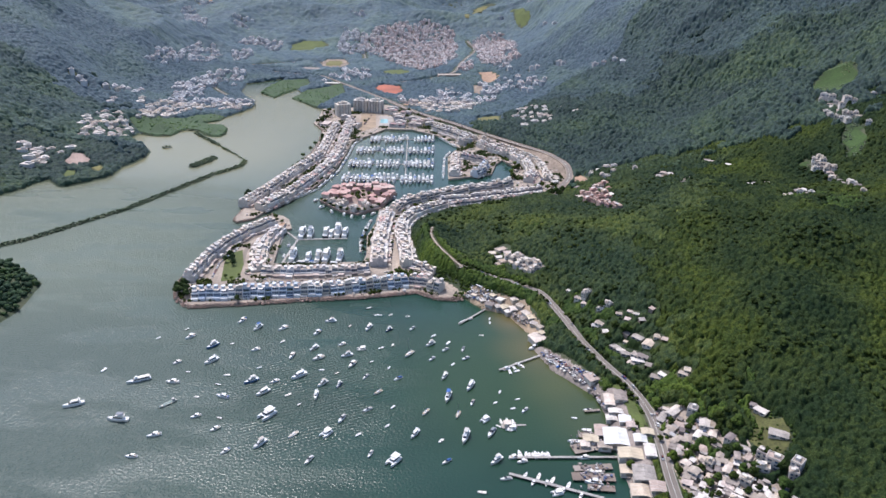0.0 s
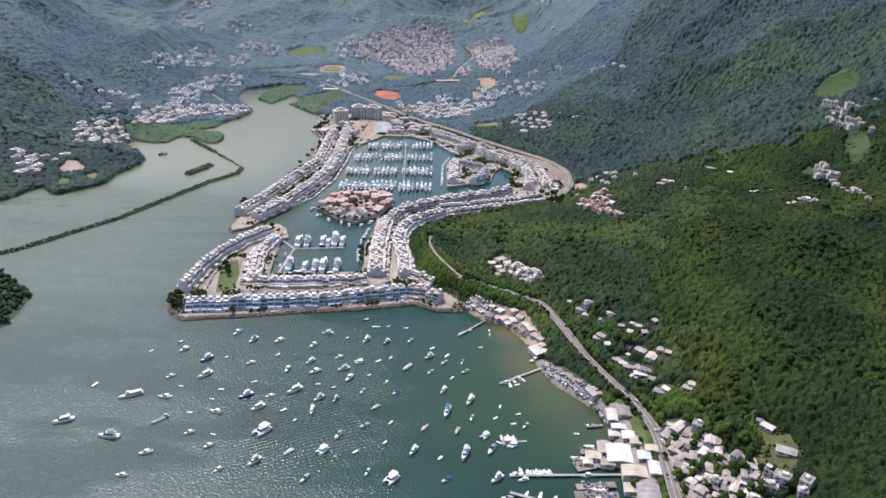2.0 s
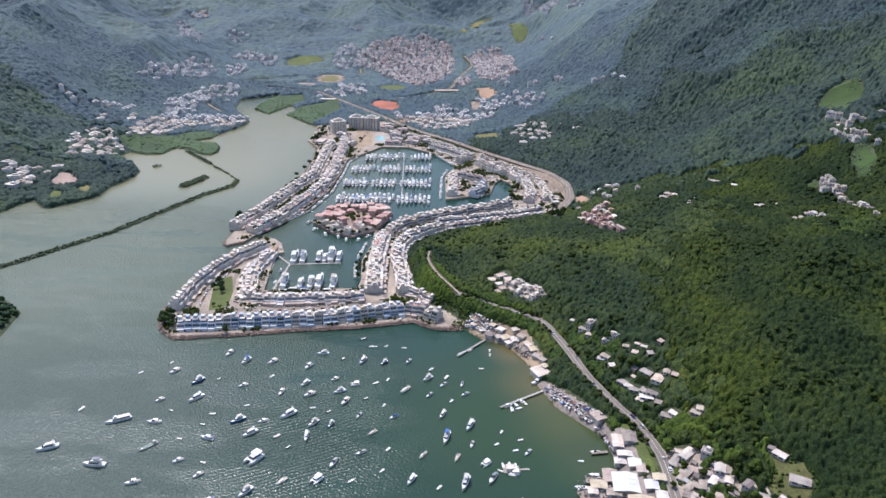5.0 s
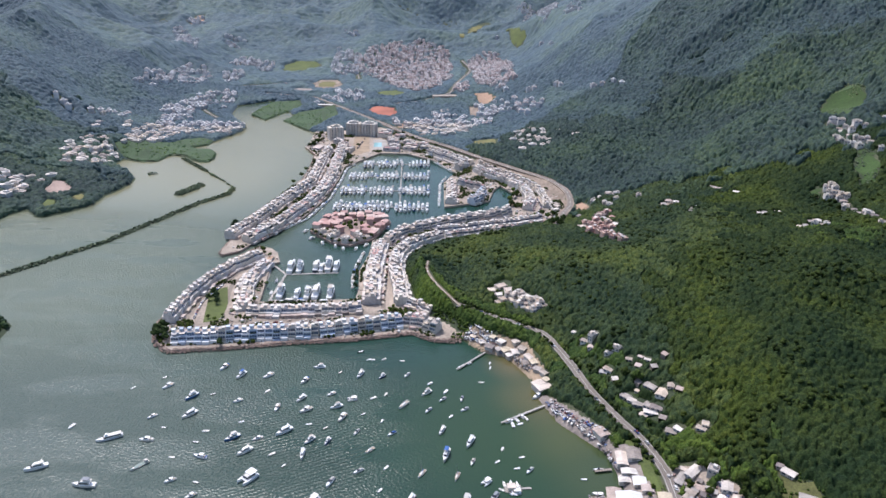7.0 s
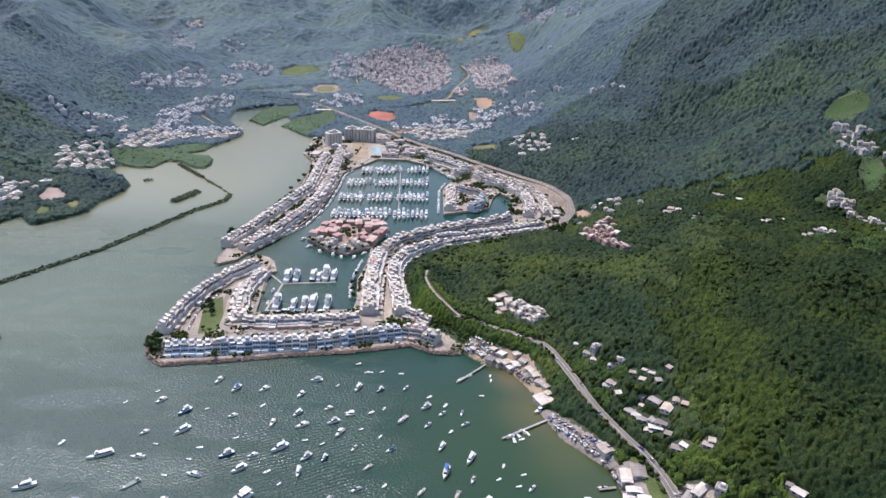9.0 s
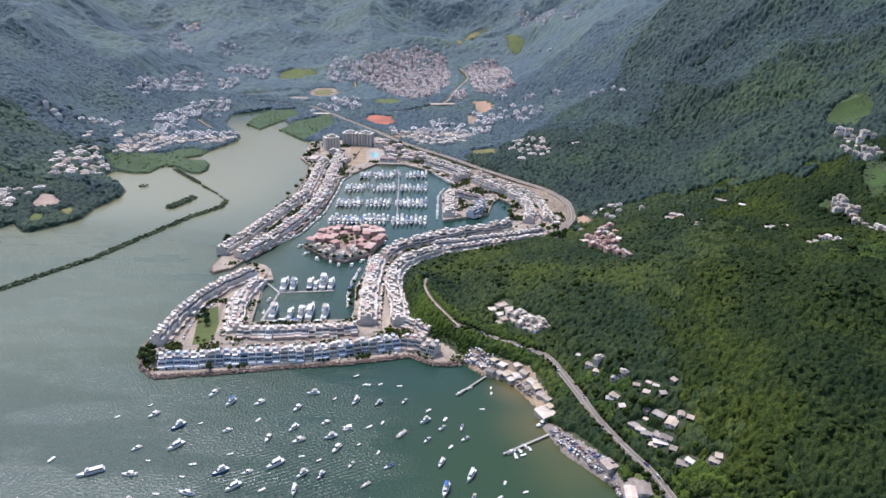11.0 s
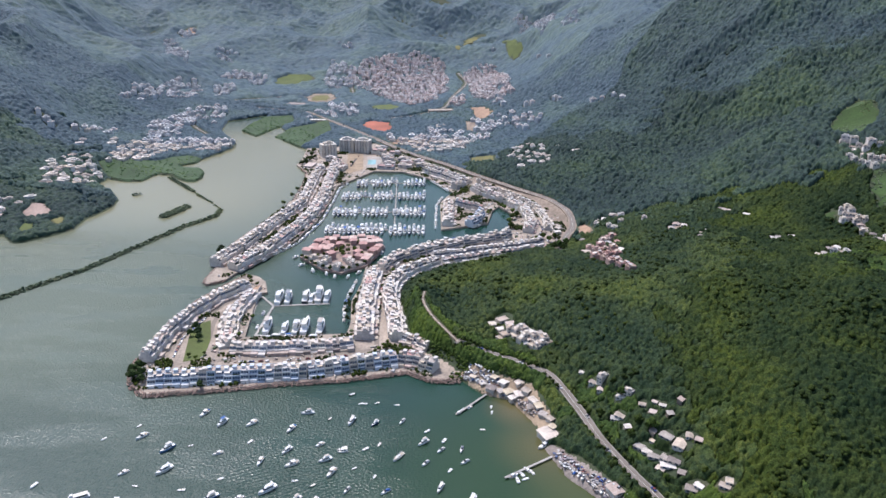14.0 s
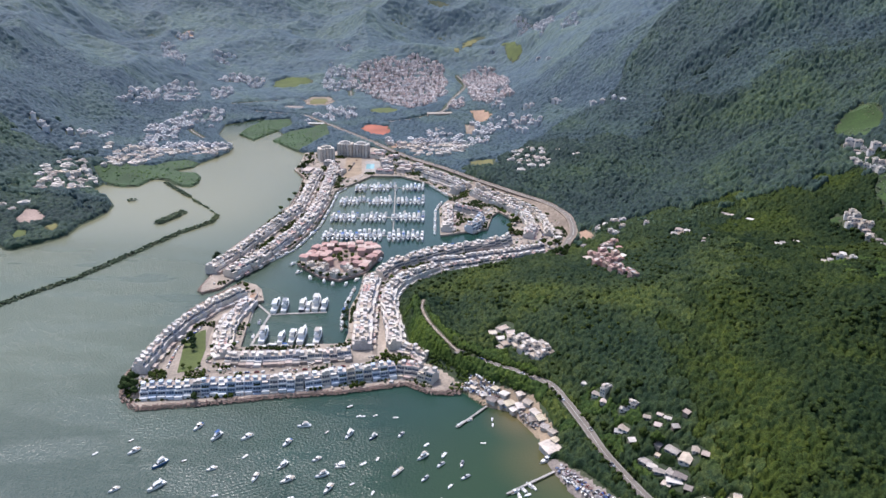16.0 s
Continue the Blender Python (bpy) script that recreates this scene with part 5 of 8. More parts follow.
HAMLET = HAMLET_FIRST + HAMLET_SECOND
EAST_TERRACE_FIRST = [(488.7, 916.0, 15, 9, 3), (492.4, 906.7, 10, 9, 3), (500.7, 885.9, 11, 10, 3), (503.6, 871.7, 6.9, 6.4, 2), (486.5, 897.2, 7.9, 6.4, 1), (486.3, 887.8, 7.6, 9.7, 1), (491.1, 892.6, 6.9, 8.1, 2), (474.9, 878.1, 9.1, 9.3, 2), (474.3, 866.8, 6.9, 9.7, 2), (487.1, 870.2, 9.2, 9.2, 1), (486.2, 855.9, 6.7, 7.2, 2), (485.8, 842.6, 9.8, 9.4, 2)]
EAST_TERRACE_SECOND = [(489.8, 838.7, 6.3, 8.4, 2), (490.4, 832.9, 7.6, 7.0, 1), (475.5, 852.2, 7.9, 6.4, 2), (476.4, 840.1, 9.4, 6.0, 2), (477.9, 830.8, 8.3, 9.5, 2), (491.0, 809.5, 6.8, 7.7, 2), (530.1, 881.2, 7.7, 6.6, 2), (457.1, 921.9, 7.0, 9.2, 1), (482.1, 913.5, 6.2, 8.5, 2), (493.2, 880.5, 8.1, 8.6, 2), (484.1, 911.3, 7.4, 10.0, 1)]
EAST_TERRACE = EAST_TERRACE_FIRST + EAST_TERRACE_SECOND
EAST_MIDDLE_FIRST = [(421.9, 778.4, 6.2, 8.7, 2), (428.0, 779.4, 7.9, 6.8, 2), (421.7, 769.2, 7.3, 7.8, 2), (424.0, 764.3, 7.7, 8.7, 1), (417.3, 762.7, 8.5, 8.1, 2), (428.6, 768.9, 8.3, 7.8, 1), (425.5, 755.0, 6.4, 8.8, 2), (429.6, 758.0, 7.4, 6.1, 2), (433.1, 753.2, 6.2, 8.9, 2), (427.3, 749.3, 8.2, 8.9, 1)]
EAST_MIDDLE_SECOND = [(427.5, 741.7, 7.0, 7.0, 1), (422.6, 734.0, 8.3, 7.2, 2), (428.5, 772.2, 8.0, 6.2, 2), (428.5, 726.9, 6.6, 7.3, 1), (412.2, 692.6, 6.8, 7.8, 1), (412.2, 684.7, 7.0, 6.0, 1), (414.5, 683.8, 7.4, 7.1, 2), (413.4, 676.1, 9.0, 7.7, 2), (414.7, 670.6, 8.9, 7.3, 1), (407.4, 644.3, 6.3, 6.2, 2)]
EAST_MIDDLE = EAST_MIDDLE_FIRST + EAST_MIDDLE_SECOND
EAST_FOOT = [(355.3, 669.9, 5.5, 7.0, 1), (353.8, 659.4, 6.8, 6.6, 2), (363.2, 671.8, 5.7, 8.0, 1), (359.5, 659.4, 7.5, 5.9, 1), (337.4, 653.4, 7.0, 5.6, 1), (344.6, 657.3, 5.7, 6.2, 1), (362.3, 654.0, 5.7, 6.3, 2), (340.2, 747.4, 7.7, 7.5, 1), (346.9, 751.9, 5.6, 5.1, 1), (361.2, 752.7, 5.7, 5.6, 1), (324.0, 848.9, 9, 5, 1), (326.7, 841.1, 12, 5, 1), (341.7, 821.9, 8, 6, 1), (274.4, 769.7, 5, 5, 1), (281.1, 778.8, 5, 5, 1), (269.8, 761.0, 4, 5, 1)]
HIGHWAY_END = [(205.5, 875.7, 12, 8, 2), (214.4, 875.0, 9, 9, 2), (188.5, 870.6, 7.3, 6.8, 1), (181.1, 854.1, 6.2, 8.8, 2), (192.4, 838.6, 6.4, 7.7, 2), (195.6, 828.2, 8.0, 8.4, 2), (194.6, 876.6, 6.1, 7.2, 1), (158.5, 815.1, 6.6, 8.6, 1), (208.1, 849.4, 7.0, 8.0, 2), (250.8, 796.4, 6.9, 7.3, 1), (258.8, 806.6, 8.0, 8.1, 1), (265.4, 800.5, 7.0, 7.2, 1), (232.3, 838.9, 6.2, 8.9, 2)]
EAST_HOUSES = EAST_TERRACE + EAST_MIDDLE + EAST_FOOT + HIGHWAY_END
BRICK_HOUSES_FIRST = [(159.5, 777.2, 8.0, 6.1, 2), (154.1, 770.5, 8.3, 6.8, 1), (163.6, 762.2, 8.6, 8.1, 3), (170.5, 776.3, 7.7, 8.2, 3), (173.2, 766.5, 6.7, 6.0, 2), (182.3, 786.9, 6.0, 8.6, 1), (180.7, 761.7, 7.2, 8.3, 3), (181.1, 748.0, 8.6, 7.7, 2), (171.3, 745.1, 6.5, 7.8, 3), (175.4, 743.2, 8.7, 7.3, 1), (165.4, 733.3, 6.1, 7.8, 3), (188.5, 802.6, 7.7, 6.8, 2)]
BRICK_HOUSES_SECOND = [(190.8, 785.1, 6.1, 6.2, 1), (188.7, 760.4, 6.9, 7.0, 1), (174.9, 716.7, 6.3, 7.6, 3), (168.3, 718.6, 6.6, 8.9, 3), (170.8, 689.1, 6.7, 7.5, 3), (175.8, 793.2, 6.3, 6.3, 2), (175.2, 670.2, 7.5, 7.3, 3), (178.1, 693.5, 6.2, 8.6, 2), (158.2, 743.4, 7.9, 8.8, 3), (180.9, 796.6, 7.3, 8.4, 2), (166.0, 754.8, 7.1, 6.5, 2)]
BRICK_HOUSES = BRICK_HOUSES_FIRST + BRICK_HOUSES_SECOND
GARDEN_HOUSES = [(204.9, 352.4, 9, 6, 1), (202.0, 358.1, 4, 4, 1), (208.4, 332.2, 13, 8, 1), (194.5, 317.9, 8, 7, 2), (197.1, 310.0, 10, 8, 3), (190.0, 307.2, 9, 7, 2), (208.1, 304.4, 7, 9, 3), (186.2, 325.2, 8, 5, 1), (204.3, 299.6, 6, 6, 2)]
LOTS = [(VILLAGE_WEST, -32, "hillside village", WALL, 0.35), (VILLAGE_SOUTH, -38, "hillside village", WALL, 0.25), (HILLSIDE, -32, "houses above the shore road", WALL, 0.3), (GARDEN_HOUSES, -35, "houses round the terraced garden", WALL, 0.2),
        (HAMLET, 24, "hamlet on the wooded hill", WALL, 0.0), (EAST_HOUSES, -20, "houses on the eastern slopes", WALL, 0.1), (BRICK_HOUSES, 15, "brick hamlet in the valley", WALL_BRICK, 0.0)]
for lot, turn, group, wall, pitched in LOTS:
    for i, (x, y, w, d, storeys) in enumerate(lot):
        village = "village" in group
        if village:
            w, d = w * 0.62, d * (0.9 if i % 2 else 0.74)
            storeys = 1 if i % 5 in (0, 2, 3) else min(storeys, 2)
        if lot in (HILLSIDE, GARDEN_HOUSES, EAST_HOUSES):
            w, d = w * 0.84, d * 0.84
        low = storeys == 1
        roof = (ROOF_CREAM, ROOF_METAL, ROOF_CREAM, ROOF_DECK, ROOF_CREAM)[i % 5] if lot is HAMLET else (ROOF_PINK, ROOF_METAL, ROOF_CREAM, ROOF_PINK)[i % 4] if lot is BRICK_HOUSES else (ROOF_METAL, ROOF_GREY, ROOF_DECK, ROOF_GREY, ROOF_DECK)[i % 5]
        if lot is GARDEN_HOUSES and i == 2:
            roof = ROOF_GREY
        own_wall = WALL_GREY if wall is WALL and (i % 3 == 1 or village and i % 4 or lot is HILLSIDE or lot is HAMLET and i % 4) else wall
        what = {1: "low house", 2: "two storey house", 3: "three storey house"}[storeys]
        colour = "red brick" if wall is WALL_BRICK else ("grey rendered" if own_wall is WALL_GREY else "white painted")
        under = "pinkish flat roof" if roof is ROOF_PINK else "cream flat roof" if roof is ROOF_CREAM else "grey sheet roof" if roof is ROOF_GREY else ("pale sheet roof" if roof is ROOF_METAL else "tiled roof terrace")
        village_house(x, y, w, d, storeys, turn + (i * 37 % 11 - 5) * 3, own_wall, roof, f"{colour} {what} with {under}", group, (low or village and i % 3) and lot is not HAMLET and (i * 7 % 10) / 10 < 0.8, glazed=9 if lot in (HILLSIDE, GARDEN_HOUSES, HAMLET) else 0 if lot is BRICK_HOUSES else 1)
# lean-to shelters that fill the gaps between the village houses
def lean_to(x, y, w, d, turn, roof, label, group):
    thing = root("lean_to", label, "shelter", group)
    thing.matrix_basis = pose(x, y, height(x, y) + 0.2, 0, 0, turn)
    part("wall", box(block(-w / 2, w / 2, d / 2 - 0.2, d / 2, -1.5, 2.7), -w / 2, -w / 2 + 0.15, -d / 2, d / 2 - 0.2, -1.5, 2.2), TIMBER, thing)
    part("roof", loft([[(xx, -d / 2 - 0.4, 2.1), (xx, d / 2 + 0.3, 2.8), (xx, d / 2 + 0.3, 2.92), (xx, -d / 2 - 0.4, 2.22)] for xx in (-w / 2 - 0.3, w / 2 + 0.3)]), roof, thing)
    return thing


rnd = random.Random(41)
taken = [(x, y, max(w, d) * 0.36) for lot in (VILLAGE_WEST, VILLAGE_SOUTH) for x, y, w, d, _ in lot]
LEAN_TOS = []
while len(LEAN_TOS) < 92:
    x, y = rnd.uniform(144, 198), rnd.uniform(278, 372)
    if x > 150 + (375 - y) * 0.52 or any(math.hypot(x - a, y - b) < r + 0.1 for a, b, r in taken):
        continue
    w, d = rnd.uniform(2.6, 5.0), rnd.uniform(2.4, 4.2)
    taken.append((x, y, 2.0))
    LEAN_TOS.append((x, y, w, d))
    lean_to(x, y, w, d, rnd.choice((-35, 55, -32, 145)) + rnd.uniform(-12, 12), rnd.choice((ROOF_GREY, ROOF_GREY, ROOF_METAL, ROOF_DECK, ROOF_GREY)), "small lean-to shelter with a sheet roof", "hillside village")
TAN_ROOF = surface("tan_roof_sheet", [(0.60, 0.51, 0.38)], 0.7, blotch=0.14, amount=0.35)
for k, (x, y) in enumerate([(144, 467), (154, 462), (163, 470), (150, 418), (127, 463), (141, 452), (165, 436)]):
    LEAN_TOS.append((x, y, 4.5, 3.6))
    lean_to(x, y, 4.5, 3.6, -30 + 37 * (k % 3), (ROOF_DECK, ROOF_GREY)[k % 2], "small sheet roofed shelter beside the hillside houses", "houses above the shore road")
SHEDS_FIRST = [(114.2, 346.6, 17, 16, 4.5), (105.2, 354.0, 8, 11, 3), (118.1, 328.0, 14, 9, 4), (114.5, 316.3, 9, 7, 3.5), (121.8, 308.7, 12, 13, 3.5), (118.0, 296.1, 12, 9, 3.5), (126.7, 296.0, 8, 8, 3.5), (126.8, 340.7, 7, 7, 3.5), (130.1, 328.5, 6, 11, 3.5), (132.8, 346.9, 7, 5, 3.5), (115.8, 384.6, 6, 12, 3.5)]
SHEDS_SECOND = [(123.6, 386.4, 8, 11, 3.5), (118.1, 372.8, 9, 4, 3), (115.2, 368.1, 8, 5, 3), (121.9, 362.4, 7, 7, 3.5), (124.7, 355.3, 6, 5, 3.5), (96.7, 345.6, 9, 6, 3), (92.3, 340.6, 5, 5, 2.6), (104.6, 339.2, 8, 5, 3), (75.3, 469.9, 11, 12, 4), (107.8, 410.1, 7, 9, 3)]
SHEDS = SHEDS_FIRST + SHEDS_SECOND
SHED_ROOFS = [ROOF_METAL, ROOF_DECK, TAN_ROOF, ROOF_METAL, ROOF_GREY, ROOF_METAL, ROOF_DECK]
WHITE_SHEET = surface("white_roof_sheet", [(0.669, 0.670, 0.663)], 0.6, blotch=0.12, amount=0.25)
for i, (x, y, w, d, h) in enumerate(SHEDS):
    sheet_shed(x, y, w, d, -6 if y < 400 else 25, h * 0.68, WHITE_SHEET if i % 7 == 0 else SHED_ROOFS[i % 7], f"{'large' if w > 10 else 'small'} {('pale', 'weathered', 'tan', 'pale', 'grey', 'pale', 'weathered')[i % 7]} sheet roofed shed on the waterfront")
SHACKS = [(33, 534, 5, 6, 2.6), (42, 536, 5, 5, 2.6), (54, 515, 5, 5, 2.6), (66, 501, 4.5, 5, 2.6), (26, 541, 4.5, 5, 2.6), (79, 476, 5, 5, 2.6), (46, 523, 5, 6, 2.6), (39, 527, 7, 8, 2.6), (49, 531, 7, 6, 2.6), (52, 522, 9, 7, 2.8), (59, 518, 6, 8, 2.6), (65, 519, 6.5, 7, 2.6), (69, 508, 6, 8, 2.6), (72, 500, 5.8, 7, 2.6), (74, 491, 5.7, 6, 2.6), (78, 484, 4.5, 6, 2.6), (60, 527, 6, 5, 2.6)]
for i, (x, y, w, d, h) in enumerate(SHACKS):
    sheet_shed(x, y, w * 0.84, d * 0.84, 32 + (i * 29 % 17 - 8) * 3, h * (0.75 + 0.1 * (i % 4)), (ROOF_METAL, TAN_ROOF, ROOF_DECK, ROOF_GREY)[i % 4], f"low beach shack with {('pale', 'tan', 'weathered brown', 'grey')[i % 4]} sheet roof")

# pink roofed houses of the island in the basin
ISLAND = []
rnd = random.Random(23)
middle = Vector((sum(p[0] for p in RED_ISLAND) / len(RED_ISLAND), sum(p[1] for p in RED_ISLAND) / len(RED_ISLAND)))
for inset, spacing in ((6.5, 9.2), (17.5, 11.0), (28.0, 12.0)):
    line = [Vector(p) + (middle - Vector(p)).normalized() * inset for p in RED_ISLAND]
    for p, q in zip(line, line[1:] + line[:1]):
        n = int((q - p).length / spacing)
        for k in range(n):
            c = p.lerp(q, (k + 0.5) / n)
            if all((c - Vector(o[:2])).length > spacing * 0.8 for o in ISLAND) and not (inset > 10 and rnd.random() < 0.25):
                ISLAND.append((c.x, c.y, rnd.uniform(7.2, 9.0), rnd.uniform(7.0, 9.0), math.degrees(math.atan2(q.y - p.y, q.x - p.x))))
for i, (x, y, w, d, turn) in enumerate(ISLAND):
    pink = y + 0.35 * x > 742
    village_house(x, y, w, d, (2 if i % 3 else 3) if pink else 1 + i % 2, turn, WALL_BRICK if pink and i % 4 else WALL_GREY, ROOF_PINK if pink else (ROOF_DECK if i % 2 else ROOF_GREY), "pink walled house with pink tile roof on the basin island" if pink else "grey house with flat roof on the basin island", "island houses", pink, base=2.45, glazed=0)
# low club buildings at the head of the marina
CLUB = [(-92, 1172, 26, 12, 2), (-62, 1180, 22, 12, 2), (-88, 1194, 18, 10, 2), (-60, 1200, 20, 12, 2), (-36, 1186, 16, 12, 2), (-92, 1216, 18, 12, 3), (-66, 1222, 18, 12, 2), (-40, 1210, 14, 12, 2), (-95, 1240, 20, 12, 2), (-112, 1270, 24, 12, 3), (-84, 1266, 18, 12, 2),
        (-150, 1306, 20, 12, 2), (-18, 1168, 12, 10, 2), (-186, 1214, 16, 12, 3), (-160, 1160, 8, 30, 2), (-215, 1180, 14, 24, 1), (-110, 1300, 20, 10, 2)]
for x, y, w, d, storeys in CLUB:
    village_house(x, y, w, d, storeys, -12, WALL, ROOF_PINK if (x + y) % 3 == 0 else ROOF_DECK, "low pale club building at the marina head", "marina club", False, "club_building", "building", 2.45, 1)
rnd = random.Random(31)
filled = []
for _ in range(900):
    k = rnd.random()
    x, y = 152 - 88 * k + rnd.uniform(-12, 6) - 14 * math.sin(k * 3.1), 880 + 230 * k + rnd.uniform(-8, 8)
    spot = (np.array([x]), np.array([y]))
    if line_distance(*spot, HIGHWAY)[0][0] < 15 or inside_distance(*spot, MARINA_GROUND)[0] < 2 or any(line_distance(*spot, row[0])[0][0] < row[2] / 2 + 6 for row in HOUSE_ROWS) or any(math.hypot(x - a, y - b) < 8 for a, b in filled):
        continue
    filled.append((x, y))
    village_house(x, y, rnd.uniform(6, 10), rnd.uniform(6, 9), rnd.choice((1, 1, 2)), rnd.uniform(-20, 50), rnd.choice((WALL_GREY, WALL)), rnd.choice((ROOF_METAL, ROOF_DECK, ROOF_GREY)), "low building with a flat roof beside the highway", "buildings beside the highway", False, base=2.45, glazed=0)
village_house(-184, 700, 6, 16, 1, -8, WALL_GREY, EARTH, "low quay building with a brown roof", "marina club", False, "club_building", "building", 2.45, 0)
pontoon((-84, 771), (-70, 768), 5.0, "pink paved footbridge to the basin island", False)
spread(day_cruiser(GELCOAT, "white day cruiser moored at the basin island", BERTHS, False), pose_boats([(-163, 795, 9, 60), (-152, 772, 9, 45), (-138, 758, 10, 110), (-122, 750, 9, 100), (-112, 743, 9, 95), (-98, 743, 9, 80), (-88, 754, 9, 60), (-68, 812, 9, 75)], 8))


# ---- far villages and town ----
ZONES_WEST_FIRST = [[(-529, 1149), (-533, 1215), (-504, 1292), (-459, 1340), (-418, 1345), (-380, 1334), (-376, 1288), (-397, 1258), (-443, 1260), (-478, 1221), (-474, 1184), (-514, 1133)], [(-576, 1063), (-575, 1151), (-543, 1140), (-523, 1122), (-505, 1082), (-509, 1013), (-526, 1001), (-548, 996)], [(-554, 1432), (-544, 1500), (-524, 1588), (-499, 1563), (-501, 1437), (-481, 1360), (-525, 1320), (-551, 1363)], [(-516, 1581), (-481, 1653), (-464, 1612), (-466, 1512), (-458, 1465), (-503, 1537)], [(-689, 1202), (-667, 1232), (-623, 1234), (-618, 1221), (-663, 1201)]]
ZONES_WEST_SECOND = [[(-615, 1214), (-590, 1331), (-542, 1227), (-565, 1180), (-603, 1185)], [(-601, 936), (-562, 946), (-539, 977), (-517, 998), (-528, 954), (-538, 914), (-539, 887), (-567, 874)], [(-580, 898), (-546, 901), (-531, 885), (-546, 861), (-550, 844)], [(-549, 1234), (-520, 1336), (-502, 1287), (-532, 1212)]]
ZONES_WEST = ZONES_WEST_FIRST + ZONES_WEST_SECOND
WEST_SHARES = (0.95, 0.9, 0.75, 0.55, 0.4, 0.35, 0.35, 0.5, 0.5)
ZONES_NORTH = [[(110, 1457), (160, 1441), (162, 1406), (144, 1389), (124, 1414)],
              [(131, 1514), (188, 1454), (190, 1414), (162, 1406), (123, 1482)],
              [(8, 1362), (86, 1432), (96, 1396), (50, 1341), (8, 1300)],
              [(110, 1293), (155, 1335), (178, 1269), (171, 1174), (148, 1172), (110, 1225)],
              [(127, 1200), (160, 1154), (119, 1160)],
              [(191, 1252), (215, 1194), (205, 1129), (182, 1156)],
              [(48, 1444), (99, 1452), (120, 1434), (86, 1409)],
              [(-26, 1454), (42, 1434), (46, 1365), (-2, 1313), (-56, 1356)],
              [(-113, 1402), (-51, 1357), (-32, 1256), (-62, 1261)]]
ZONES_NORTH += [[(-64, 1406), (8, 1377), (45, 1317), (8, 1265), (-38, 1288)], [(53, 1516), (106, 1483), (103, 1422), (55, 1439)], [(79, 1512), (130, 1503), (127, 1448), (98, 1445)]]
NORTH_SHARES = (0.6, 0.7, 0.9, 0.75, 0.5, 0.3, 0.8, 0.75, 0.7, 0.85, 0.7, 0.5)
ZONES_TOWN = [[(-255, 2014), (-235, 2120), (-163, 2243), (-88, 2274), (-10, 2250), (8, 2144), (8, 1863), (-19, 1730), (-70, 1671), (-127, 1740), (-194, 1867), (-236, 1923)],
              [(54, 2146), (92, 2206), (141, 2192), (157, 1964), (145, 1599), (118, 1582), (71, 1649), (60, 1794)],
              [(14, 1726), (47, 1709), (40, 1625), (15, 1632)]]
ZONES_FAR_FIRST = [[(-826, 2226), (-805, 2262), (-684, 2020), (-653, 1912), (-682, 1866)], [(-819, 2308), (-786, 2400), (-748, 2284), (-771, 2264)], [(-650, 2120), (-590, 2152), (-583, 2062), (-600, 2038)], [(-583, 1945), (-577, 2007), (-521, 2030), (-506, 1978), (-564, 1894)], [(-520, 1994), (-470, 2009), (-464, 1913), (-497, 1895)], [(-645, 1477), (-651, 1549), (-642, 1619), (-629, 1648), (-629, 1760), (-596, 1783), (-558, 1720), (-557, 1654), (-598, 1558), (-630, 1466)], [(-549, 1780), (-522, 1856), (-490, 1738), (-520, 1702)]]
ZONES_FAR_SECOND = [[(-331, 2060), (-318, 2138), (-247, 2084), (-229, 1922), (-282, 1876), (-315, 1952)], [(-324, 2308), (-280, 2302), (-277, 2272), (-316, 2264)], [(241, 2744), (290, 2726), (380, 2729), (325, 2264), (274, 2177), (250, 2604)], [(315, 2134), (335, 2168), (338, 1913), (324, 1865), (293, 1887)], [(450, 1504), (486, 1503), (491, 1494), (453, 1497)], [(-295, 1620), (-243, 1632), (-229, 1551), (-281, 1536)], [(-281, 1731), (-203, 1699), (-181, 1557), (-229, 1598)]]
ZONES_FAR = ZONES_FAR_FIRST + ZONES_FAR_SECOND
LONE_HOUSES = [(166, 1518), (177, 1512), (221, 1497), (227, 1485), (281, 1423), (315, 1405), (295, 1410), (122, 1557), (105, 1579), (327, 1388), (227, 1844), (240, 1765), (144, 2269)]
CLEARED = [(x, y, w, d) for lot, *_ in LOTS for x, y, w, d, _ in lot] + [(x, y, w, d) for x, y, w, d, _ in SHEDS + SHACKS]


def zone_points(zone, spacing, seed, share=1.0):
    rnd = random.Random(seed)
    xs, ys = [p[0] for p in zone], [p[1] for p in zone]
    out = []
    y = min(ys)
    while y < max(ys):
        x = min(xs)
        while x < max(xs):
            px, py = x + rnd.uniform(-0.35, 0.35) * spacing, y + rnd.uniform(-0.35, 0.35) * spacing
            inside = inside_distance(np.array([px]), np.array([py]), zone)[0] > 0 and land_distance(np.array([px]), np.array([py]))[0] > 8
            if inside and rnd.random() < share and line_distance(np.array([px]), np.array([py]), HIGHWAY)[0][0] > 14:
                out.append((px, py))
            x += spacing
        y += spacing
    return out


def lagoon_house(storeys, wall, roof, label):
    """Village house seen from far off: walls, roof with parapet, stair hut, windows."""
    w, d, top = 11.5, 9.0, (2 if wall is WALL_GREY else storeys) * 2.9
    thing = root("lagoon_house", label, "house", "houses round the lagoon and the valley")
    shell = block(-w / 2, w / 2, -d / 2, d / 2, -5, top)
    part("wall", box(shell, -w * 0.1, w * 0.35, -d * 0.1, d * 0.3, top + 0.1, top + 2.4), wall, thing)
    part("roof", block(-w / 2 - 0.4, w / 2 + 0.4, -d / 2 - 0.4, d / 2 + 0.4, top, top + 0.4), roof, thing)
    return thing


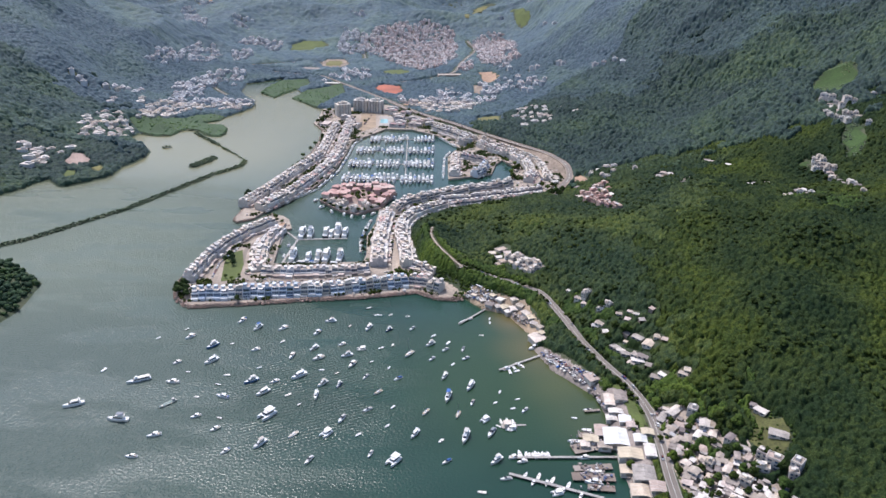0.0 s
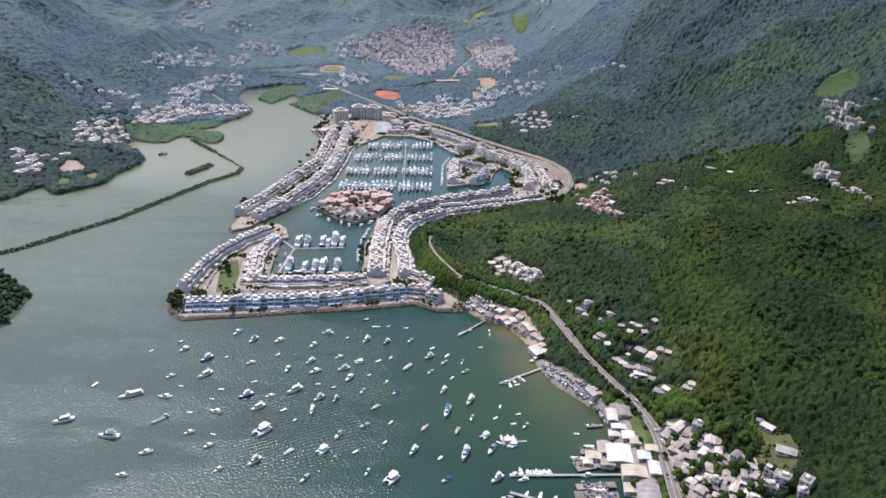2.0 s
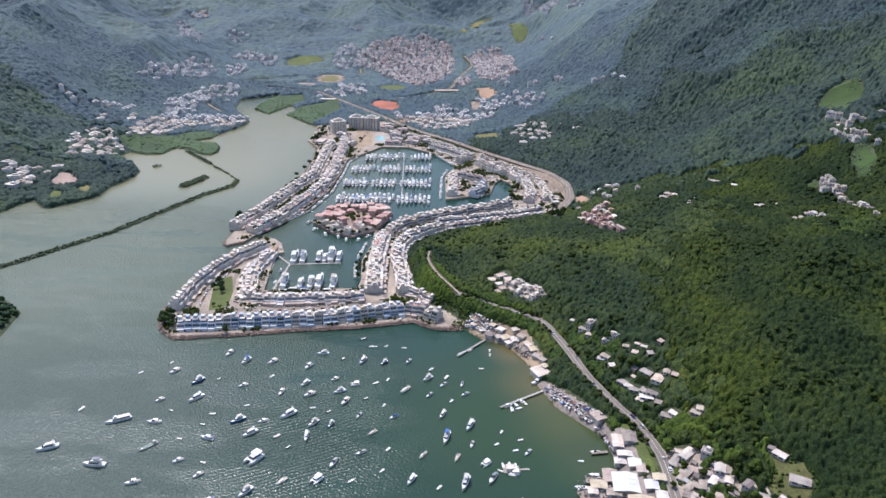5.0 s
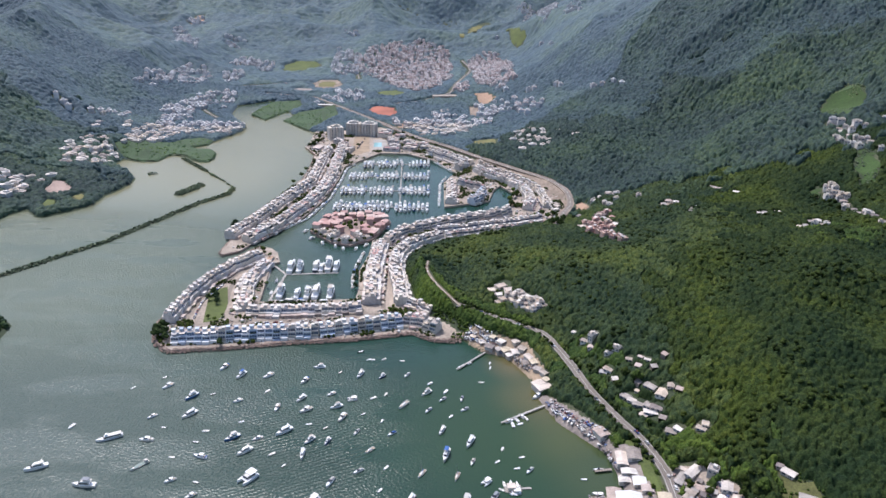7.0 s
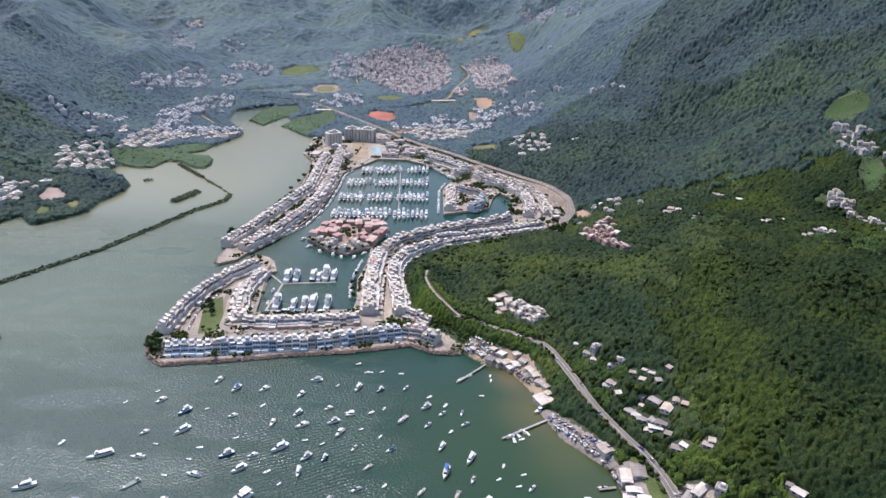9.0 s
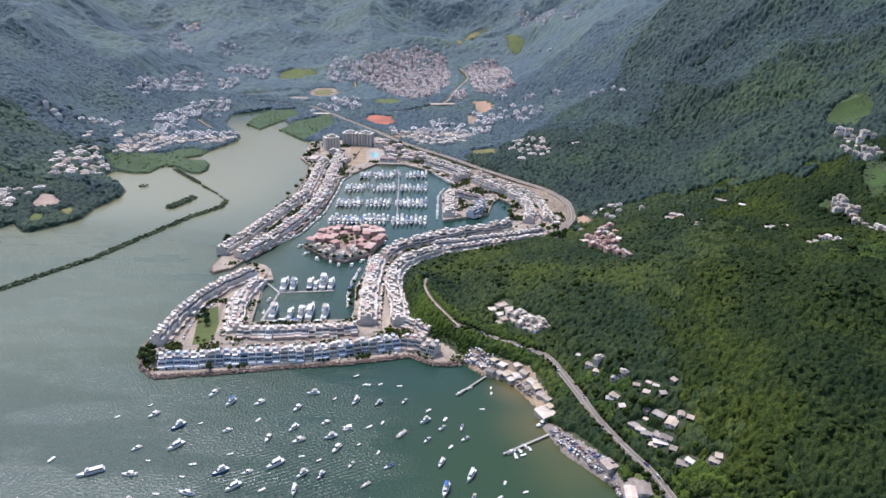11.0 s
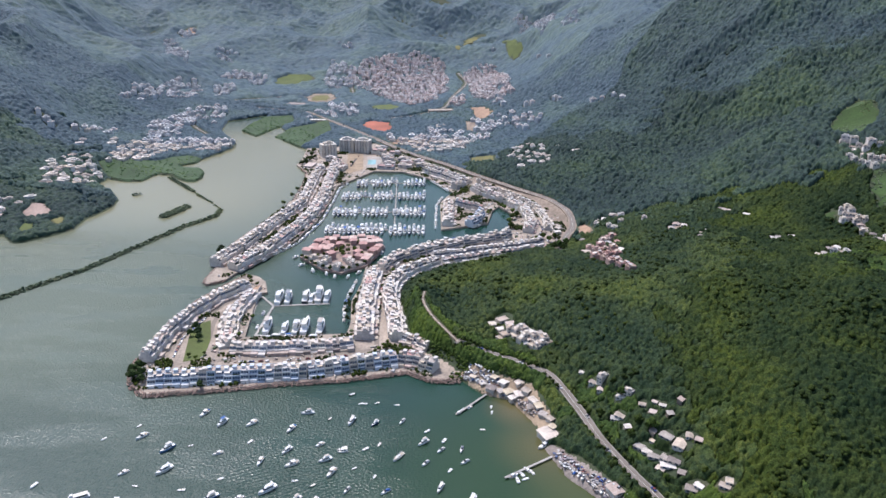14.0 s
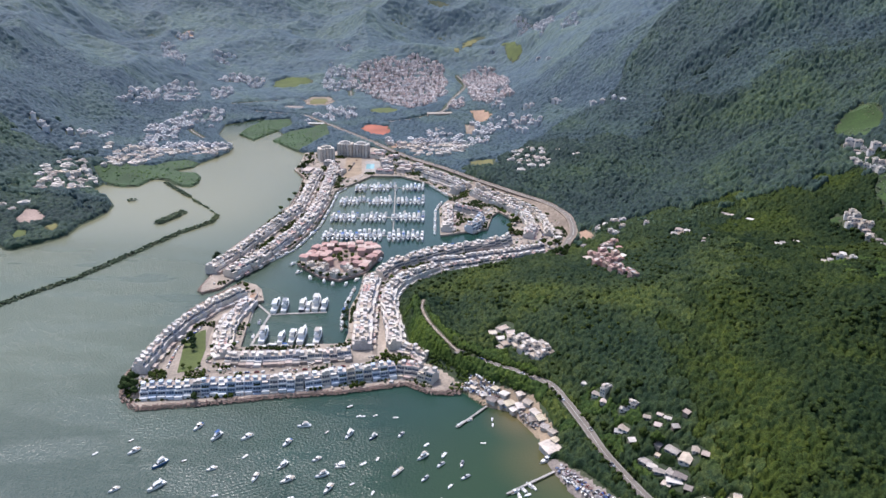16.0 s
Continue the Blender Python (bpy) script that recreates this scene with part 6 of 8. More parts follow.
spots = []
for i, (zone, share) in enumerate(zip(ZONES_WEST, WEST_SHARES)):
    spots += zone_points(zone, 12.5, 90 + i, share)
for i, (zone, share) in enumerate(zip(ZONES_NORTH, NORTH_SHARES)):
    spots += zone_points(zone, 14.5, 110 + i, share)
spots += LONE_HOUSES
spots.sort(key=lambda p: math.hypot(*p))
spots, spots_beyond = spots[:225], spots[225:]
rnd = random.Random(5)
CLEARED += [(x, y, 8, 8) for x, y in spots] + LEAN_TOS
levels = ground([p[0] for p in spots], [p[1] for p in spots])
house_poses = [pose(x, y, z, 0, 0, rnd.choice((0, 20, -15, 35)) + rnd.uniform(-6, 6)) @ Matrix.Diagonal((rnd.uniform(0.55, 1.3), rnd.uniform(0.6, 1.25), rnd.uniform(0.6, 1.0), 1)) for (x, y), z in zip(spots, levels)]
for v, (storeys, wall, roof, label) in enumerate(((3, WALL, ROOF_METAL, "white three storey village house with pale roof"), (2, WALL, ROOF_DECK, "white two storey village house with tiled roof terrace"),
                                                  (3, WALL_GREY, ROOF_DECK, "grey three storey village house with tiled roof terrace"), (2, WALL_GREY, ROOF_GREY, "grey two storey village house with dark flat roof"),
                                                  (2, WALL_GREY, ROOF_METAL, "grey two storey village house with pale sheet roof"))):
    spread(lagoon_house(storeys, wall, roof, label), house_poses[v::5])


def house_field(name, points, size, material, roof_material, label):
    """A far quarter of many houses: walls in one mesh, roofs in another."""
    rnd = random.Random(len(points))
    z = ground([p[0] for p in points], [p[1] for p in points])
    walls, roofs = bmesh.new(), bmesh.new()
    for (x, y), zz in zip(points, z):
        a = rnd.choice((0.1, 0.6, -0.3)) + rnd.uniform(-0.1, 0.1)
        w, d, h = rnd.uniform(*size), rnd.uniform(*size), rnd.choice((6.0, 6.0, 8.5))
        for bm, grow, z0, z1 in ((walls, 0.0, zz - 6, zz + h), (roofs, 0.3, zz + h, zz + h + 0.6)):
            n = len(bm.verts)
            box(bm, -w / 2 - grow, w / 2 + grow, -d / 2 - grow, d / 2 + grow, z0, z1)
            bm.verts.ensure_lookup_table()
            for v in bm.verts[n:]:
                v.co = Vector((x + v.co.x * math.cos(a) - v.co.y * math.sin(a), y + v.co.x * math.sin(a) + v.co.y * math.cos(a), v.co.z))
        n = len(walls.verts)
        s = w * 0.22
        box(walls, x - s, x + s, y - s, y + s, zz + h + 0.6, zz + h + 3.0)
    thing = root(name, label, "town", kind="stuff")
    tagged(part("town_wall", walls, material, thing), kind="stuff")
    tagged(part("town_roof", roofs, roof_material, thing), kind="stuff")


TOWN_WALL = surface("town_walls", [(0.66, 0.60, 0.59), (0.58, 0.50, 0.48), (0.72, 0.68, 0.67), (0.52, 0.44, 0.42)], 0.75, spread="island")
TOWN_ROOF = surface("town_roofs", [(0.64, 0.54, 0.52), (0.54, 0.41, 0.38), (0.74, 0.70, 0.69), (0.44, 0.31, 0.28), (0.66, 0.58, 0.55)], 0.75, spread="island")
for x, y, w, d, turn in ((-343, 1719, 44, 24, -8), (-5, 1610, 60, 20, 10), (-263, 1539, 34, 12, 0)):
    village_house(x, y, w, d, 1, turn, ROOF_GREY, ROOF_GREY if w > 40 else ROOF_METAL, "long low school building with a grey flat roof", "large buildings in the valley", False, "valley_hall", "building", None, 0)
    CLEARED.append((x, y, w * 0.8, d))
town_spots = sum((zone_points(z, 12.5, 130 + i, 0.84) for i, z in enumerate(ZONES_TOWN)), [])
far_spots = spots_beyond + sum((zone_points(z, 15.0, 140 + i, 0.8) for i, z in enumerate(ZONES_FAR)), [])
house_field("town", town_spots, (7.0, 10.0), TOWN_WALL, TOWN_ROOF, "dense far town of pale houses up the valley")
VILLAGE_WALL = surface("far_village_walls", [(0.62, 0.62, 0.64), (0.54, 0.53, 0.54), (0.70, 0.70, 0.71)], 0.75, spread="island")
VILLAGE_ROOF = surface("far_village_roofs", [(0.62, 0.60, 0.60), (0.44, 0.42, 0.42), (0.74, 0.74, 0.75), (0.50, 0.42, 0.40), (0.34, 0.34, 0.36)], 0.75, spread="island")
house_field("far_villages", far_spots, (7.0, 11.5), VILLAGE_WALL, VILLAGE_ROOF, "scattered pale houses of far villages")
CLEARED += [(x, y, 9, 9) for x, y in town_spots] + [(x, y, 11, 11) for x, y in far_spots]


# ---- open ground ----
OPEN_GROUND = []


def draped(name, outline, material, label, lift=0.5, cell=6.0, bare=True):
    """A patch of ground cover that follows the land; no trees stand on it where it is bare."""
    if bare:
        OPEN_GROUND.append(outline)
    xs, ys = [p[0] for p in outline], [p[1] for p in outline]
    nx, ny = max(3, int((max(xs) - min(xs)) / cell)), max(3, int((max(ys) - min(ys)) / cell))
    X, Y = np.meshgrid(np.linspace(min(xs), max(xs), nx), np.linspace(min(ys), max(ys), ny))
    X, Y = X.ravel(), Y.ravel()
    Z = ground(X, Y) + lift
    sd = inside_distance(X, Y, outline)
    keep = sd > -cell * 0.5
    Z = np.where(sd < 0, Z - 1.2, Z)
    bm = bmesh.new()
    verts = [bm.verts.new(p) if k else None for p, k in zip(zip(X, Y, Z), keep)]
    for j in range(ny - 1):
        for i in range(nx - 1):
            q = [verts[j * nx + i], verts[j * nx + i + 1], verts[(j + 1) * nx + i + 1], verts[(j + 1) * nx + i]]
            if all(q):
                bm.faces.new(q)
    return tagged(part(name, bm, material), label, "ground", kind="structure")


OLIVE = surface("dry_grass", [(0.20, 0.19, 0.07)], 0.95, grain=0.4, blotch=0.03, amount=0.45)
draped("green_field", [(-446, 2002), (-414, 2039), (-364, 2022), (-342, 1994), (-409, 1932), (-443, 1950)], LAWN, "bright green field in the valley", 1.0, 10)
draped("sports_ground", [(-334, 1785), (-327, 1849), (-278, 1847), (-260, 1793), (-271, 1744), (-313, 1738)], DUST, "tan running track of the valley sports ground", 1.0, 8)
draped("sports_field", [(-324, 1786), (-317, 1826), (-282, 1825), (-270, 1792), (-279, 1762), (-312, 1756)], OLIVE, "yellowish grass of the sports ground", 1.5, 7)
draped("town_meadow", [(-167, 1709), (-126, 1725), (-94, 1678), (-118, 1622), (-159, 1650)], LAWN, "green meadow below the town", 1.0, 8)
draped("hill_clearing", [(491, 969), (510, 991), (560, 1036), (556, 975), (542, 952), (507, 922), (493, 934)], MEADOW, "bright green clearing on the eastern slope", 1.0, 6)
draped("slope_meadow", [(476, 833), (487, 811), (480, 784), (463, 758), (450, 764), (457, 795)], MEADOW, "light green scrubby meadow below the terrace houses", 0.8, 6)
draped("house_meadow", [(407, 784), (420, 790), (419, 776), (411, 767), (407, 777)], MEADOW, "small lawn beside the hillside houses", 0.8, 4)
draped("slope_clearing", [(170, 2328), (190, 2326), (223, 2215), (218, 2180), (196, 2165), (183, 2217)], LAWN, "light green clearing on the far slope", 2.0, 10)
draped("upper_clearing", [(28, 2306), (66, 2615), (131, 2674), (143, 2662), (84, 2553), (42, 2284)], OLIVE, "pale green strip up the far valley", 2.0, 14)
draped("rough_meadow", [(43, 1251), (89, 1276), (88, 1218), (46, 1202)], OLIVE, "olive rough meadow by the highway", 0.6, 7)
draped("red_court", [(-169, 1504), (-154, 1536), (-110, 1512), (-104, 1460), (-116, 1437), (-146, 1457)], RED_COURT, "red surfaced sports court", 1.2, 7)
draped("earth_slope", [(55, 1611), (87, 1580), (101, 1542), (84, 1508), (67, 1512), (62, 1550)], EARTH, "orange cut earth slope", 1.2, 6)
draped("pale_works", [(43, 1510), (67, 1508), (67, 1439), (44, 1438)], DUST, "pale bare ground below the cut slope", 1.0, 7)
draped("far_earth", [(-810, 2307), (-797, 2377), (-778, 2402), (-763, 2321), (-775, 2276)], EARTH, "bare earth beside a far hamlet", 1.5, 10)
draped("earth_yard", [(-112, 1382), (-28, 1377), (-27, 1322), (-92, 1326)], EARTH, "bare earth works beside the highway", 1.0, 8)
draped("roadside_earth", [(163, 884), (175, 891), (177, 843), (170, 827), (160, 852)], EARTH, "bare orange earth at the bend of the highway", 0.8, 4)
draped("highway_verge", [(50, 1132), (107, 1055), (144, 1004), (161, 950), (158, 890), (150, 855), (138, 858), (140, 900), (136, 955), (117, 1003), (84, 1054), (40, 1118)], DUST, "dusty verge between the highway and the estate", 0.6, 3)
draped("roadside_yard", [(129, 862), (145, 905), (156, 903), (152, 874), (137, 845)], DUST, "pale dusty yard inside the bend of the highway", 0.7, 4)
draped("dusty_yard", [(246, 800), (261, 808), (269, 804), (251, 785), (245, 790)], DUST, "dusty yard by low houses near the foot of the slope", 0.7, 3)
draped("lagoon_yard", [(-527, 904), (-532, 940), (-516, 938), (-496, 920), (-503, 895), (-518, 896)], PINK_PAVING, "pale bare yard by the lagoon village", 0.8, 4)
draped("lagoon_lawn", [(-510, 862), (-514, 883), (-500, 880), (-490, 859), (-498, 849)], LAWN, "bright green grass on the wooded point", 0.8, 3)
draped("lagoon_meadow", [(-489, 896), (-481, 910), (-472, 902), (-470, 879)], OLIVE, "yellowish grass on the wooded point", 0.8, 3)
GARDEN = surface("garden_grass", [(0.125, 0.132, 0.042)], 0.95, grain=0.8, blotch=0.1, amount=0.55)
draped("village_garden", [(199, 358), (208, 349), (216, 345), (218, 334), (212, 322), (204, 314), (194, 325), (190, 332), (198, 344)], GARDEN, "green terraced garden above the village", 0.4, 2.5)
draped("garden_terrace", [(192, 295), (200, 302), (203, 298), (199, 290), (193, 288)], PAVING, "rounded paved terrace below the garden", 0.6, 1.5)
draped("village_street", [(141, 380), (176, 376), (200, 310), (192, 275), (141, 275)], PAVING, "worn lanes of the hillside village", 0.35, 4, False)
YARD = surface("boatyard_ground", [(0.33, 0.28, 0.25)], 0.9, grain=0.9, blotch=0.09, amount=0.5)
draped("boatyard", [(68, 458), (78, 462), (104, 424), (116, 398), (131, 400), (129, 290), (109, 290), (110, 395), (98, 406), (84, 424)], YARD, "worn ground of the boatyard along the shore", 0.5, 3)
draped("beach_yard", [(6, 545), (22, 556), (44, 540), (70, 525), (82, 484), (74, 462), (66, 487), (52, 514), (31, 524), (17, 543)], SAND, "sandy yard behind the beach shacks", 0.45, 3)
draped("verge", [(119, 402), (129, 402), (136, 368), (134, 345), (127, 356)], LAWN, "green verge between road and sheds", 0.9, 2.5)
slab("white_pad", [(-18, 1537), (3, 1533), (2, 1474), (-15, 1462)], 10.5, KERB, "pale concrete yard in the valley", 8)
slab("estate_lawn", [(-222, 622), (-209, 636), (-198, 600), (-194, 567), (-209, 562)], 2.62, LAWN, "bright green lawn between the terraces", 0.3)
slab("sand_lot", [(-166, 1275), (-140, 1278), (-128, 1165), (-152, 1130)], 2.62, SAND, "pale sandy lot at the head of the marina", 0.3)
slab("club_deck", [(-130, 1246), (-106, 1246), (-100, 1168), (-124, 1168)], 2.6, KERB, "pale club terrace round the pool", 0.3)
slab("pool", [(-126, 1225), (-113, 1226), (-111, 1196), (-124, 1195)], 2.66, POOL, "turquoise swimming pool of the marina club", 0.3)


# ---- woods ----
def clump_crown(seed, lumps, detail, low=0.85):
    """Vertices and triangles of a crown of unit radius, made of uneven leaf clumps."""
    rnd = random.Random(seed)
    verts, tris = [], []
    for k in range(lumps):
        bm = bmesh.new()
        bmesh.ops.create_icosphere(bm, subdivisions=detail, radius=1)
        ang, off = rnd.uniform(0, 6.28), (0 if k == 0 else rnd.uniform(0.35, 0.75))
        size = (rnd.uniform(0.6, 0.75) if lumps > 1 else 0.95) if k == 0 else rnd.uniform(0.3, 0.52)
        centre = Vector((math.cos(ang) * off, math.sin(ang) * off, rnd.uniform(-0.25, 0.25) + (0.25 if k == 0 else 0)))
        turn = Euler([rnd.uniform(0, 6) for _ in range(3)]).to_matrix()
        base = len(verts)
        for v in bm.verts:
            p = turn @ v.co
            p = p * size * rnd.uniform(0.72, 1.25)
            p.z *= low
            verts.append(tuple(centre + p))
        bm.verts.index_update()
        tris += [tuple(base + v.index for v in f.verts) for f in bm.faces]
        bm.free()
    return np.array(verts), np.array(tris)


def scatter(name, xs, ys, radius, crowns, material, label, lift=0.22, category="woodland", z=None):
    """One crown at every point, joined in one mesh."""
    rng = np.random.default_rng(len(xs))
    z = ground(xs, ys) if z is None else z
    kinds = rng.integers(0, len(crowns), len(xs))
    verts, tris, base = [], [], 0
    for k, (cv, ct) in enumerate(crowns):
        pick = kinds == k
        n = int(pick.sum())
        if not n:
            continue
        turn = rng.uniform(0, 2 * np.pi, n)
        c, s = np.cos(turn), np.sin(turn)
        r = radius[pick]
        tall = r * rng.uniform(0.75, 1.2, n)
        X = (cv[None, :, 0] * c[:, None] - cv[None, :, 1] * s[:, None]) * r[:, None] + xs[pick][:, None]
        Y = (cv[None, :, 0] * s[:, None] + cv[None, :, 1] * c[:, None]) * r[:, None] + ys[pick][:, None]
        Z = cv[None, :, 2] * tall[:, None] + (z[pick] + lift * r)[:, None]
        verts.append(np.stack([X, Y, Z], 2).reshape(-1, 3))
        tris.append((ct[None] + (base + np.arange(n) * len(cv))[:, None, None]).reshape(-1, 3))
        base += n * len(cv)
    return tagged(array_mesh(name, np.concatenate(verts), np.concatenate(tris), material), label, category, kind="stuff")


def jittered(x0, x1, y0, y1, spacing, seed):
    rng = np.random.default_rng(seed)
    X, Y = np.meshgrid(np.arange(x0, x1, spacing), np.arange(y0, y1, spacing))
    X = X + (np.arange(X.shape[0]) % 2)[:, None] * spacing / 2
    return (X + rng.uniform(-0.45, 0.45, X.shape) * spacing).ravel(), (Y + rng.uniform(-0.45, 0.45, Y.shape) * spacing).ravel()


MUD = [[(-397, 1443), (-355, 1391), (-309, 1536), (-328, 1601), (-404, 1571)], [(-324, 1395), (-256, 1309), (-221, 1453), (-242, 1540), (-304, 1475)], [(-535, 1135), (-515, 1167), (-466, 1186), (-451, 1223), (-426, 1238), (-402, 1219), (-401, 1195), (-424, 1173), (-410, 1163), (-385, 1161), (-372, 1140), (-365, 1109), (-370, 1085), (-386, 1087), (-401, 1099), (-419, 1119), (-439, 1124), (-443, 1110), (-447, 1086), (-472, 1081), (-487, 1086), (-511, 1102)]]
BUILT = np.array([(x, y, max(w, d) * 0.5 + 0.5) for x, y, w, d, *_ in CLEARED], float)


def free_of_works(xs, ys, margin=0.0):
    """True where trees may stand: off the water, roads, houses and the estate."""
    ok = land_distance(xs, ys) > 4 + margin
    ok &= inside_distance(xs, ys, MARINA_GROUND) < -2 - margin
    ok &= (inside_distance(xs, ys, RED_ISLAND) < 0) & (inside_distance(xs, ys, HEADLAND) < 0) & (line_distance(xs, ys, BUND)[0] > 8) & np.all([line_distance(xs, ys, line)[0] > half + 2 for line, half in ISLETS], 0)
    for line, w in ((SHORE_ROAD, 3.9), (HIGHWAY, 6.0), (HILL_LANE, 2.4), (TOWN_ROAD, 7.0), *((lane, 7.0) for lane in VALLEY_LANES)):
        ok &= line_distance(xs, ys, line)[0] > w + margin
    ragged = 3.5 * (relief(xs, ys, 5, 71) + relief(xs, ys, 13, 72) - 1.0)
    order = np.argsort(ys)
    row = ys[order]
    for x, y, r in BUILT:
        by = order[np.searchsorted(row, y - r - 12):np.searchsorted(row, y + r + 12)]
        by = by[np.abs(xs[by] - x) < r + 12]
        ok[by] &= (xs[by] - x) ** 2 + (ys[by] - y) ** 2 > (np.maximum(r + ragged[by], 2) + margin) ** 2
    for outline in MUD:
        ok &= inside_distance(xs, ys, outline) < 0
    for outline in OPEN_GROUND:
        (x0, y0), (x1, y1) = np.min(outline, 0) - 12, np.max(outline, 0) + 12
        by = np.flatnonzero((xs > x0) & (xs < x1) & (ys > y0) & (ys < y1))
        ok[by] &= inside_distance(xs[by], ys[by], outline) < ragged[by]
    return ok


rich = [clump_crown(s, 3, 1, 0.85) for s in range(8)]
plain = [clump_crown(s + 20, 5, 1) for s in range(5)]
low_crowns = [clump_crown(s + 30, 2, 1, 0.8) for s in range(7)]
single = [clump_crown(s + 60, 1, 1, 0.75) for s in range(7)]


def within_view(xs, ys, margin):
    return np.abs(xs) < 0.66 * (ys + 40) + margin


def wood(name, area, spacing, size, crowns, material, label, seed, keep=None, margin=0.0, lift=0.22):
    xs, ys = jittered(*area, spacing, seed)
    ok = free_of_works(xs, ys, margin) & within_view(xs, ys, 60)
    if keep is not None:
        ok &= keep(xs, ys)
    xs, ys = xs[ok], ys[ok]
    rng = np.random.default_rng(seed + 1)
    grown = 0.65 + 0.75 * relief(xs, ys, 26 if size[0] < 4.5 else 60, seed)
    return scatter(name, xs, ys, rng.uniform(*size, len(xs)) * grown, crowns, material, label, lift)


def crowns_over(x, y, spacing, seed):
    """Height, 0 to 1, of a closed canopy: one uneven dome for every tree."""
    gx, gy = np.floor(x / spacing), np.floor(y / spacing)
    best = np.zeros(x.shape)
    for i in (-1, 0, 1):
        for j in (-1, 0, 1):
            cx, cy = gx + i, gy + j
            tx, ty = (cx + 0.1 + 0.8 * lattice(cx, cy, seed)) * spacing, (cy + 0.1 + 0.8 * lattice(cx, cy, seed + 1)) * spacing
            tall, wide = 0.45 + 0.55 * lattice(cx, cy, seed + 2), spacing * (0.50 + 0.34 * lattice(cx, cy, seed + 3))
            best = np.maximum(best, tall * np.sqrt(np.clip(1 - ((x - tx) ** 2 + (y - ty) ** 2) / wide ** 2, 0, 1)))
    return best


def canopy(name, area, cell, spacing, tall, material, label, seed, keep=None, fade=None):
    """A closed wood seen from above: tree domes, smaller clumps on them, ragged edges."""
    rng = np.random.default_rng(seed)
    x0, x1, y0, y1 = area
    nx, ny = int((x1 - x0) / cell), int((y1 - y0) / cell)
    X, Y = np.meshgrid(x0 + np.arange(nx) * cell, y0 + np.arange(ny) * cell)
    X, Y = X + rng.uniform(-0.3, 0.3, X.shape) * cell, Y + rng.uniform(-0.3, 0.3, Y.shape) * cell
    inside = (np.abs(X) < 0.66 * (Y + 40) + 60).ravel()
    X, Y = X.ravel(), Y.ravel()
    wooded = np.zeros(X.shape, bool)
    wooded[inside] = free_of_works(X[inside], Y[inside], 0.06 * spacing)
    free = wooded.reshape(ny, nx)
    depth = free.astype(float)
    for _ in range(4):
        depth = (depth + np.roll(depth, 1, 0) + np.roll(depth, -1, 0) + np.roll(depth, 1, 1) + np.roll(depth, -1, 1)) / 5
    depth = depth.ravel()
    if keep is not None:
        wooded = wooded & keep(X, Y)
    near = np.zeros((ny, nx), bool)
    w = wooded.reshape(ny, nx)
    near[:] = w
    for shift in ((1, 0), (-1, 0), (0, 1), (0, -1)):
        near |= np.roll(w, shift, (0, 1))
    used = np.flatnonzero(near.ravel())
    index = np.full(nx * ny, -1)
    index[used] = np.arange(len(used))
    x, y, ok = X[used], Y[used], wooded[used]
    stand = 0.82 + 0.36 * relief(x, y, spacing * 5, seed + 4)
    dome = crowns_over(x, y, spacing, seed + 10) + 0.38 * crowns_over(x, y, spacing * 0.45, seed + 20) + 0.07 * rng.uniform(-1, 1, len(x))
    rise = 0.25 + 0.75 * smooth(depth[used], 0.5, 1.0)
    if fade is not None:
        rise = rise * fade(x, y)
    z = ground(x, y) + np.where(ok, tall * stand * rise * (0.1 + 0.9 * dome), -1.0)
    quad = np.stack([index.reshape(ny, nx)[:-1, :-1], index.reshape(ny, nx)[:-1, 1:], index.reshape(ny, nx)[1:, 1:], index.reshape(ny, nx)[1:, :-1]], 2).reshape(-1, 4)
    quad = quad[(quad >= 0).all(1)]
    tris = np.concatenate([quad[:, [0, 1, 2]], quad[:, [0, 2, 3]]])
    return tagged(array_mesh(name, np.c_[x, y, z], tris, material, cell > 3), label, "woodland", kind="stuff")


def tall_stand(x, y):
    return relief(x, y, 60, 33) > 0.5


def light_gap(x, y):
    return (y < 640 + 60 * (relief(x, y, 30, 23) - 0.5)) & light_patch(x, y) | (line_distance(x, y, HILL_LANE)[0] < 26) & (x < 6 - 0.4 * (y - 600)) & (relief(x, y, 15, 24) > 0.3)


def light_patch(x, y):
    return (relief(x, y, 90, 21) + 0.35 * (relief(x, y, 9, 22) - 0.5) >= 0.82) | (line_distance(x, y, SHORE_ROAD)[0] < 34) & (relief(x, y, 22, 5) > 0.55) | (inside_distance(x, y, MARINA_GROUND) > -30) & (relief(x, y, 14, 8) > 0.42)


def near_side(x, y):
    return y < 872 + 90 * (relief(x, y, 70, 91) - 0.5) + 70 * (relief(x, y, 16, 92) - 0.5)


# eastern slope that takes the shade-darkened canopy, with a ragged border
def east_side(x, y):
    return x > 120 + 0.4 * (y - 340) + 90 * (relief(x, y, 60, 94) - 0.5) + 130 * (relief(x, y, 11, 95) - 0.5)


# slopes that get the middle step of painted haze
def upper_side(x, y):
    return (x < -150) | (y + 0.15 * np.abs(x) > 1330 + 220 * (relief(x, y, 80, 87) - 0.5) + 150 * (relief(x, y, 18, 88) - 0.5))


def point_side(x, y):
    return (x < -425) & (y < 985 + 60 * (relief(x, y, 16, 89) - 0.5))


# slopes and valley floor that get the paler painted haze
def lagoon_side(x, y):
    return (x < 90 + 90 * (relief(x, y, 60, 97) - 0.5) + 1.2 * np.maximum(y - 1270, 0)) & (y > 1180 + 160 * (relief(x, y, 70, 98) - 0.5) + 60 * (relief(x, y, 18, 99) - 0.5))


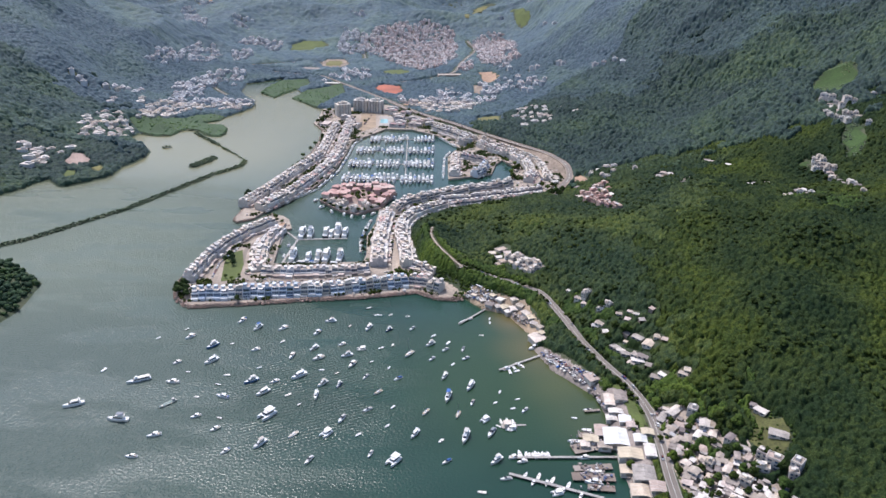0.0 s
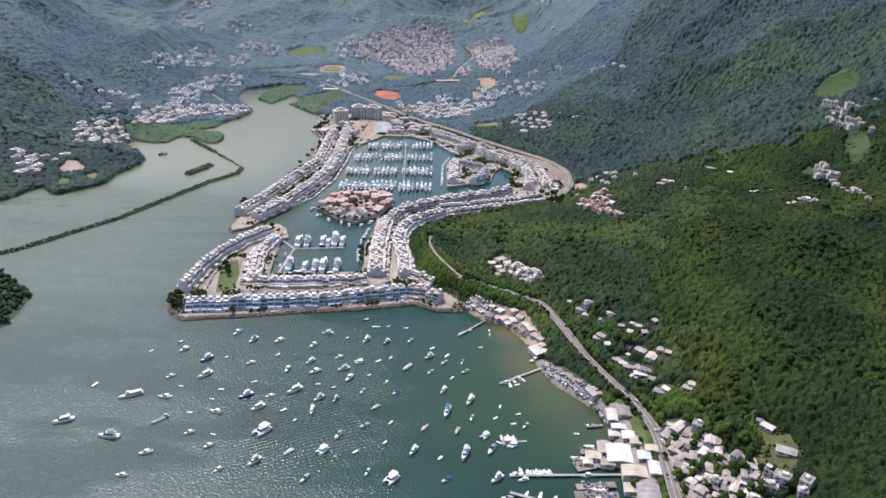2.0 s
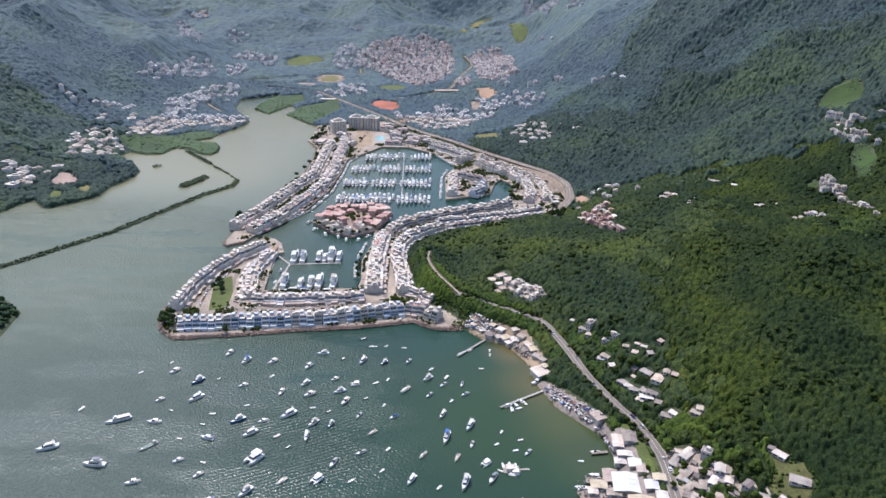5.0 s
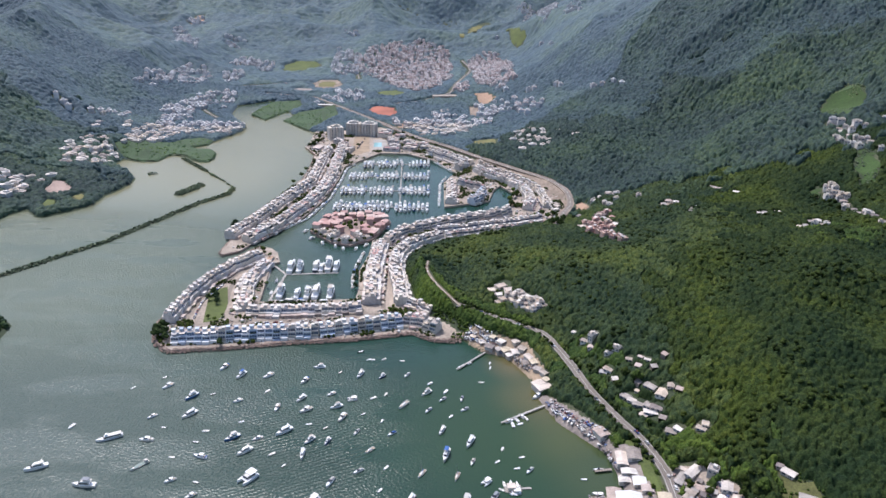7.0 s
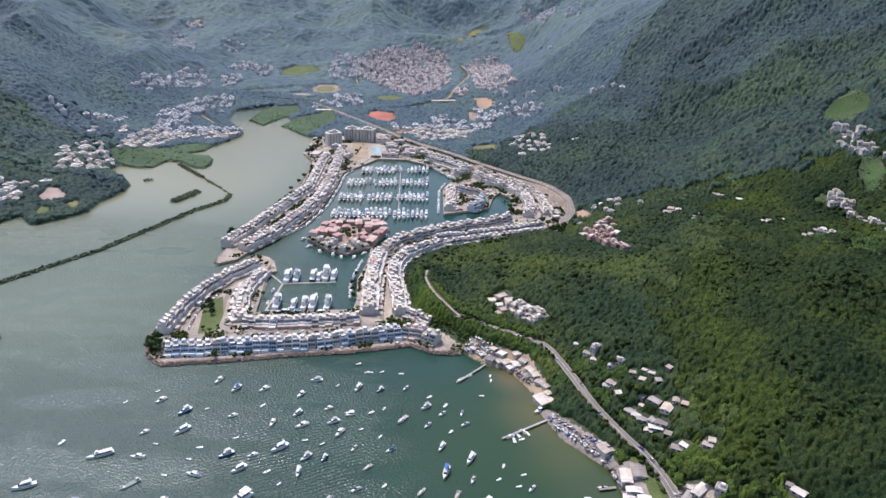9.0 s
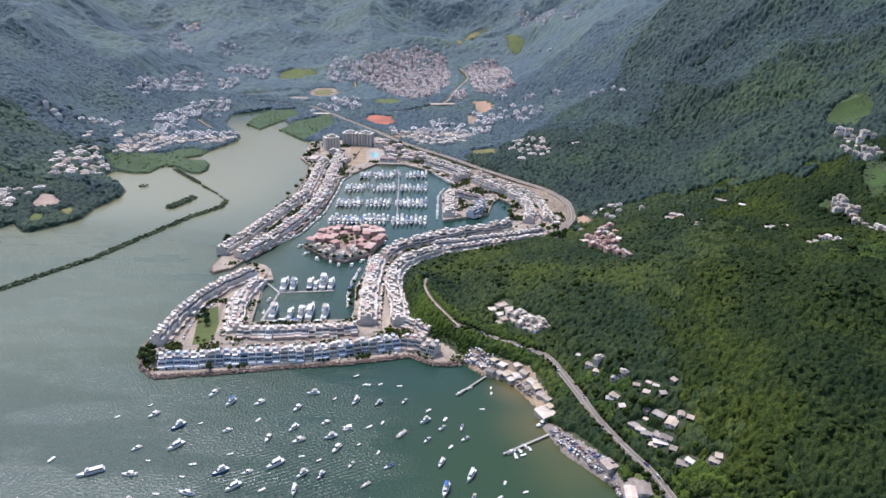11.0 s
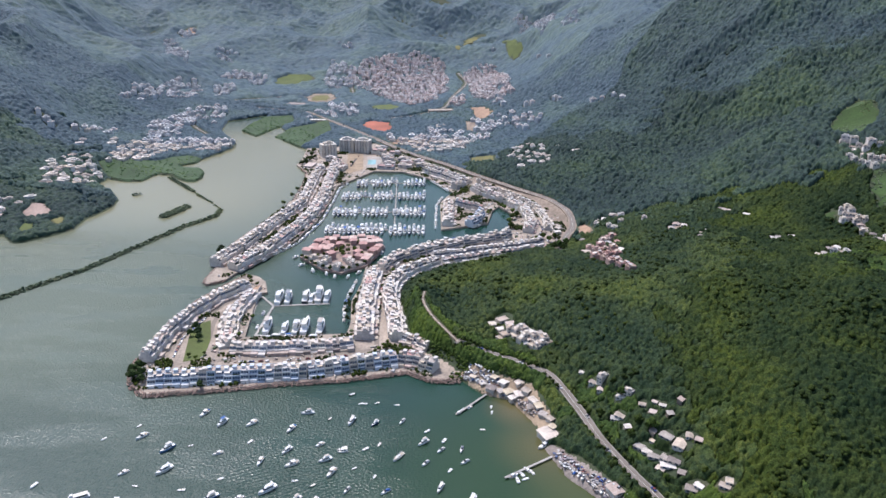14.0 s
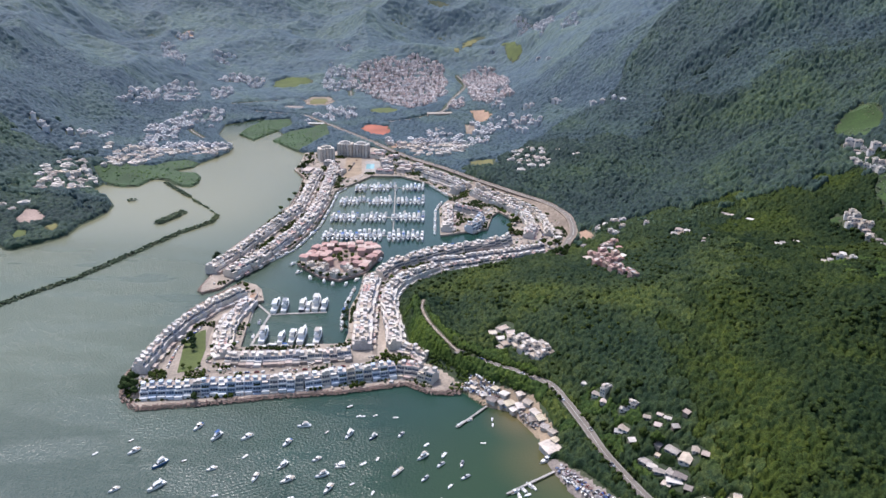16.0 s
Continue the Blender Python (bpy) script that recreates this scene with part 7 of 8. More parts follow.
canopy("hill_wood", (-60, 480, 220, 925), 0.98, 4.0, 5.0, CANOPY_NEAR, "dense broadleaf wood on the near hill", 1, lambda x, y: ~light_gap(x, y) & near_side(x, y) & ~east_side(x, y))
canopy("east_wood", (10, 600, 220, 925), 0.98, 4.0, 5.0, CANOPY_EAST_SHADED, "broadleaf wood on the eastern side of the hill, shade in its colour", 17, lambda x, y: ~light_gap(x, y) & near_side(x, y) & east_side(x, y))
canopy("hill_scrub", (-60, 600, 220, 925), 0.9, 3.5, 4.6, CANOPY_LIGHT, "lighter shrubs in gaps of the hill wood", 2, lambda x, y: light_gap(x, y) & near_side(x, y))
wood("hill_tall_trees", (-60, 560, 220, 800), 7.0, (1.6, 2.9), rich, LEAVES, "taller broadleaf trees standing out of the hill wood", 11, lambda x, y: tall_stand(x, y) & ~light_gap(x, y), 2.0, 1.35)
wood("roadside_bushes", (-60, 240, 280, 720), 5.0, (1.6, 3.0), rich, LEAVES_LIGHT, "light green bushes beside the shore road", 12, lambda x, y: (line_distance(x, y, SHORE_ROAD + HILL_LANE)[0] < 24) & (relief(x, y, 22, 5) > 0.5))
verge = np.array([(q.x + s * off, q.y) for i, q in enumerate(shore_path) for s, off in ((-1, 5.0), (-1, 7.5), (1, 5.4)) if relief(np.array([q.x + 40 * s]), np.array([q.y]), 17, 96)[0] > (0.3 if q.y < 500 else 0.62) and 380 < q.y])
verge = verge + np.random.default_rng(16).uniform(-0.8, 0.8, verge.shape)
scatter("roadside_trees", verge[:, 0], verge[:, 1], np.random.default_rng(17).uniform(1.8, 3.0, len(verge)), plain, LEAVES, "broadleaf trees leaning over the shore road", 0.9)
xs, ys = jittered(-32, 62, 530, 606, 3.2, 15)
ok = free_of_works(xs, ys, 0.5)
scatter("shore_bushes", xs[ok], ys[ok], np.random.default_rng(15).uniform(1.5, 2.8, ok.sum()), rich, LEAVES_LIGHT, "light green bushes above the beach", 0.4)
# materials of these woods follow distance, paler and bluer to imitate haze
canopy("valley_wood", (-160, 1100, 785, 1750), 1.8, 6.4, 9.0, CANOPY_FAR_HAZED, "broadleaf wood on the slopes behind the highway", 3, lambda x, y: (~near_side(x, y) | (x < -60)) & (y < 1655 + 90 * relief(x, y, 50, 93)) & ~lagoon_side(x, y) & ~upper_side(x, y))
canopy("upper_wood", (-900, 1150, 785, 1750), 2.0, 6.6, 8.0, CANOPY_UPPER_HAZED, "broadleaf wood high on the eastern slopes", 6, lambda x, y: (y < 1655 + 90 * relief(x, y, 50, 93)) & ~lagoon_side(x, y) & upper_side(x, y) & ~point_side(x, y))
canopy("point_wood", (-760, -425, 785, 1020), 1.6, 5.0, 5.4, CANOPY_FAR_HAZED, "green trees on the low point in the lagoon", 7, point_side)
# low domes leave fewer dark gaps, as if seen through haze
canopy("lagoon_wood", (-1250, 780, 785, 1750), 2.0, 6.4, 5.4, CANOPY_WEST_HAZED, "broadleaf wood on the valley slopes and behind the lagoon", 4, lambda x, y: (y < 1655 + 90 * relief(x, y, 50, 93)) & lagoon_side(x, y) & ~point_side(x, y))
wood("valley_edge_trees", (60, 760, 830, 960), 9.0, (2.4, 4.4), rich, LEAVES_HAZED, "broadleaf trees along the foot of the far slopes", 14, lambda x, y: near_side(x, y + 10) & (relief(x, y, 40, 9) > 0.4), 2.0, 0.6)
canopy("far_wood", (-2300, 2300, 1640, 3700), 5.3, 11.5, 7.5, CANOPY_MOUNTAIN_HAZED, "far wooded mountain slopes", 5, lambda x, y: y > 1640 + 70 * relief(x, y, 50, 93))
xs, ys = jittered(-12, 32, 545, 606, 2.4, 25)
rim = inside_distance(xs, ys, MARINA_GROUND)
ok = (rim > -5.5) & (rim < 3.0 - 3.5 * relief(xs, ys, 12, 26)) & (line_distance(xs, ys, SHORE_ROAD)[0] > 5.5) & np.array([min((x - q.translation.x) ** 2 + (y - q.translation.y) ** 2 for q in ESTATE_HOUSES) > 64 for x, y in zip(xs, ys)])
scatter("estate_edge_bushes", xs[ok], ys[ok], np.random.default_rng(27).uniform(1.5, 2.6, ok.sum()), rich, LEAVES_LIGHT, "green bushes along the edge of the estate", 0.3)
xs, ys = jittered(-640, -355, 420, 610, 6.0, 6)
ok = inside_distance(xs, ys, HEADLAND) > 4
scatter("headland_wood", xs[ok], ys[ok], np.random.default_rng(6).uniform(3, 5.2, ok.sum()), plain, LEAVES_HEADLAND, "wooded headland in the bay")
xs, ys = jittered(-570, -280, 550, 1110, 2.3, 7)
ok = line_distance(xs, ys, BUND)[0] < 4.2
scatter("bund_hedge", xs[ok], ys[ok], np.random.default_rng(7).uniform(1.3, 2.2, ok.sum()), low_crowns, MANGROVE, "mangrove bushes along the narrow bund")
for k, (line, half) in enumerate(ISLETS):
    mid = np.mean(line, 0)
    xs, ys = jittered(mid[0] - 70, mid[0] + 70, mid[1] - 70, mid[1] + 70, 2.4, 8 + k)
    ok = line_distance(xs, ys, line)[0] < half * (0.95 - 0.45 * relief(xs, ys, 11, 40 + k))
    scatter("islet_bushes", xs[ok], ys[ok], np.random.default_rng(8 + k).uniform(1.2, 2.2, ok.sum()), low_crowns, MANGROVE, "low mangrove islet in the lagoon")


# ---- mangroves, estate planting and single trees ----
SEDGE = surface("sedge_flat", [(0.056, 0.100, 0.044)], 0.95, grain=0.35, blotch=0.03, amount=0.4)
for outline in MUD:
    draped("mangrove_flat", outline, SEDGE, "flat of low olive green mangrove at the lagoon edge", 0.9, 4.0, False)
    edge = np.array(outline)
    xs, ys = jittered(*(int(v) for v in (edge[:, 0].min(), edge[:, 0].max(), edge[:, 1].min(), edge[:, 1].max())), 5.5, 90)
    ok = inside_distance(xs, ys, outline) > 1.5 + 3 * relief(xs, ys, 18, 91)
    scatter("marsh_bushes", xs[ok], ys[ok], np.random.default_rng(92).uniform(1.7, 3.4, ok.sum()), single, MARSH, "low green mangrove bushes on the lagoon flat", -0.35)


def single_tree(seed, material, label, tall=1.0):
    """Tapered trunk, limbs and a crown of leaf clumps; about 7 m high."""
    rnd = random.Random(seed)
    thing = root("tree", label, "tree", "trees of the estate and the shore")
    trunk = cylinder(bmesh.new(), (0, 0, -0.6), (0.1, 0, 3.2 * tall), 0.3, 0.16)
    for _ in range(4):
        a = rnd.uniform(0, 6.28)
        cylinder(trunk, (0.1, 0, rnd.uniform(2.0, 3.0) * tall), (math.cos(a) * 1.5, math.sin(a) * 1.5, rnd.uniform(3.8, 4.8) * tall), 0.12, 0.05, 5)
    part("trunk", trunk, BARK, thing)
    cv, ct = clump_crown(seed + 300, 16, 1)
    mesh = bpy.data.meshes.new("crown")
    mesh.from_pydata([(x * 3.1, y * 3.1, 4.4 * tall + z * 3.4 * tall) for x, y, z in cv], [], [tuple(int(i) for i in t) for t in ct])
    mesh.materials.append(material)
    crown = new("crown", mesh)
    crown.parent = thing
    return thing


def tree_poses(rows, z=2.45):
    rnd = random.Random(len(rows))
    return [pose(x, y, z if z is not None else height(x, y), 0, 0, rnd.uniform(0, 360)) @ Matrix.Scale(s * rnd.uniform(0.85, 1.15), 4) for x, y, s in rows]


DARK_TREES = [(-241, 540, 1.3), (-238, 533, 1.2), (-236, 545, 1.4), (-233, 536, 1.2), (-240, 550, 1.2), (-229, 530, 0.9), (-215, 615, 1.3), (-211, 606, 1.2), (-217, 605, 1.0), (-208, 598, 1.0), (-182, 523, 0.8), (-184, 527, 0.7), (-247, 795, 1.2), (-243, 790, 1.2), (-240, 782, 1.1),
              (-248, 805, 1.0), (-86, 640, 0.8), (-88, 652, 0.8), (-91, 668, 0.8), (-89, 690, 0.8)]
ISLAND_TREES_FIRST = [(-155, 789, 0.7), (-149, 781, 0.8), (-142, 774, 0.6), (-136, 766, 0.8), (-127, 760, 0.7), (-119, 755, 0.8), (-99, 757, 0.7), (-91, 764, 0.8), (-84, 774, 0.7), (-80, 786, 0.6), (-138, 790, 0.7), (-131, 796, 0.7), (-93, 822, 0.8), (-120, 838, 0.7), (-136, 838, 0.7), (-114, 812, 0.9), (-120, 806, 0.8), (-106, 806, 0.8), (-110, 795, 0.8), (-122, 792, 0.8), (-100, 815, 0.8), (-126, 783, 0.9), (-98, 786, 0.8), (-112, 756, 0.9), (-105, 755, 0.8), (-193, 718, 0.8)]
ISLAND_TREES_SECOND = [(-186, 712, 0.8), (-196, 726, 0.9), (-125, 800, 0.8), (-112, 800, 0.9), (-108, 822, 0.7), (-132, 815, 0.7), (-98, 808, 0.8), (-118, 823, 0.7), (-140, 806, 0.6), (-90, 800, 0.7), (-104, 780, 0.7), (-84, 815, 0.7), (-128, 830, 0.6), (-97, 834, 0.7), (-150, 1195, 1.0), (-226, 1200, 1.2), (-222, 1215, 1.3), (-230, 1190, 1.1), (-216, 1230, 1.2), (-224, 1245, 1.3), (-212, 1260, 1.2), (-225, 1270, 1.2), (-80, 1290, 1.0), (-60, 1250, 1.0), (-20, 1200, 1.0)]
ISLAND_TREES = ISLAND_TREES_FIRST + ISLAND_TREES_SECOND
STREET_TREES = [(-57, 640, 0.6), (-58, 660, 0.6), (-60, 690, 0.7), (-60, 712, 0.7), (-59, 735, 0.8), (-52, 752, 0.9), (-40, 775, 0.8), (-175, 605, 0.7), (-176, 596, 0.8), (-172, 640, 0.6), (-207, 570, 0.6), (-200, 566, 0.6), (-195, 574, 0.5), (-52, 585, 0.7), (-46, 588, 0.6), (-49, 592, 0.6),
                (85, 895, 1.2), (84, 912, 1.2), (96, 940, 1.4), (92, 955, 1.2), (90, 930, 1.3), (82, 970, 1.1), (120, 860, 1.2), (126, 850, 1.2), (134, 862, 1.2), (112, 855, 1.0), (-206, 1090, 1.0), (-208, 1040, 1.1), (-210, 1010, 0.9), (-214, 975, 0.9)]
GARDEN_TREES_FIRST = [(124, 797, 1.3), (131, 806, 1.3), (138, 812, 1.2), (122, 806, 1.2), (134, 796, 1.3), (142, 826, 1.1), (150, 357, 0.8), (162, 372, 0.9), (176, 343, 0.9), (153, 325, 0.8), (170, 333, 0.8), (181, 325, 0.9), (157, 313, 0.8), (179, 308, 0.9), (143, 310, 0.7), (154, 294, 0.7), (176, 291, 0.8), (145, 374, 0.9), (183, 293, 0.8), (162, 279, 0.9), (143, 288, 0.7), (142, 322, 0.9), (139, 340, 0.6), (158, 330, 0.8), (160, 350, 0.9)]
GARDEN_TREES_SECOND = [(165, 357, 0.8), (172, 303, 1.0), (164, 305, 0.9), (183, 303, 1.2), (186, 308, 1.0), (176, 326, 0.9), (158, 300, 0.8), (196, 318, 1.0), (188, 345, 1.2), (178, 350, 1.2), (125, 350, 0.5), (128, 356, 0.6), (116, 318, 0.8), (160, 292, 0.8), (195, 290, 1.2), (200, 305, 1.1), (192, 283, 1.1), (128, 455, 1.1), (140, 455, 1.2), (134, 462, 1.2), (128, 490, 1.0), (112, 480, 1.0), (140, 416, 1.0), (162, 412, 1.0)]
GARDEN_TREES = GARDEN_TREES_FIRST + GARDEN_TREES_SECOND
spread(single_tree(1, LEAVES_DARK, "dark evergreen tree on the estate"), tree_poses(DARK_TREES))
spread(single_tree(2, LEAVES, "broadleaf street tree on the estate"), tree_poses(STREET_TREES[::2]))
spread(single_tree(6, LEAVES, "broadleaf tree on the basin quays"), tree_poses(ISLAND_TREES))
spread(single_tree(3, LEAVES_LIGHT, "light green street tree on the estate"), tree_poses(STREET_TREES[1::2]))
spread(single_tree(4, LEAVES, "broadleaf garden tree among the village houses"), tree_poses(GARDEN_TREES[::2], None))
spread(single_tree(5, LEAVES_LIGHT, "light green garden tree among the village houses"), tree_poses(GARDEN_TREES[1::2], None))

# shrubs along the seawall walk and the quays
rng = np.random.default_rng(12)
hedge = []
for line, share in (([(-228, 521), (-182, 527), (-125, 539), (-73, 547), (-28, 559), (-8, 549), (10, 548)], 0.6), ([(-243, 560), (-241, 583), (-239, 627), (-231, 676)], 0.5), ([(-84, 640), (-89, 680), (-84, 721)], 1.0), ([(-238, 822), (-223, 895), (-202, 1000), (-203, 1066), (-208, 1142)], 0.7)):
    for p, q in zip(line, line[1:]):
        n = int(math.hypot(q[0] - p[0], q[1] - p[1]) * share)
        k = rng.uniform(0, 1, n)
        hedge.append(np.c_[p[0] + k * (q[0] - p[0]) + rng.normal(0, 0.8, n), p[1] + k * (q[1] - p[1]) + rng.normal(0, 0.8, n)])
hedge = np.concatenate(hedge)
hedge = hedge[relief(hedge[:, 0], hedge[:, 1], 14, 4) > 0.42]
scatter("garden_shrubs", hedge[:, 0], hedge[:, 1], rng.uniform(0.6, 1.5, len(hedge)), plain, LEAVES, "garden shrubs along the seawall walk", 0.5, "shrub", np.full(len(hedge), 2.5))

for outline, seed in ((OPEN_GROUND[4], 81), (OPEN_GROUND[5], 82)):
    (x0, y0), (x1, y1) = np.min(outline, 0), np.max(outline, 0)
    xs, ys = jittered(x0, x1, y0, y1, 3.6, seed)
    ok = (relief(xs, ys, 16, 4) > 0.48) & (inside_distance(xs, ys, outline) > -2)
    scatter("clearing_scrub", xs[ok], ys[ok], np.random.default_rng(seed).uniform(1.2, 2.4, ok.sum()), low_crowns, MANGROVE, "light green scrub on a clearing of the slope", 0.1, "scrub")

pebble = [clump_crown(s + 500, 1, 1) for s in range(4)]
xs, ys = jittered(186, 222, 312, 358, 2.3, 78)
ok = (relief(xs, ys, 7, 9) > 0.5) & np.all([np.hypot(xs - x, ys - y) > 0.5 * max(w, d) + 1 for x, y, w, d, _ in GARDEN_HOUSES], 0)
scatter("terrace_shrubs", xs[ok], ys[ok], rng.uniform(0.5, 1.4, ok.sum()), pebble, LEAVES_LIGHT, "shrubs on the terraced garden above the village", 0.6, "shrub")
# small gardens between the terraces
xs, ys = jittered(-250, 160, 520, 1300, 2.6, 77)
ok = (inside_distance(xs, ys, MARINA_GROUND) > 1.5) & (relief(xs, ys, 16, 6) > 0.6)
for line, w, d, *_ in HOUSE_ROWS:
    ok &= line_distance(xs, ys, line)[0] > d / 2 + 1.2
for x, y, w, d, *_ in CLUB:
    ok &= (np.abs(xs - x) > w / 2 + 2) | (np.abs(ys - y) > d / 2 + 3)
for x, y, a, b in ((-210, 600, 16, 42), (-145, 1210, 28, 75), (-115, 1210, 16, 42), (-52, 660, 7, 80)):
    ok &= ((xs - x) / a) ** 2 + ((ys - y) / b) ** 2 > 1
scatter("garden_bushes", xs[ok], ys[ok], rng.uniform(0.9, 2.0, ok.sum()), pebble, LEAVES, "bushes in the small gardens of the estate", 0.5, "shrub", np.full(ok.sum(), 2.5))

# crates, nets and gear lying about the boatyards and jetties
def litter(name, spots, size, z, label, material=None):
    rnd = random.Random(len(spots))
    bm = bmesh.new()
    for (x, y), zz in zip(spots, z):
        a, w, d, h = rnd.uniform(0, 3.1), rnd.uniform(*size), rnd.uniform(*size), rnd.uniform(0.4, 1.5)
        n = len(bm.verts)
        box(bm, -w / 2, w / 2, -d / 2, d / 2, zz - 0.2, zz + h, lean=rnd.uniform(0, 0.15))
        bm.verts.ensure_lookup_table()
        for v in bm.verts[n:]:
            v.co = Vector((x + v.co.x * math.cos(a) - v.co.y * math.sin(a), y + v.co.x * math.sin(a) + v.co.y * math.cos(a), v.co.z))
    tagged(part(name, bm, material or GEAR), label, "gear", kind="stuff")


GEAR = surface("yard_gear", [(0.56, 0.53, 0.52), (0.20, 0.17, 0.16), (0.10, 0.14, 0.26), (0.40, 0.34, 0.30), (0.66, 0.63, 0.62), (0.26, 0.17, 0.15), (0.30, 0.29, 0.30), (0.36, 0.31, 0.33)], 0.8, spread="island")
ESTATE_GEAR = surface("estate_gear", [(0.62, 0.58, 0.55), (0.40, 0.33, 0.28), (0.54, 0.42, 0.36), (0.70, 0.68, 0.67), (0.08, 0.11, 0.05), (0.30, 0.28, 0.27), (0.50, 0.46, 0.40), (0.06, 0.09, 0.04)], 0.85, spread="island")
rnd = random.Random(17)
yard = []
for x0, y0, x1, y1, wide, n in ((78, 452, 104, 410, 7, 130), (105, 404, 112, 372, 8, 70), (108, 368, 110, 296, 9, 130), (18, 548, 44, 530, 9, 110), (48, 524, 72, 494, 9, 90), (150, 372, 190, 285, 22, 150)):
    for _ in range(n):
        k, s = rnd.random(), rnd.uniform(-0.5, 0.5) * wide
        length = math.hypot(x1 - x0, y1 - y0)
        yard.append((x0 + k * (x1 - x0) + s * (y1 - y0) / length, y0 + k * (y1 - y0) - s * (x1 - x0) / length))
yard = [p for p in yard if land_distance(np.array([p[0]]), np.array([p[1]]))[0] > 2]
litter("yard_gear", yard, (0.6, 2.4), np.maximum(ground([p[0] for p in yard], [p[1] for p in yard]), 1.8) + 0.5, "crates, tarpaulins and boat gear in the yards")
lots = []
for _ in range(9000):
    x, y = rnd.uniform(-250, 160), rnd.uniform(530, 1300)
    lots.append((x, y))
xs, ys = np.array([p[0] for p in lots]), np.array([p[1] for p in lots])
ok = (inside_distance(xs, ys, MARINA_GROUND) > 2.0) & (relief(xs, ys, 24, 19) > 0.33)
for line, w, d, *_ in HOUSE_ROWS:
    ok &= line_distance(xs, ys, line)[0] > d / 2 + 1.0
for x, y, a, b in ((-210, 600, 16, 42), (-145, 1210, 28, 75), (-115, 1210, 16, 42), (-52, 660, 4, 80), (-238, 745, 10, 14)):
    ok &= ((xs - x) / a) ** 2 + ((ys - y) / b) ** 2 > 1
lots = [p for p, k in zip(lots, ok) if k]
litter("garden_sheds", lots, (0.8, 3.4), np.full(len(lots), 2.6), "awnings, planters and small sheds between the terraces", ESTATE_GEAR)
deck_spots = [(rnd.uniform(84, 104), rnd.choice((343, 340, 319, 321, 352, 312, 314, 303)) + rnd.uniform(-3, 3)) for _ in range(130)]
litter("jetty_gear", deck_spots, (0.5, 1.8), np.full(len(deck_spots), 1.35), "crates and gear on the timber jetties")

# boulders of the seawall
wall_line = COAST_EAST[15:] + COAST_BASIN[:3]
stones = []
for line, share, depth in ((wall_line, 5.5, 2.6), (COAST_STRIP[8:19], 2.0, 2.2)):
    for p, q in zip(line, line[1:]):
        length = math.hypot(q[0] - p[0], q[1] - p[1])
        n = int(length * share)
        k, out = rng.uniform(0, 1, n), rng.uniform(-0.6, 1.0, n) * depth
        side = ((q[1] - p[1]) / length, -(q[0] - p[0]) / length)
        stones.append(np.c_[p[0] + k * (q[0] - p[0]) - side[0] * out, p[1] + k * (q[1] - p[1]) - side[1] * out, 1.9 - np.clip(out, -3, 6) * 0.52])
stones = np.concatenate(stones)
scatter("seawall_boulders", stones[:, 0], stones[:, 1], rng.uniform(0.4, 0.8, len(stones)), pebble, ROCK, "tan boulders of the seawall", 0.0, "boulders", stones[:, 2])


# ---- vehicles and stored boats ----
def car(label):
    thing = root("car", label, "car", "parked and driving cars")
    side = [(-2.1, 0.35), (-2.1, 0.85), (-1.2, 0.95), (1.0, 0.95), (2.0, 0.75), (2.15, 0.35)]
    part("body", loft([[(x, y, z) for x, z in side] for y in (-0.85, 0.85)]), CAR_PAINT, thing)
    part("cabin", loft(cabin_rows(-1.5, 1.0, 0.8, 0.8, 0.94, 1.45, 0.35, 0.7, 0.8)), TINTED, thing)
    part("roof", loft(cabin_rows(-1.1, 0.3, 0.66, 0.66, 1.44, 1.5, 0.05, 0.05, 0.95)), CAR_PAINT, thing)
    axle = cylinder(bmesh.new(), (-1.35, -0.88, 0.32), (-1.35, 0.88, 0.32), 0.32, 0.32, 10)
    part("running_gear", cylinder(axle, (1.35, -0.88, 0.32), (1.35, 0.88, 0.32), 0.32, 0.32, 10), RUBBER, thing)
    return thing


road_cars = []
for i in (4, 11, 19, 26, 33, 40, 42, 50, 57):
    q, d = shore_path[i], shore_path[i + 1] - shore_path[i]
    side = Vector((d.y, -d.x, 0)).normalized() * (1.6 if i % 2 else -1.6)
    road_cars.append(pose(q.x + side.x, q.y + side.y, q.z + 0.02, 0, 0, math.degrees(math.atan2(d.y, d.x)) + (0 if i % 2 else 180)))
for i in range(12, 150, 11):
    if i + 1 < len(highway_path):
        q, d = highway_path[i], highway_path[i + 1] - highway_path[i]
        side = Vector((d.y, -d.x, 0)).normalized() * (2.2 if i % 2 else -2.2)
        road_cars.append(pose(q.x + side.x, q.y + side.y, q.z + 0.02, 0, 0, math.degrees(math.atan2(d.y, d.x)) + (0 if i % 2 else 180)))
spread(car("car driving along the asphalt road"), road_cars)
rnd = random.Random(8)
parked = []
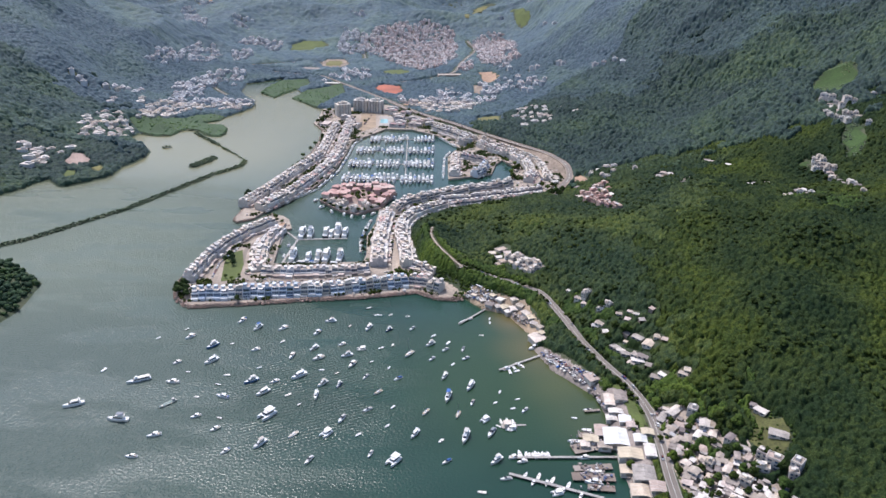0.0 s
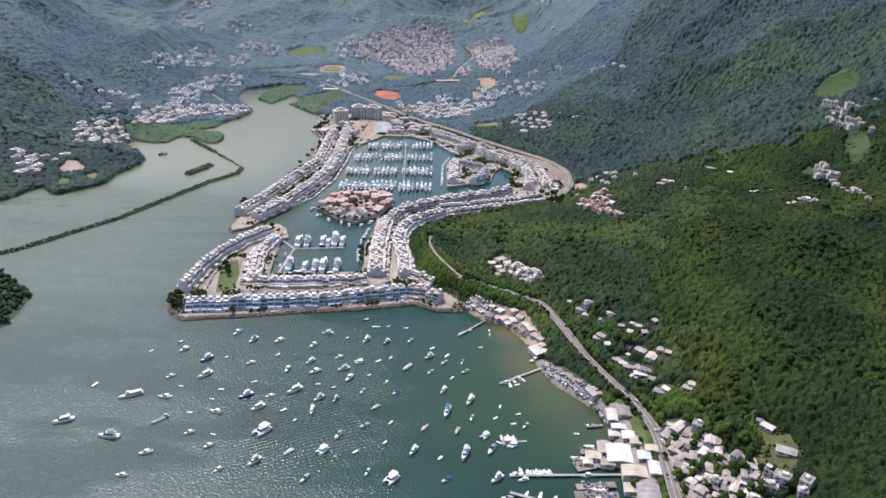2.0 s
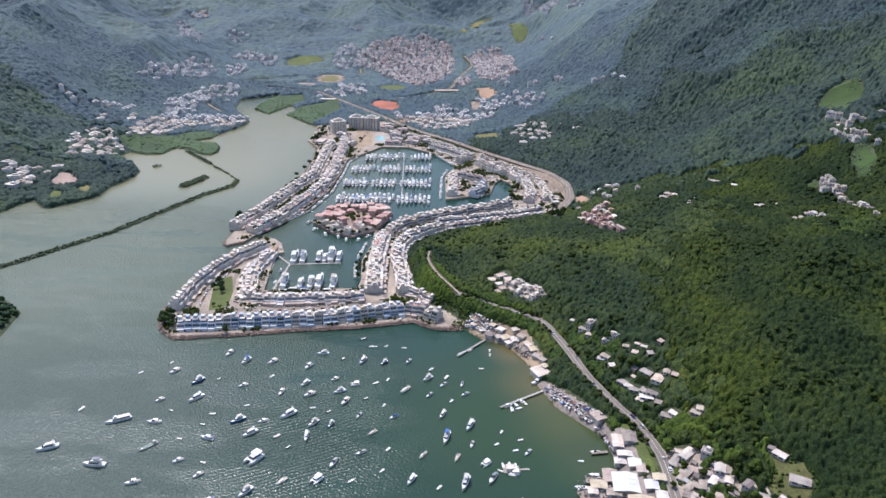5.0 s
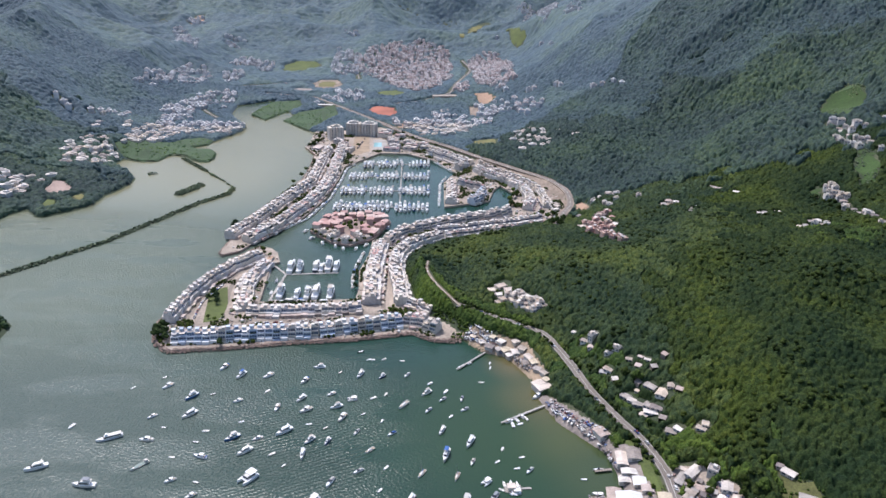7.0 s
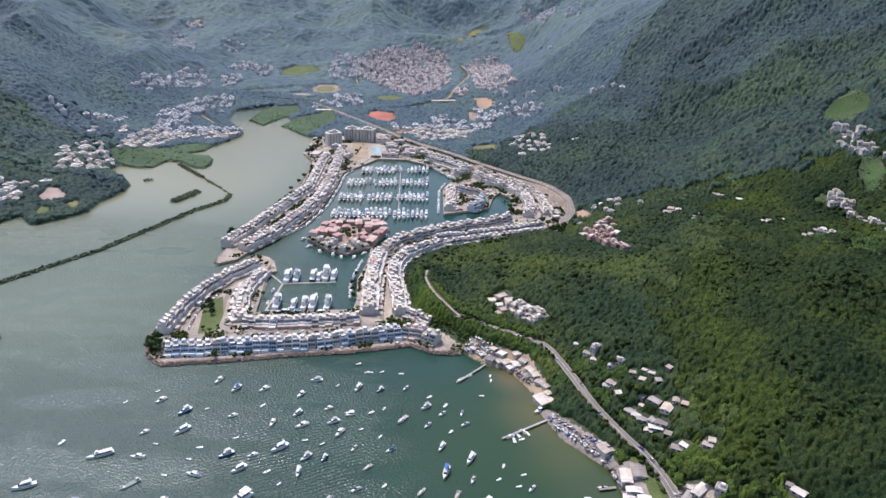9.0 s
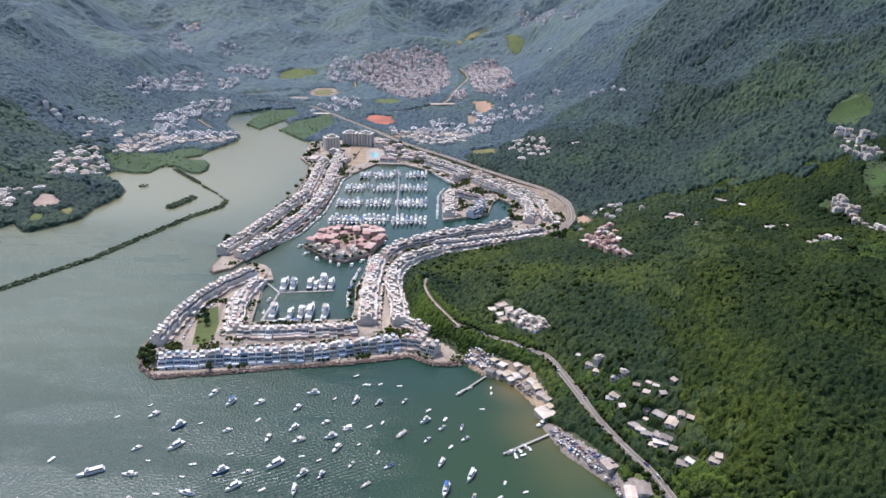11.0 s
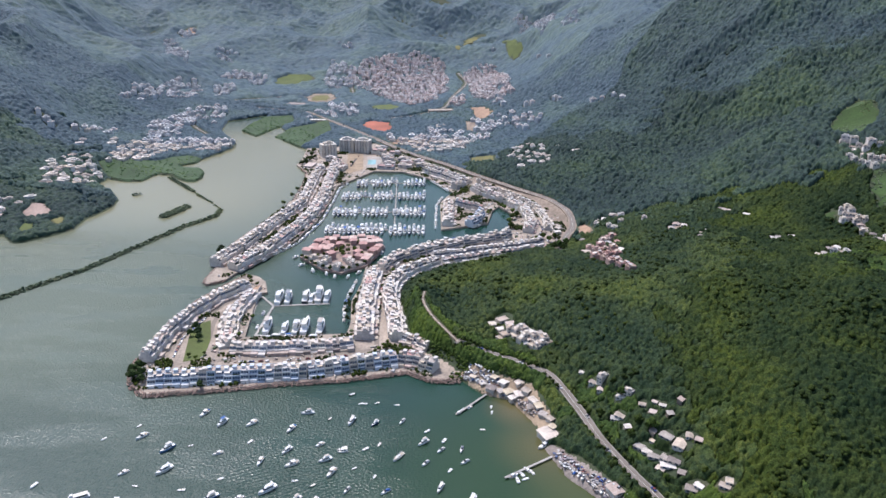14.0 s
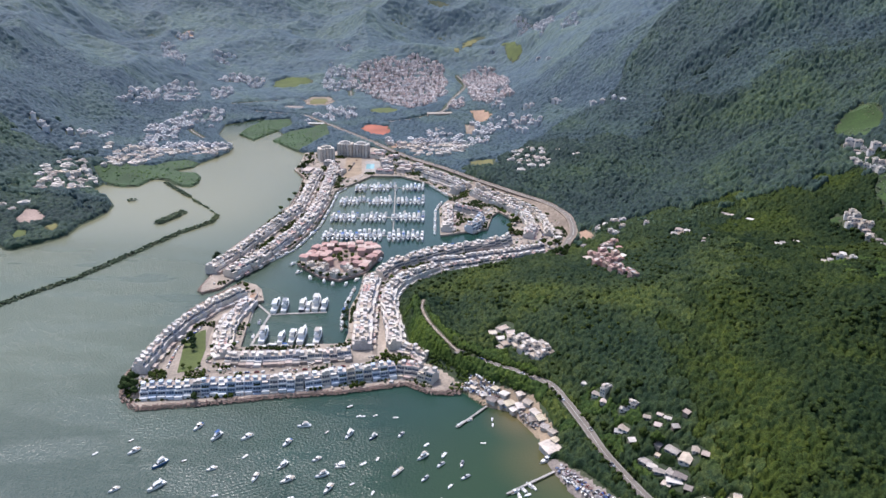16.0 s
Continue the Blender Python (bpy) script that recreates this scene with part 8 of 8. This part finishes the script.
for line, z, step, off in (([(82, 447), (92, 432), (104, 418), (117, 404)], None, 3.2, 0.0), ([(-219, 568), (-222, 600), (-214, 640)], 2.46, 5.0, 0.0), ([(-56, 620), (-57, 650), (-59, 690), (-59, 725)], 2.46, 7.0, 2.0), ([(-165, 562), (-120, 567), (-60, 578)], 2.46, 7.0, 0.0),
                           ([(-150, 1180), (-145, 1250)], 2.66, 4.0, 0.0), ([(110, 855), (124, 890), (122, 930)], 2.46, 6.0, 0.0), ([(-184, 1160), (-185, 1050), (-186, 960)], 2.46, 16.0, 0.0)):
    for p, q in zip(line, line[1:]):
        p, q = Vector(p), Vector(q)
        n = int((q - p).length / step)
        for i in range(n):
            if rnd.random() < 0.8:
                c = p.lerp(q, (i + 0.5) / n)
                zz = z if z is not None else height(c.x, c.y) + 0.55
                parked.append(pose(c.x, c.y, zz, 0, 0, math.degrees(math.atan2(q.y - p.y, q.x - p.x)) + (90 if z is None else rnd.choice((0, 180)))))
spread(car("car parked in the marina estate or the boatyard"), parked)
stored = []
for x0, y0, x1, y1, rows, n in ((16, 549, 42, 531, 3, 9), (78, 441, 103, 408, 2, 13)):
    for r in range(rows):
        for i in range(n):
            k = (i + 0.5) / n
            x = x0 + k * (x1 - x0) + r * 4.6 * 0.66 - (0 if x0 < 50 else 2.5)
            y = y0 + k * (y1 - y0) + r * 4.6 * 0.75 - (3 if x0 < 50 else 3)
            if rnd.random() < 0.9 and land_distance(np.array([x]), np.array([y]))[0] > 2.5:
                stored.append(pose(x, y, max(2.0, height(x, y)) + 0.95, 0, 0, rnd.choice((52, 232, 140)) + rnd.uniform(-25, 25)) @ Matrix.Scale(rnd.uniform(0.45, 0.8), 4))
spread(day_cruiser(GELCOAT, "white boat stored ashore in the boatyard", "boats stored ashore", False), stored[::3])
spread(day_cruiser(GELCOAT, "boat stored ashore under a canvas cover", "boats stored ashore", True), stored[1::3])
spread(day_cruiser(HULL_BLUE, "blue boat stored ashore under a canvas cover", "boats stored ashore", True), stored[2::3])
